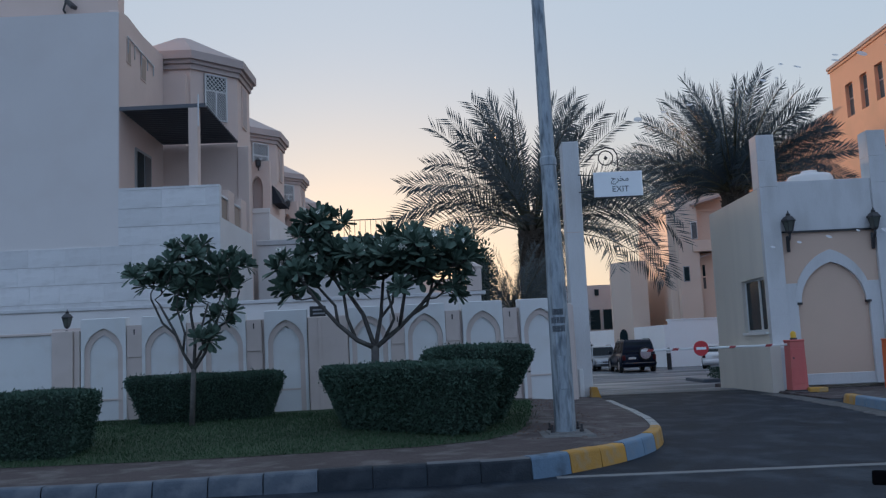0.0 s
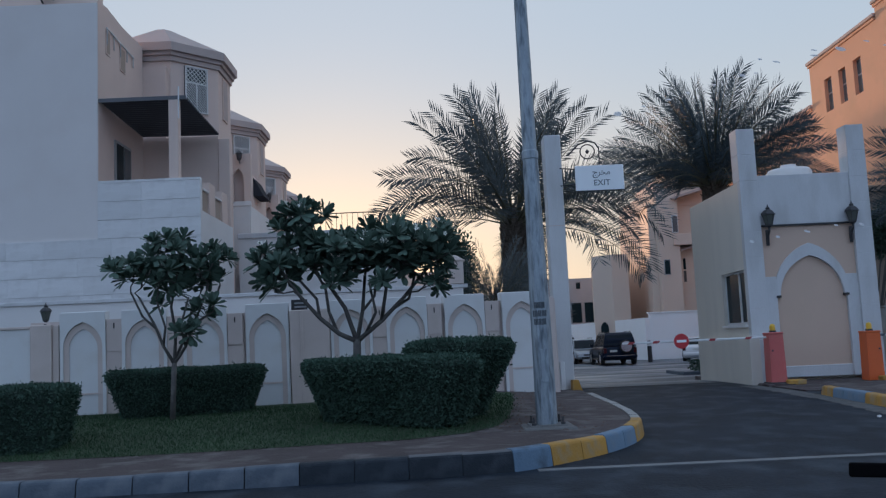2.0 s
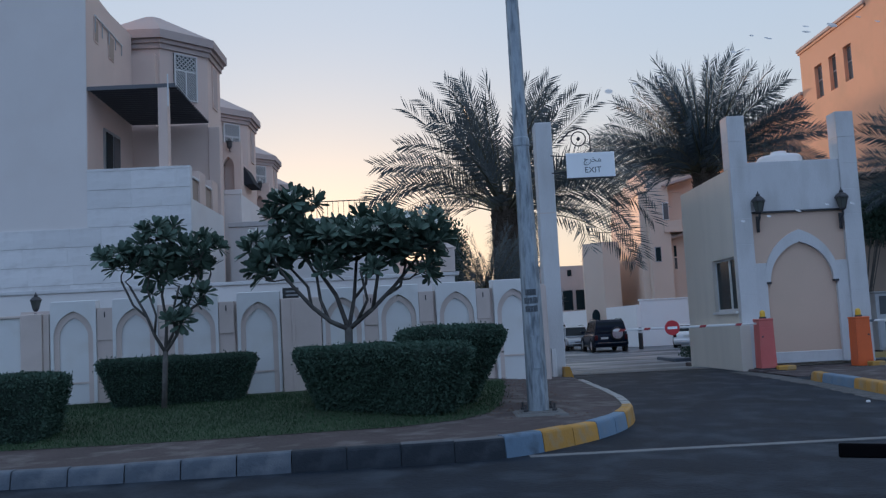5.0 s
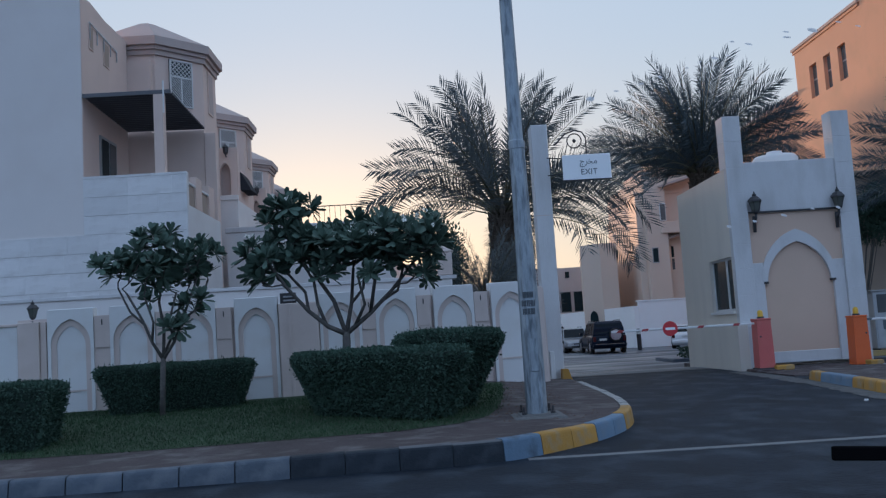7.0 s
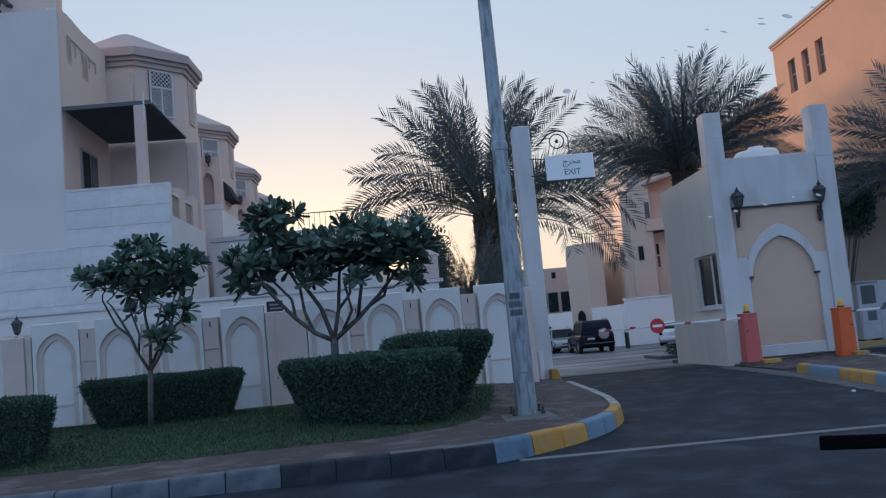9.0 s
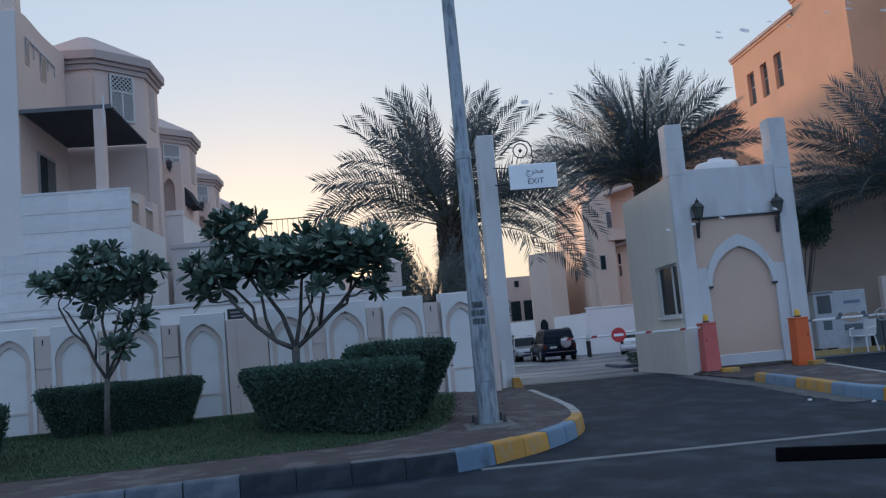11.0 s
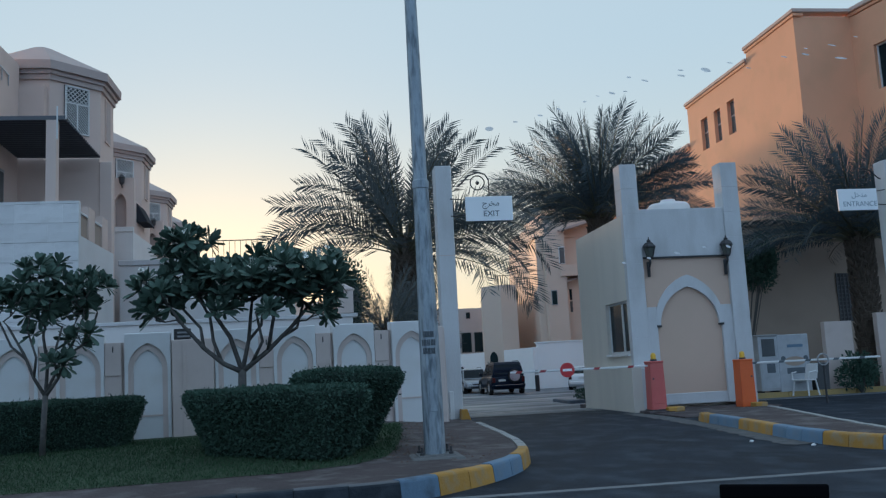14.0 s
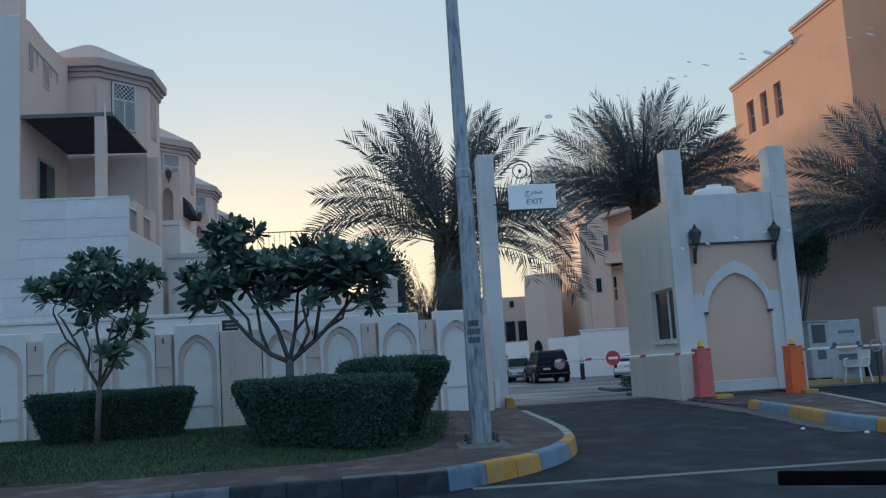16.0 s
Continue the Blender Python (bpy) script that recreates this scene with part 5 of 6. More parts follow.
        for y in (0.86, L - 0.88):
            w = part("wheel", turned([(r * 0.62, -0.11), (r * 0.95, -0.11), (r, -0.07), (r, 0.07), (r * 0.95, 0.11), (r * 0.62, 0.11)], 22), TYRE, t, "black tyre")
            w.matrix_basis = pose(sx * (W - 0.09), y, r, 0, 90, 0)
            part("rim", turned([(r * 0.6, -0.115), (r * 0.6, 0.115), (r * 0.2, 0.118)], 14), RIM, w)
            arc = [(sx * (W - 0.01), y + (r + 0.06) * math.cos(a), r + (r + 0.06) * math.sin(a)) for a in [math.pi * i / 10 for i in range(11)]]
            part("wheel_arch", tube(arc, 0.045, 6), paint if tall else TYRE, t)
        if tall:
            part("side_step", box(sx * W - 0.06, sx * W + 0.06, 1.3, L - 1.35, 0.34, 0.39, 0.015), DARK_METAL, t)
            part("roof_rail", tube([(sx * (W - 0.26), 0.55, H + 0.0), (sx * (W - 0.26), 0.6, H + 0.05), (sx * (W - 0.26), L * 0.46, H + 0.05), (sx * (W - 0.26), L * 0.47, H + 0.0)], 0.018, 5), DARK_METAL, t)
        part("headlamp", box(sx * (W - 0.30) - 0.13, sx * (W - 0.30) + 0.13, L - 0.10, L - 0.012, belt - 0.40, belt - 0.24, 0.03), LAMP_CLEAR, t, "clear headlamp")
    ya, yb, f0, f1 = (L * 0.70, L * 0.572, 0.08, 0.86) if tall else (L * 0.73, L * 0.592, 0.14, 0.80)
    glass("windscreen", ((-half_width(f0) + 0.06, ya, belt + f0 * hc + 0.015), (half_width(f0) - 0.06, ya, belt + f0 * hc + 0.015), (half_width(f1) - 0.06, yb, belt + f1 * hc + 0.015), (-half_width(f1) + 0.06, yb, belt + f1 * hc + 0.015)), 0.02)
    part("grille", box(-W + 0.50, W - 0.50, L - 0.05, L + 0.012, belt - 0.42, belt - 0.30, 0.01), DARK_METAL, t)
    part("front_bumper", box(-W + 0.08, W - 0.08, L - 0.14, L + 0.06, sill + 0.04, sill + 0.24, 0.05), paint, t)
    part("air_intake", box(-W + 0.35, W - 0.35, L + 0.058, L + 0.066, sill + 0.07, sill + 0.15), DARK_METAL, t)
    rw = W - 0.24
    if tall:
        glass("rear_window", ((-rw, 0.072, belt + 0.12 * hc), (rw, 0.072, belt + 0.12 * hc), (rw - 0.06, 0.16, belt + 0.80 * hc), (-rw + 0.06, 0.16, belt + 0.80 * hc)), -0.02)
        sp = part("spare_wheel", turned([(0.30, -0.10), (0.38, -0.09), (0.39, 0.0), (0.38, 0.08), (0.30, 0.10)], 22), TYRE, t, "covered spare wheel")
        sp.matrix_basis = pose(0.34, -0.13, 1.08, 90, 0, 0)
        part("cover", turned([(0.31, 0.101), (0.29, 0.12), (0.1, 0.135), (0.02, 0.137)], 22), COVER, sp, "pale printed cover")
        part("bumper", box(-W + 0.04, W - 0.04, -0.10, 0.12, 0.44, 0.60, 0.05), paint, t)
        part("bumper_strip", box(-W + 0.2, W - 0.2, -0.108, -0.10, 0.55, 0.585), CHROME, t)
        part("number_plate", box(-0.60, -0.18, -0.02, 0.0, 0.78, 0.90), PLATE, t, "blank pale plate")
    else:
        glass("rear_window", ((-rw, L * 0.095, belt + 0.14 * hc), (rw, L * 0.095, belt + 0.14 * hc), (rw - 0.1, L * 0.225, belt + 0.80 * hc), (-rw + 0.1, L * 0.225, belt + 0.80 * hc)), -0.02)
        part("bumper", box(-W + 0.05, W - 0.05, -0.08, 0.14, 0.30, 0.56, 0.07), paint, t)
        part("number_plate", box(-0.26, 0.26, -0.02, 0.0, 0.66, 0.77), PLATE, t, "blank pale plate")
    return t


car(pose(10.32, 52.0, -0.48, 0, 0, 0), CAR_BLACK, "dark blue black off-road car with a covered spare wheel", 4.8, 2.06, 1.9, True)
car(pose(9.35, 61.6, -0.48, 0, 0, 181), CAR_SILVER, "silver off-road car parked facing the gate", 4.4, 1.78, 1.6, True)
car(pose(8.6, 66.0, -0.48, 0, 0, 182), CAR_WHITE, "white off-road car parked in the compound", 4.7, 1.88, 1.85, True)
car(pose(15.1, 53.0, -0.48, 0, 0, -20), CAR_WHITE, "white saloon car parked beyond the gatehouse", 4.6, 1.8, 1.45, False)
bollard = thing("bollard", pose(12.75, 55.0, -0.48), "short black post beside the white wall", "bollard")
part("post", turned([(0.14, 0), (0.14, 1.25), (0.10, 1.32), (0.02, 1.34)], 12), DARK_METAL, bollard)
part("band", turned([(0.145, 1.0), (0.145, 1.12)], 12), FRAME_WHITE, bollard)
nook = thing("kerb", pose(0, 0, 0), "short pale kerb before a planted corner", "kerb", kind="structure")
part("kerb_stone", box(9.6, 12.4, 36.2, 36.36, -0.7, -0.33, 0.02), K_WHITE, nook)
part("kerb_stone", box(9.6, 9.76, 36.361, 39.0, -0.7, -0.34, 0.02), K_WHITE, nook)

# ---------- things stored beside the entrance ----------
fridge = thing("storage_cabinet", pose(11.85, 23.82, 0.10), "white upright cabinet with a glazed upper door", "cabinet")
part("body", box(-0.28, 0.28, -0.25, 0.25, 0.06, 1.55, 0.015), KIOSK, fridge)
part("top", box(-0.33, 0.31, -0.28, 0.28, 1.555, 1.60, 0.008), FRAME_GREY, fridge)
part("glass_door", box(-0.18, 0.2, -0.265, -0.252, 1.0, 1.48, 0.004), GLASS_CURTAIN, fridge)
part("lower_door", box(-0.24, 0.24, -0.265, -0.252, 0.12, 0.82, 0.006), KIOSK, fridge)
part("poster", box(-0.08, 0.16, -0.272, -0.266, 0.55, 0.80), SIGN_DARK, fridge)
for sx in (-1, 1):
    part("foot", box(sx * 0.22 - 0.03, sx * 0.22 + 0.03, -0.22, 0.22, 0.0, 0.06), DARK_METAL, fridge)
chest = thing("storage_cabinet", pose(12.58, 23.86, 0.10), "wide pale kiosk cabinet with faded printed front", "cabinet")
part("body", box(-0.46, 0.48, -0.28, 0.28, 0.0, 1.58, 0.02), KIOSK, chest)
part("printed_oval", prism([(0.03 + 0.31 * math.cos(a), 0.84 + 0.13 * math.sin(a)) for a in [2 * math.pi * i / 18 for i in range(18)]], -0.287, -0.281), STUCCO_BROWN_SHADE, chest, "brown faded oval print")
for sx in (-1, 1):
    part("printed_ring", prism([(0.03 + sx * 0.33 + 0.07 * math.cos(a), 0.92 + 0.07 * math.sin(a)) for a in [2 * math.pi * i / 12 for i in range(12)]], -0.286, -0.281), SIGN_DARK, chest)
part("printed_band", box(-0.22, 0.3, -0.287, -0.281, 0.5, 0.66), SIGN_DARK, chest, "dark faded print")
part("title_bar", box(-0.16, 0.30, -0.287, -0.281, 1.22, 1.30), K_BLUE, chest)


def plastic_chair(m, label):
    """A moulded plastic armchair."""
    t = thing("plastic_chair", m, label, "chair", "white plastic chairs")
    part("seat", box(-0.22, 0.22, -0.22, 0.2, 0.40, 0.44, 0.015), FRAME_WHITE, t)
    back = part("backrest", box(-0.23, 0.23, -0.015, 0.015, 0.0, 0.42, 0.012), FRAME_WHITE, t)
    back.matrix_basis = pose(0, 0.22, 0.44, -12, 0, 0)
    for sx in (-1, 1):
        for sy in (-1, 1):
            part("leg", tube([(sx * 0.20, sy * 0.18, 0.42), (sx * 0.25, sy * 0.23, 0.0)], 0.022, 6), FRAME_WHITE, t)
        part("armrest", tube([(sx * 0.24, -0.2, 0.43), (sx * 0.26, -0.18, 0.62), (sx * 0.26, 0.1, 0.65), (sx * 0.24, 0.24, 0.62)], 0.022, 6), FRAME_WHITE, t)
    return t


plastic_chair(pose(12.72, 23.35, 0.0, 0, 0, -65), "white moulded plastic armchair beside the cabinets")
litter_bin = thing("waste_bin", pose(13.35, 23.75, 0.0), "dark grey plastic bin beside the kiosk cabinet", "bin")
part("body", prism([(-0.19, 0.03), (0.19, 0.03), (0.23, 0.80), (-0.23, 0.80)], -0.2, 0.2), BIN_GREY, litter_bin)
part("lid", box(-0.25, 0.25, -0.22, 0.22, 0.80, 0.86, 0.02), BIN_GREY, litter_bin)
part("foot", box(-0.17, 0.17, -0.17, 0.17, 0.0, 0.03), DARK_METAL, litter_bin)
ramp_pole = thing("leaning_board", pose(15.2, 22.6, 0.0), "pale leaning board beside the palm trunk", "board")
part("board", tube([(-0.35, 0.0, 0.02), (0.42, 0.45, 0.95)], 0.07, 4), STUCCO_CREAM, ramp_pole)
# lattice grille of the side building
grille = part("vent_grille", box(16.82, 17.34, 27.985, 27.998, 2.12, 3.70), DARK_METAL, near, "tall dark lattice grille")
for k in range(5):
    part("bar", box(16.80 + 0.13 * k, 16.84 + 0.13 * k, 27.955, 27.984, 2.1, 3.72), BAR_GREY, grille)
for k in range(13):
    part("bar", box(16.80, 17.36, 27.945, 27.957, 2.1 + 0.132 * k, 2.135 + 0.132 * k), BAR_GREY, grille)
part("upper_wall", box(14.6, 16.25, 29.0, 29.4, 3.6, 5.9), STUCCO_SAND, near)

# ---------- plants ----------
def raw_mesh(name, verts, faces, material):
    me = bpy.data.meshes.new(name)
    me.from_pydata([tuple(v) for v in verts], [], [tuple(f) for f in faces])
    me.materials.append(material)
    me.update()
    return me


def hedge_body(outline, height, flare, seed):
    """Points on a clipped hedge: an outline at the foot, flared towards the top, with a rounded shoulder."""
    c = np.mean(np.array(outline), axis=0)
    rows = []
    for k, (z, grow) in enumerate(((0.0, 0.0), (0.3, 0.35), (0.65, 0.72), (0.9, 1.0), (0.98, 0.97), (1.0, 0.86))):
        ring = []
        for x, y in outline:
            d = Vector((x - c[0], y - c[1])).normalized()
            ring.append(Vector((x + d.x * flare * grow, y + d.y * flare * grow, z * height)))
        rows.append(ring)
    return rows


def dense(outline, step):
    out = []
    for i, p in enumerate(outline):
        q = outline[(i + 1) % len(outline)]
        n = max(1, int(math.dist(p, q) / step))
        out += [(p[0] + (q[0] - p[0]) * k / n, p[1] + (q[1] - p[1]) * k / n) for k in range(n)]
    return out


def hedge(outline, height, flare, label, seed, per_m2=4200):
    """A clipped hedge: a core painted dark as the shade within, inside a coat of small leaves."""
    rng = np.random.RandomState(seed)
    ox, oy = np.mean([p[0] for p in outline]), np.mean([p[1] for p in outline])
    z0 = bed_z(ox, oy) + 0.0
    t = thing("hedge", pose(ox, oy, z0), label, "hedge", "clipped hedges")
    local = dense([(x - ox, y - oy) for x, y in outline], 0.22)
    rows = hedge_body(local, height, flare, seed)
    bm = bmesh.new()

    def bump(p):
        w = noise.noise(Vector((p.x * 2.2 + seed, p.y * 2.2, p.z * 2.2))) * 0.05 + noise.noise(Vector((p.x * 7, p.y * 7 + seed, p.z * 7))) * 0.02
        c = Vector((p.x, p.y, 0)).normalized()
        return Vector((p.x + c.x * w, p.y + c.y * w, p.z + (w * 0.8 if p.z > height * 0.5 else 0)))
    vs = [[bm.verts.new(bump(p)) for p in r] for r in rows]
    for a, b in zip(vs, vs[1:]):
        for i in range(len(a)):
            bm.faces.new((a[i], a[(i + 1) % len(a)], b[(i + 1) % len(a)], b[i]))
    # the top, in shrinking rings
    last = vs[-1]
    for s in (0.7, 0.4, 0.12):
        ring = [bm.verts.new(bump(Vector((p.x * s, p.y * s, height * 1.005)))) for p in rows[-1]]
        for i in range(len(ring)):
            bm.faces.new((last[i], last[(i + 1) % len(ring)], ring[(i + 1) % len(ring)], ring[i]))
        last = ring
    bm.faces.new(last)
    bmesh.ops.recalc_face_normals(bm, faces=bm.faces)
    bmesh.ops.triangulate(bm, faces=bm.faces)
    tri = np.array([[v.co[:] for v in f.verts] for f in bm.faces])
    part("core", bm, HEDGE_INNER_SHADE, t)
    area = np.linalg.norm(np.cross(tri[:, 1] - tri[:, 0], tri[:, 2] - tri[:, 0]), axis=1) / 2
    normal = np.cross(tri[:, 1] - tri[:, 0], tri[:, 2] - tri[:, 0]) / (2 * area[:, None] + 1e-9)
    n = int(area.sum() * per_m2)
    pick = rng.choice(len(tri), n, p=area / area.sum())
    u, v = rng.rand(n, 1), rng.rand(n, 1)
    flip = (u + v) > 1
    u, v = np.where(flip, 1 - u, u), np.where(flip, 1 - v, v)
    at = tri[pick, 0] + u * (tri[pick, 1] - tri[pick, 0]) + v * (tri[pick, 2] - tri[pick, 0])
    at = at + normal[pick] * rng.uniform(-0.03, 0.035, (n, 1)) * (1 + 1.2 * (rng.rand(n, 1) > 0.97))
    way = normal[pick] * rng.uniform(0.2, 1.0, (n, 1)) + rng.normal(0, 0.6, (n, 3)) + np.array([0, 0, 0.25])
    way /= np.linalg.norm(way, axis=1, keepdims=True)
    side = np.cross(way, rng.normal(0, 1, (n, 3)))
    side /= np.linalg.norm(side, axis=1, keepdims=True) + 1e-9
    size = rng.uniform(0.02, 0.036, (n, 1))
    a, b = at, at + way * size * 1.5
    l, r = at + way * size * 0.7 + side * size * 0.42, at + way * size * 0.7 - side * size * 0.42
    verts = np.stack([a, r, b, l], 1).reshape(-1, 3)
    faces = np.arange(4 * n).reshape(-1, 4)
    tagged(part_data("leaves", raw_mesh("leaves", verts.tolist(), faces.tolist(), LEAF_HEDGE), t), kind="stuff")
    return t


hedge([(-9.2, 10.75), (-4.84, 10.95), (-5.0, 12.0), (-9.2, 12.1)], 0.72, 0.13, "dark clipped hedge on the lawn", 3)
hedge([(-5.28, 14.78), (-3.5, 15.22), (-3.45, 15.9), (-5.3, 15.5)], 0.72, 0.24, "dark clipped hedge flared towards its top", 5)
hedge([(-1.70, 12.6), (-0.25, 11.15), (0.05, 11.45), (0.05, 12.6), (-0.9, 13.5), (-1.85, 13.6)], 0.80, 0.34, "broad dark clipped hedge beside the kerb", 7)
hedge([(-0.15, 12.75), (0.12, 12.1), (0.32, 12.5), (0.26, 13.1), (-0.1, 13.3)], 0.98, 0.58, "taller rounded dark clipped hedge beside the pole", 9)


def on_lawn(x, y):
    e = np.interp(y, [p[0] for p in LAWN_EDGE], [p[1] for p in LAWN_EDGE])
    return x < e


rng = np.random.RandomState(11)
n = 42000
gx, gy = rng.uniform(-9.5, 1.1, n), rng.uniform(10.32, 16.2, n)
keep = on_lawn(gx + rng.normal(0, 0.05, n), gy)
gx, gy = gx[keep], gy[keep]
n = len(gx)
gz = np.array([bed_z(x, y) + 0.004 for x, y in zip(gx, gy)])
ang, h = rng.uniform(0, 6.28, n), rng.uniform(0.02, 0.055, n)
w = rng.uniform(0.004, 0.008, n)
lean = rng.normal(0, 0.02, (n, 2))
verts = np.empty((n, 3, 3))
verts[:, 0] = np.stack([gx - w * np.cos(ang), gy - w * np.sin(ang), gz], 1)
verts[:, 1] = np.stack([gx + w * np.cos(ang), gy + w * np.sin(ang), gz], 1)
verts[:, 2] = np.stack([gx + lean[:, 0], gy + lean[:, 1], gz + h], 1)
tagged(new("grass", raw_mesh("grass", verts.reshape(-1, 3).tolist(), np.arange(3 * n).reshape(-1, 3).tolist(), GRASS)), "short dark green grass in the shade", "grass", kind="stuff")
# loose soil and small stones under the hedge end and around the pole
n = 900
sx, sy = rng.uniform(0.3, 2.3, n), rng.uniform(10.6, 17.8, n)
keep = (sx < np.interp(sy, [p[0] for p in bed_edge], [p[1] for p in bed_edge]) - 0.25) & ~on_lawn(sx, np.minimum(sy, 16.9))
sx, sy = sx[keep], sy[keep]
verts, faces = [], []
for x, y in zip(sx, sy):
    r = rng.uniform(0.006, 0.022)
    z = bed_z(x, y)
    k = len(verts)
    verts += [(x - r, y - r, z), (x + r, y - r * 0.8, z), (x + r * 0.9, y + r, z), (x - r * 0.8, y + r, z), (x, y, z + r * 0.9)]
    faces += [(k, k + 1, k + 4), (k + 1, k + 2, k + 4), (k + 2, k + 3, k + 4), (k + 3, k, k + 4)]
tagged(new("gravel", raw_mesh("gravel", verts, faces, SOIL)), "loose stones and soil crumbs on the verge", "gravel", kind="stuff")


# plumeria: forked grey limbs that end in whorls of long leaves
def leaf_cluster(seed, count, size):
    rng = random.Random(seed)
    verts, faces = [], []
    for i in range(count):
        a = 2.4 * i + rng.uniform(-0.3, 0.3)
        up = rng.uniform(-0.15, 0.95) if i < count * 0.7 else rng.uniform(0.85, 1.4)
        d = Vector((math.cos(a) * math.cos(up), math.sin(a) * math.cos(up), math.sin(up)))
        s = Vector((-math.sin(a), math.cos(a), 0))
        s = (s + Vector((0, 0, rng.uniform(-0.4, 0.4)))).normalized()
        nrm = d.cross(s)
        L, W = size * rng.uniform(0.75, 1.15), size * rng.uniform(0.14, 0.175)
        k = len(verts)
        prof = ((0.06, 0.02), (0.35, 0.55), (0.70, 1.0), (0.90, 0.85), (1.0, 0.25))
        for u, w in prof:
            sag = -0.12 * u * u * L
            mid = d * (u * L) + Vector((0, 0, sag))
            verts += [mid - s * (W * w) + nrm * (0.10 * W), mid - nrm * (0.05 * W), mid + s * (W * w) + nrm * (0.10 * W)]
        for j in range(len(prof) - 1):
            b = k + 3 * j
            faces += [(b, b + 1, b + 4, b + 3), (b + 1, b + 2, b + 5, b + 4)]
    return raw_mesh("whorl", verts, faces, LEAF_PLUM)


CLUSTERS = [leaf_cluster(s, 19 + s % 4, 0.27) for s in range(6)]


def blossom():
    verts, faces = [], []
    for k in range(5):
        a = 2 * math.pi * k / 5
        c, s = math.cos(a), math.sin(a)
        b = len(verts)
        for u, w, z in ((0.005, 0.002, 0.0), (0.03, 0.017, 0.012), (0.05, 0.008, 0.01)):
            verts += [(u * c - w * s, u * s + w * c, z), (u * c + w * s, u * s - w * c, z)]
        faces += [(b, b + 1, b + 3, b + 2), (b + 2, b + 3, b + 5, b + 4)]
    return raw_mesh("blossom", verts, faces, PETAL)


BLOSSOM = blossom()


def plumeria(base, limbs, lobes, label, seed, flowers=0, leaf=1.0):
    """base: the foot; limbs: paths of the main limbs; lobes: centre, radii and count of the whorls in each lobe of the crown."""
    rng = random.Random(seed)
    t = thing("plumeria_tree", pose(*base), label, "tree", "plumeria trees")
    B = Vector(base)
    bm = bmesh.new()
    ends = []
    for path, r0, r1 in limbs:
        pts = [Vector(p) - B for p in path]
        tube(pts, [r0 + (r1 - r0) * i / (len(pts) - 1) for i in range(len(pts))], 8, bm)
        ends += [(p, (pts[i] - pts[i - 1]).normalized(), r1 * 1.05) for i, p in enumerate(pts) if i >= len(pts) - 2]
    goals = []
    for centre, radii, count in lobes:
        tries, mine = 0, 0
        while mine < count and tries < 4000:
            tries += 1
            q = Vector((rng.uniform(-1, 1), rng.uniform(-1, 1), rng.uniform(-1, 1)))
            if not 0.35 < q.length < 1:
                continue
            p = Vector(centre) - B + Vector((q.x * radii[0], q.y * radii[1], q.z * radii[2]))
            if all((p - g).length > 0.17 for g in goals):
                goals.append(p)
                mine += 1
    clusters = []
    for g in goals:
        start, way, r = min(ends, key=lambda e: (e[0] - g).length + (0.5 if (g - e[0]).z < -0.05 else 0))
        span = (g - start).length
        m1 = start + way * span * 0.3 + Vector((rng.uniform(-0.05, 0.05), rng.uniform(-0.05, 0.05), 0))
        m2 = start.lerp(g, 0.65) + Vector((0, 0, -0.08 * span))
        tube([start, m1, m2, g], [r * 0.75, r * 0.66, r * 0.55, 0.011], 6, bm)
        ends.append((m2, (g - m1).normalized(), r * 0.7))
        clusters.append((g, (g - m2).normalized()))
    part("trunk", bm, BARK, t, "grey forked trunk and limbs", smooth=True)
    for i, (g, way) in enumerate(clusters):
        q = Vector((0, 0, 1)).rotation_difference((way + Vector((0, 0, 0.6))).normalized()).to_matrix().to_4x4()
        part_data("whorl", CLUSTERS[i % len(CLUSTERS)], t, Matrix.Translation(g) @ q @ pose(0, 0, 0, 0, 0, rng.uniform(0, 360)) @ Matrix.Scale(leaf * rng.uniform(0.8, 1.15), 4))
        if flowers and i % 3 == 0:
            for _ in range(flowers):
                o = Vector((rng.uniform(-0.07, 0.07), rng.uniform(-0.10, 0.0), 0.10 + rng.uniform(0, 0.08)))
                part_data("blossom", BLOSSOM, t, Matrix.Translation(g + o) @ pose(0, 0, 0, rng.uniform(20, 90), rng.uniform(-40, 40), rng.uniform(0, 360)))
    return t


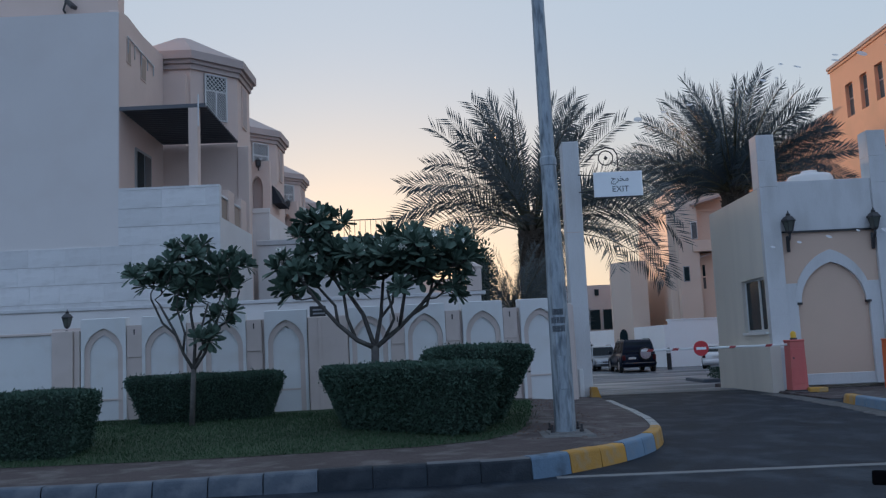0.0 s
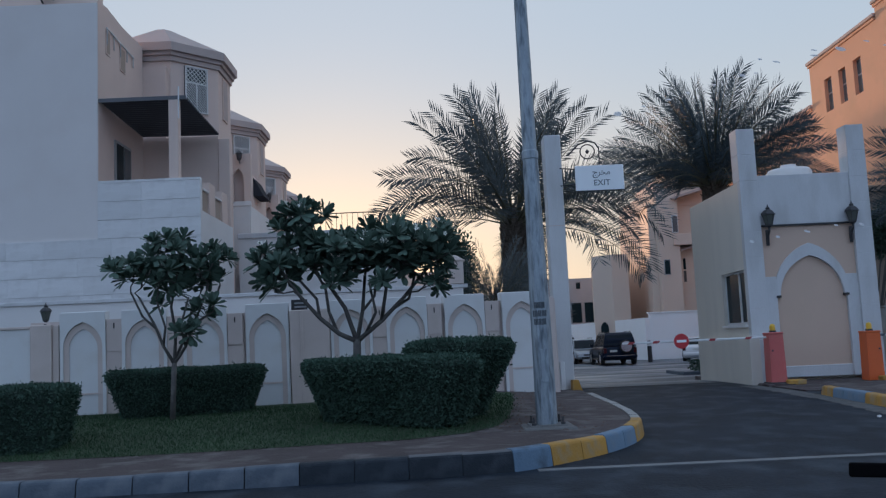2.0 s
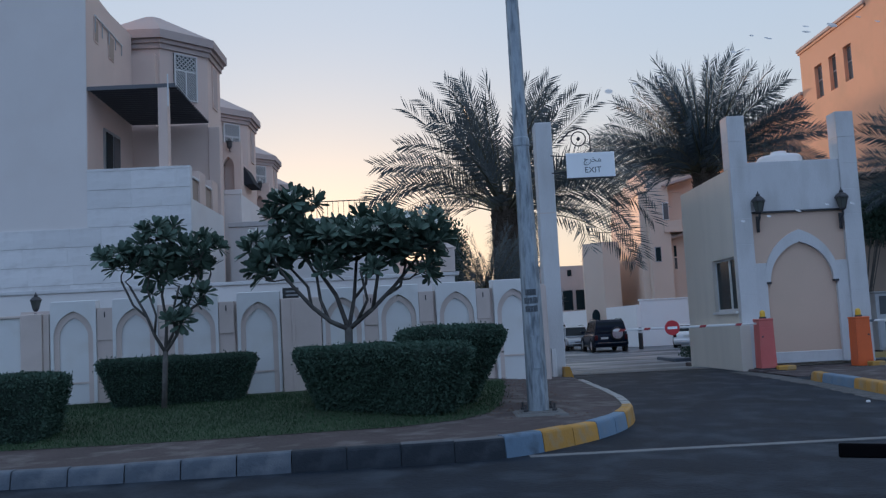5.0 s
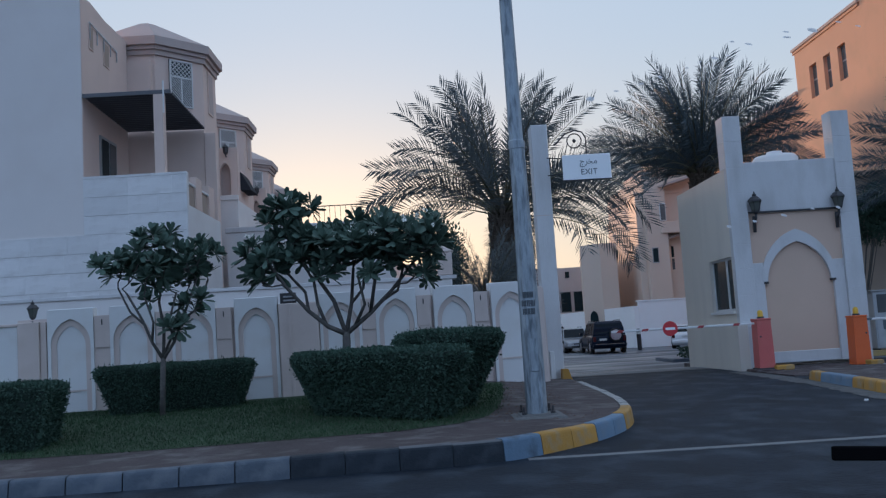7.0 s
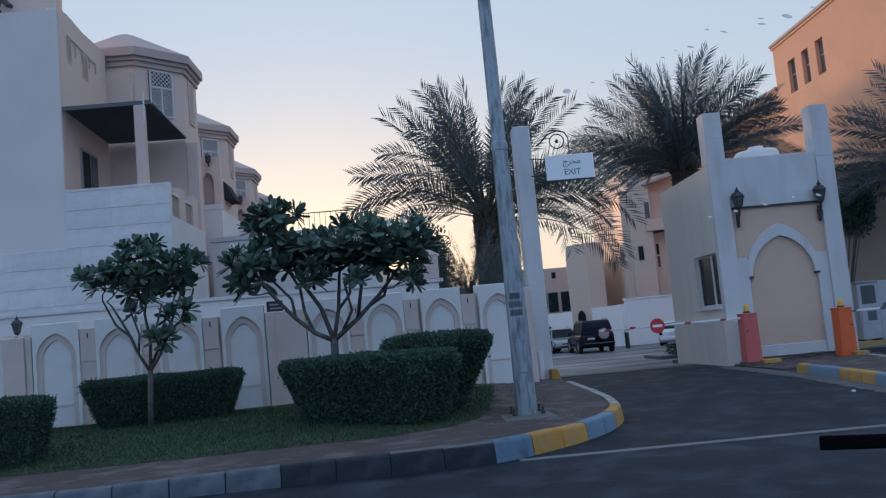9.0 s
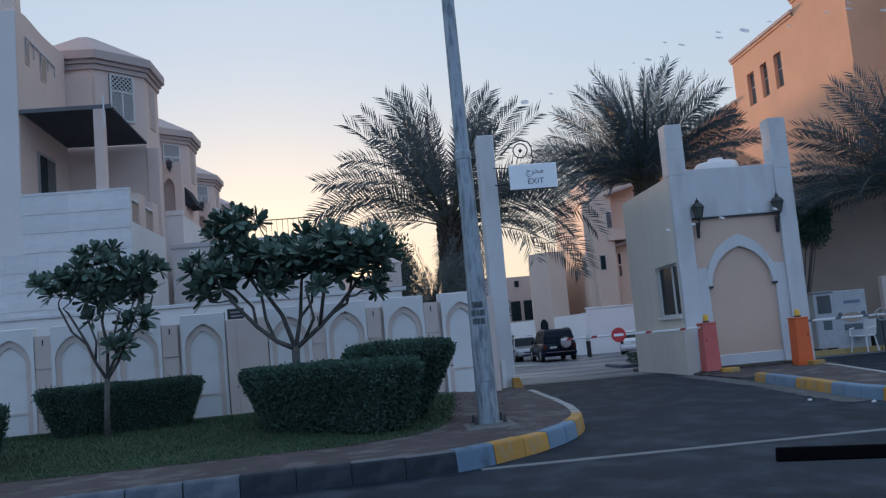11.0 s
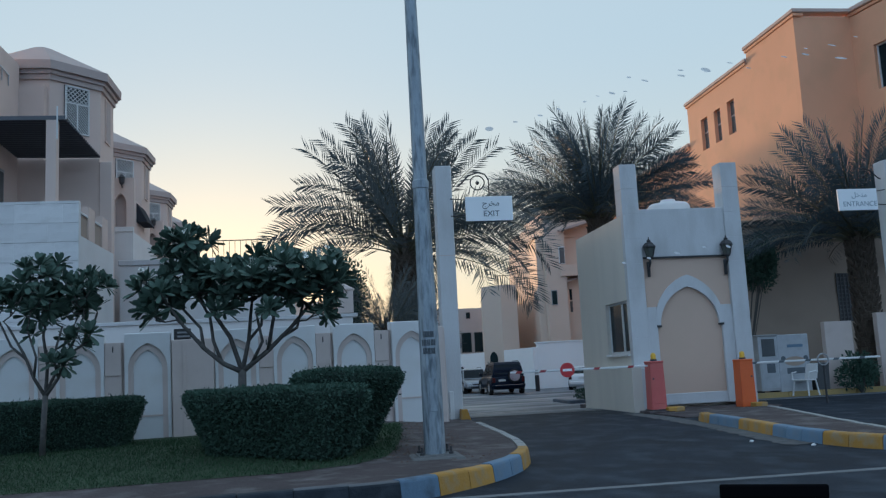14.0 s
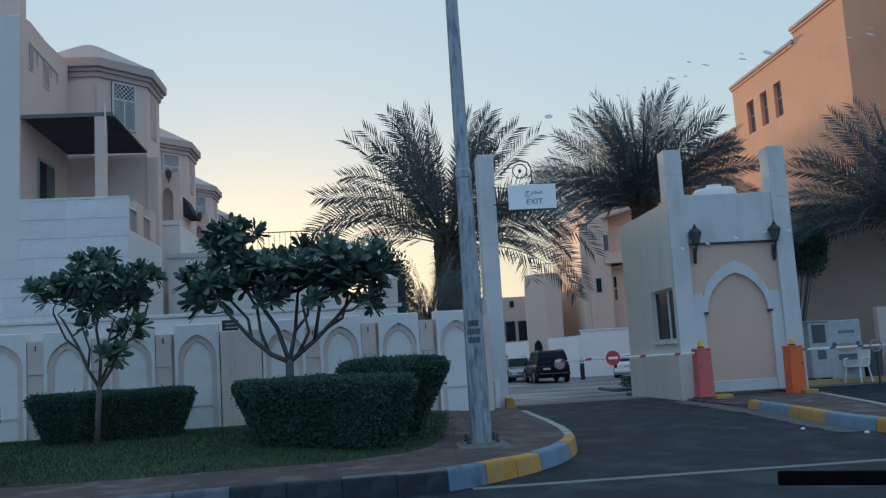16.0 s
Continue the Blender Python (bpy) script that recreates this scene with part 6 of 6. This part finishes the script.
z1 = bed_z(-4.35, 14.3)
plumeria((-4.35, 14.3, z1), [
    ([(-4.35, 14.3, z1 - 0.05), (-4.33, 14.3, 0.7), (-4.31, 14.3, 1.12)], 0.046, 0.04),
    ([(-4.31, 14.3, 1.10), (-4.46, 14.25, 1.38), (-4.58, 14.2, 1.72), (-4.80, 14.15, 2.15)], 0.029, 0.017),
    ([(-4.31, 14.3, 1.10), (-4.30, 14.35, 1.55), (-4.38, 14.4, 2.0), (-4.30, 14.4, 2.45)], 0.029, 0.017),
    ([(-4.31, 14.3, 1.10), (-4.12, 14.25, 1.36), (-3.95, 14.2, 1.75), (-3.75, 14.2, 2.25)], 0.028, 0.017),
    ([(-4.31, 14.3, 1.15), (-4.2, 14.5, 1.5), (-4.10, 14.6, 2.0)], 0.025, 0.017),
    ([(-4.46, 14.25, 1.38), (-4.40, 14.15, 1.68), (-4.52, 14.1, 2.1)], 0.021, 0.015),
    ([(-4.56, 14.2, 1.66), (-4.80, 14.3, 1.86), (-4.98, 14.3, 2.25)], 0.02, 0.015),
    ([(-4.12, 14.25, 1.36), (-4.16, 14.15, 1.68), (-4.02, 14.1, 2.12)], 0.021, 0.015),
    ([(-3.97, 14.2, 1.70), (-3.72, 14.3, 1.88), (-3.58, 14.3, 2.3)], 0.02, 0.015)],
    [((-4.33, 14.35, 2.85), (0.36, 0.40, 0.30), 15), ((-4.90, 14.2, 2.52), (0.33, 0.40, 0.24), 12), ((-3.68, 14.2, 2.60), (0.32, 0.35, 0.25), 12),
     ((-4.25, 14.4, 2.42), (0.55, 0.55, 0.22), 16), ((-3.80, 14.25, 1.98), (0.22, 0.25, 0.16), 4), ((-4.05, 14.2, 1.58), (0.16, 0.16, 0.12), 3), ((-4.45, 14.2, 1.95), (0.12, 0.12, 0.10), 1)],
    "young plumeria tree with grey forked limbs and dark leaves", 21, 0, 0.88)
z2 = bed_z(-1.45, 14.1)
plumeria((-1.45, 14.1, z2), [
    ([(-1.45, 14.1, z2 - 0.05), (-1.45, 14.1, 0.9), (-1.44, 14.1, 1.35)], 0.07, 0.06),
    ([(-1.44, 14.1, 1.32), (-1.70, 14.0, 1.45), (-1.98, 13.95, 1.70), (-2.25, 13.9, 2.02), (-2.48, 13.85, 2.35)], 0.04, 0.022),
    ([(-1.44, 14.1, 1.32), (-1.62, 14.2, 1.85), (-1.95, 14.3, 2.35), (-2.08, 14.3, 2.95)], 0.038, 0.022),
    ([(-1.44, 14.1, 1.32), (-1.35, 14.25, 1.8), (-1.3, 14.3, 2.35)], 0.036, 0.022),
    ([(-1.44, 14.1, 1.32), (-1.05, 14.05, 1.62), (-0.7, 14.0, 1.95), (-0.35, 13.95, 2.35)], 0.04, 0.022),
    ([(-1.05, 14.05, 1.62), (-0.95, 13.9, 2.1), (-0.85, 13.8, 2.5)], 0.03, 0.02),
    ([(-1.72, 14.0, 1.46), (-1.86, 14.12, 1.80), (-1.90, 14.1, 2.15), (-2.05, 14.05, 2.45)], 0.028, 0.019),
    ([(-1.98, 13.95, 1.70), (-2.04, 14.1, 2.0), (-2.30, 14.15, 2.30), (-2.36, 14.15, 2.6)], 0.025, 0.018),
    ([(-1.36, 14.24, 1.78), (-1.16, 14.3, 2.02), (-1.12, 14.3, 2.40)], 0.026, 0.018),
    ([(-0.86, 14.02, 1.80), (-0.62, 14.2, 1.95), (-0.52, 14.25, 2.3), (-0.60, 14.2, 2.6)], 0.026, 0.018),
    ([(-1.30, 14.1, 1.44), (-1.12, 13.9, 1.75), (-1.2, 13.8, 2.2)], 0.028, 0.018)],
    [((-2.22, 14.2, 3.24), (0.34, 0.38, 0.20), 14), ((-2.42, 14.0, 2.92), (0.24, 0.3, 0.2), 6), ((-2.64, 13.9, 2.54), (0.26, 0.35, 0.22), 10), ((-2.10, 14.1, 2.66), (0.34, 0.45, 0.28), 13),
     ((-1.62, 14.1, 2.66), (0.44, 0.6, 0.32), 24), ((-1.10, 14.1, 2.70), (0.46, 0.7, 0.36), 28), ((-0.60, 14.0, 2.68), (0.42, 0.6, 0.40), 26), ((-0.14, 13.95, 2.68), (0.26, 0.4, 0.40), 15), ((-0.20, 13.95, 2.12), (0.18, 0.2, 0.16), 4), ((-2.62, 13.9, 2.28), (0.2, 0.25, 0.12), 4), ((-1.66, 14.0, 2.24), (0.2, 0.3, 0.1), 3), ((-0.95, 13.8, 2.2), (0.2, 0.3, 0.1), 3)],
    "wide plumeria tree with forked limbs and white blossoms", 33, 2, 0.98)


# date palms
def frond_mesh(seed, length, pairs, droop, material, leaf=0.5, wide=0.02, twist=0.8):
    """A feather leaf along +x that arches over: a rib and two ranks of stiff pointed leaflets, set in a shallow V; the blade turns over towards its tip."""
    rng = random.Random(seed)
    pts = []
    a, p = 0.0, Vector((0, 0, 0))
    n = 22
    for i in range(n + 1):
        pts.append(p.copy())
        p = p + Vector((math.cos(a), 0, math.sin(a))) * (length / n)
        a -= droop / n * (0.35 + 1.3 * i / n)
    verts, faces = [], []
    for i in range(n):
        r0, r1 = 0.034 * (1 - i / n) + 0.005, 0.034 * (1 - (i + 1) / n) + 0.005
        k = len(verts)
        for q, r in ((pts[i], r0), (pts[i + 1], r1)):
            verts += [q + Vector((0, r, 0)), q + Vector((0, 0, r)), q + Vector((0, -r, 0))]
        faces += [(k, k + 1, k + 4, k + 3), (k + 1, k + 2, k + 5, k + 4)]
    rib = len(faces)
    for i in range(pairs):
        for s in (-1, 1):
            u = min(0.995, 0.20 + 0.79 * (i + rng.uniform(-0.12, 0.12) + 0.25 * s) / (pairs - 1))
            f = u * n
            j = min(int(f), n - 1)
            q = pts[j].lerp(pts[j + 1], f - j)
            d = (pts[j + 1] - pts[j]).normalized()
            up = Vector((-d.z, 0, d.x))
            turn = twist * (0.35 + 0.65 * u)
            side = Vector((0, 1, 0)) * math.cos(turn) + up * math.sin(turn)
            up = up * math.cos(turn) - Vector((0, 1, 0)) * math.sin(turn)
            ll = leaf * (0.40 + 0.60 * math.sin(math.pi * (0.14 + 0.66 * u))) * rng.uniform(0.92, 1.06)
            sp = 1.08 - 0.45 * u * u + rng.uniform(-0.07, 0.07)
            w = (d * math.cos(sp) + side * (s * math.sin(sp)) + up * rng.choice((0.14, 0.26, 0.48)) * rng.uniform(0.9, 1.1)).normalized()
            wid = wide * rng.uniform(0.8, 1.2)
            across = w.cross(up + side * (0.4 * s) + Vector((rng.uniform(-0.3, 0.3), 0, 0))).normalized()
            mid = q + w * ll * 0.4
            tip = q + w * ll + Vector((0, 0, -0.05 * ll))
            k = len(verts)
            verts += [q, mid - across * wid, mid + across * wid, tip]
            faces += [(k, k + 1, k + 3, k + 2)]
    me = raw_mesh("frond", verts, faces, FROND_RIB)
    me.materials.append(material)
    idx = np.ones(len(faces), dtype=np.int32)
    idx[:rib] = 0
    me.polygons.foreach_set("material_index", idx)
    return me


DROOPS = (0.45, 0.9, 1.4, 1.9)
FROND_LIGHT = [frond_mesh(40 + k, 3.8 + 0.1 * (k % 3), 38, v, LEAF_PALM, 0.60, 0.020, 1.3) for k, v in enumerate(DROOPS)]
FROND_LIGHT.append(frond_mesh(44, 4.5, 42, 1.75, LEAF_PALM, 0.58, 0.018, 1.3))
FROND_DARK = [frond_mesh(60 + k, 3.9 + 0.1 * (k % 3), 42, v * 0.85, LEAF_PALM_DARK, 0.60, 0.018, 1.2) for k, v in enumerate(DROOPS)]


def palm(base, top, fronds, meshes, scale, label, seed, low=-0.35, trunk_r=0.3, grown=()):
    """grown: leaves whose turn and rise in degrees and droop are known; the others stand round the head in a spiral."""
    rng = random.Random(seed)
    t = thing("date_palm", pose(*base), label, "palm tree", "date palms")
    h = top - base[2]
    prof, z = [], 0.0
    while z < h - 0.1:
        k = z / h
        r = trunk_r * (1.0 - 0.12 * k) * (1.25 if z < 0.3 else 1.0) * (1.0 + 0.25 * smooth_step(0.8, 1.0, k))
        prof += [(r * 1.03, z), (r * 0.95, z + 0.06)]
        z += 0.075
    prof += [(trunk_r * 0.9, h), (trunk_r * 0.55, h + 0.25), (0.05, h + 0.45)]
    part("trunk", turned(prof, 14), PALM_BARK, t, "ringed fibrous trunk")
    # old leaf bases round the trunk, closest round its head
    bm = bmesh.new()
    for k in range(220):
        a = 2.4 * k
        zz = h - 0.1 - 0.011 * k - 0.00003 * k * k
        if zz < 0.2:
            break
        o = Vector((math.cos(a), math.sin(a), 0))
        out = rng.uniform(1.08, 1.22) + 0.12 * max(0.0, 1 - k / 50)
        tube([o * trunk_r * 0.90 + Vector((0, 0, zz)), o * (trunk_r * 1.06) + Vector((0, 0, zz + 0.08)), o * (trunk_r * out) + Vector((0, 0, zz + rng.uniform(0.14, 0.24)))], [0.06, 0.045, 0.015], 5, bm)
    part("fibre_collar", bm, PALM_BARK, t, "stubs of old leaf bases")

    def leaf_at(a, el, j, u):
        m = Matrix.Translation((0.14 * math.cos(a), 0.14 * math.sin(a), h + 0.12 - 0.3 * u)) @ Matrix.Rotation(a, 4, "Z") @ Matrix.Rotation(-el, 4, "Y") @ Matrix.Rotation(rng.uniform(-0.3, 0.3), 4, "X") @ Matrix.Diagonal((1, rng.choice((-1, 1)), 1, 1)) @ Matrix.Scale(scale * rng.uniform(0.9, 1.06), 4)
        part_data("frond", meshes[j], t, m)

    for turn, rise, j in grown:
        leaf_at(radians(turn), radians(rise), j, 1 - rise / 90)
    for k in range(fronds):
        u = (k + 0.5) / fronds
        el = math.asin(min(0.999, 1 - u * (1 - math.sin(low)))) + rng.uniform(-0.1, 0.1)
        a = 2.39996 * k + rng.uniform(-0.25, 0.25)
        if grown:          # between the known leaves, to the front and the back
            a = (math.pi / 2 if k % 2 else -math.pi / 2) + rng.uniform(-0.95, 0.95)
        leaf_at(a, el, min(3, max(0, int(u * 2.3 + rng.uniform(-0.5, 0.6)))), u)
    return t


LEFT_LEAVES = [(180, 58, 0), (186, 66, 0), (165, 66, 2), (190, 55, 3), (183, 50, 2), (176, 54, 1), (170, 38, 2), (200, 30, 2), (185, 40, 1), (178, 44, 3), (166, 30, 3)]
TOP_LEAVES = [(185, 78, 0), (200, 84, 0), (15, 80, 0), (-10, 73, 0), (5, 66, 0), (-20, 78, 0), (172, 77, 0), (210, 76, 0), (-40, 70, 0), (150, 78, 0), (30, 74, 0), (250, 80, 0)]
RIGHT_LEAVES = [(-5, 57, 0), (10, 48, 1), (-8, 44, 4), (5, 38, 2), (-12, 32, 4), (-4, 14, 4), (14, 24, 2), (-20, 38, 3), (10, 4, 2), (-10, 10, 4), (-26, 26, 4)]
palm((1.98, 24.0, -0.1), 4.4, 34, FROND_LIGHT, 0.96, "large date palm with arching feather leaves against the sky", 71, low=0.15, trunk_r=0.33, grown=LEFT_LEAVES + TOP_LEAVES + RIGHT_LEAVES)
palm((9.42, 30.0, -0.35), 6.2, 124, FROND_DARK, 0.97, "dense dark date palm behind the gatehouse", 72, low=0.27, trunk_r=0.38)
palm((15.85, 25.0, -0.1), 4.55, 105, FROND_DARK, 0.95, "dark date palm beside the entrance", 73, low=0.2, trunk_r=0.36)
palm((1.25, 21.6, -0.1), 2.05, 54, FROND_LIGHT, 0.44, "small young date palm behind the garden wall", 74, low=0.0, trunk_r=0.16)


def shrub(m, size, count, label, seed, material, lift=0.0, name="shrub", lean=0.0):
    """A loose shrub: thin stems under a cloud of small leaves with gaps."""
    rng = np.random.RandomState(seed)
    t = thing(name, m, label, name, "shrubs")
    bm = bmesh.new()
    lobes = []
    for k in range(9):
        a = 2.4 * k
        c = np.array([lean + math.cos(a) * size[0] * 0.55 * rng.rand(), math.sin(a) * size[1] * 0.55 * rng.rand(), lift + size[2] * rng.uniform(0.45, 0.85)])
        lobes.append(c)
        tube([(0, 0, -0.05), tuple(c * 0.5 + np.array([0, 0, 0.05])), tuple(c)], [0.025, 0.018, 0.008], 5, bm)
    part("stem", bm, BARK, t, "several thin stems from one root")
    n = count
    pick = rng.randint(0, len(lobes), n)
    d = rng.normal(0, 1, (n, 3))
    d /= np.linalg.norm(d, axis=1, keepdims=True)
    at = np.array(lobes)[pick] + d * np.array(size) * 0.42 * rng.uniform(0.5, 1.0, (n, 1))
    at[:, 2] = np.maximum(at[:, 2], 0.03)
    way = d + rng.normal(0, 0.5, (n, 3))
    way /= np.linalg.norm(way, axis=1, keepdims=True)
    side = np.cross(way, rng.normal(0, 1, (n, 3)))
    side /= np.linalg.norm(side, axis=1, keepdims=True)
    s = rng.uniform(0.04, 0.08, (n, 1))
    verts = np.stack([at, at + way * s * 0.7 - side * s * 0.4, at + way * s * 1.5, at + way * s * 0.7 + side * s * 0.4], 1).reshape(-1, 3)
    tagged(part_data("leaves", raw_mesh("leaves", verts.tolist(), np.arange(4 * n).reshape(-1, 4).tolist(), material), t), kind="stuff")
    return t


shrub(pose(14.4, 23.4, 0.0), (0.8, 0.6, 0.9), 2600, "low dark shrub at the foot of a palm", 81, LEAF_HEDGE)
shrub(pose(16.4, 23.3, 0.0), (0.9, 0.6, 1.0), 2600, "low dark shrub at the foot of a palm", 82, LEAF_HEDGE)
shrub(pose(12.55, 26.6, -0.25), (1.0, 0.8, 1.7), 7000, "small tree with a dark crown beside the building", 83, LEAF_HEDGE, 3.2, "tree", 0.9)
shrub(pose(0.45, 22.3, -0.1), (0.62, 0.6, 3.4), 8000, "tall dark bush behind the garden wall", 84, LEAF_HEDGE)
shrub(pose(10.8, 37.3, -0.47), (1.1, 0.7, 0.55), 1500, "low dark planting in a kerbed corner", 85, LEAF_HEDGE)


def litter(x, y, seed):
    """A crumpled scrap of paper on the road."""
    rng = random.Random(seed)
    t = thing("paper_scrap", pose(x, y, 0), "small crumpled white paper scrap on the road", "litter", "paper scraps")
    bm = bmesh.new()
    bmesh.ops.create_icosphere(bm, subdivisions=2, radius=0.03)
    for v in bm.verts:
        v.co = Vector((v.co.x * rng.uniform(0.6, 1.4), v.co.y * rng.uniform(0.6, 1.3), max(0.0, v.co.z + 0.015) * rng.uniform(0.4, 0.9)))
    part("scrap", bm, FRAME_WHITE, t)


litter(5.6, 12.27, 1)
litter(5.99, 11.36, 2)

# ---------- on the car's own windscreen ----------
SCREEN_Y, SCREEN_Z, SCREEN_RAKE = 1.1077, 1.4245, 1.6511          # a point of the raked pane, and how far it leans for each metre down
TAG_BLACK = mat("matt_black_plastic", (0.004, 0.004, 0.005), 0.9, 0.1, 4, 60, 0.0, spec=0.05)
DIRT = mat("dried_water_dirt", (0.55, 0.56, 0.58), 0.6, 0.2, 40, 400, 0.0)
DIRT.node_tree.nodes["Principled BSDF"].inputs["Alpha"].default_value = 0.6
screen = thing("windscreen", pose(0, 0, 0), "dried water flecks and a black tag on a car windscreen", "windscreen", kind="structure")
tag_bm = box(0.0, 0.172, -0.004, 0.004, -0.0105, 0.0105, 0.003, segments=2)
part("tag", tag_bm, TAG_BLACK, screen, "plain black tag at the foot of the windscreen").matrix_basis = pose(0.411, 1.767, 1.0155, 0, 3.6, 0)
fleck = link_mesh("fleck", turned([(0.35, -0.10), (0.85, -0.07), (1.0, 0.0), (0.8, 0.07), (0.3, 0.10)], 9), DIRT)
# x, z and half width in millimetres
FLECKS = [(0.0446, 1.4147, 2), (0.0537, 1.4176, 1.2), (0.0643, 1.419, 2.4), (0.0743, 1.4199, 1.6), (0.0738, 1.427, 2.2), (0.0872, 1.4253, 2.4), (0.1148, 1.4277, 3), (0.1127, 1.4304, 2), (0.1326, 1.4305, 4.7), (0.1498, 1.4339, 2.3), (0.1662, 1.4314, 1.8), (0.1911, 1.4368, 1.9), (0.2072, 1.438, 3.5), (0.2051, 1.4409, 1.7), (0.225, 1.4424, 2.3), (0.2377, 1.4361, 3.9), (0.2401, 1.4465, 1.9), (-0.0269, 1.4007, 3.8), (-0.0072, 1.4043, 1.9), (0.0117, 1.4076, 1.9), (0.0254, 1.4108, 2.1), (0.1272, 1.3086, 2.6), (0.1507, 1.3116, 2.1), (0.1767, 1.3151, 2.1), (0.2018, 1.319, 2.3), (0.2261, 1.3189, 2.5)]
for i, (x, z, r) in enumerate(FLECKS):
    r *= 0.001
    tilt = pose(x, SCREEN_Y + (SCREEN_Z - z) * SCREEN_RAKE, z, 90 - math.degrees(math.atan(SCREEN_RAKE)), 0, 0)
    part_data("fleck", fleck, screen, tilt @ pose(0, 0, 0, 0, 0, 31 * i % 40 - 20) @ Matrix.Diagonal((r * (0.75 + 0.12 * (i % 4)), r * (1.15 + 0.3 * (i % 3)), r * 0.3, 1)))
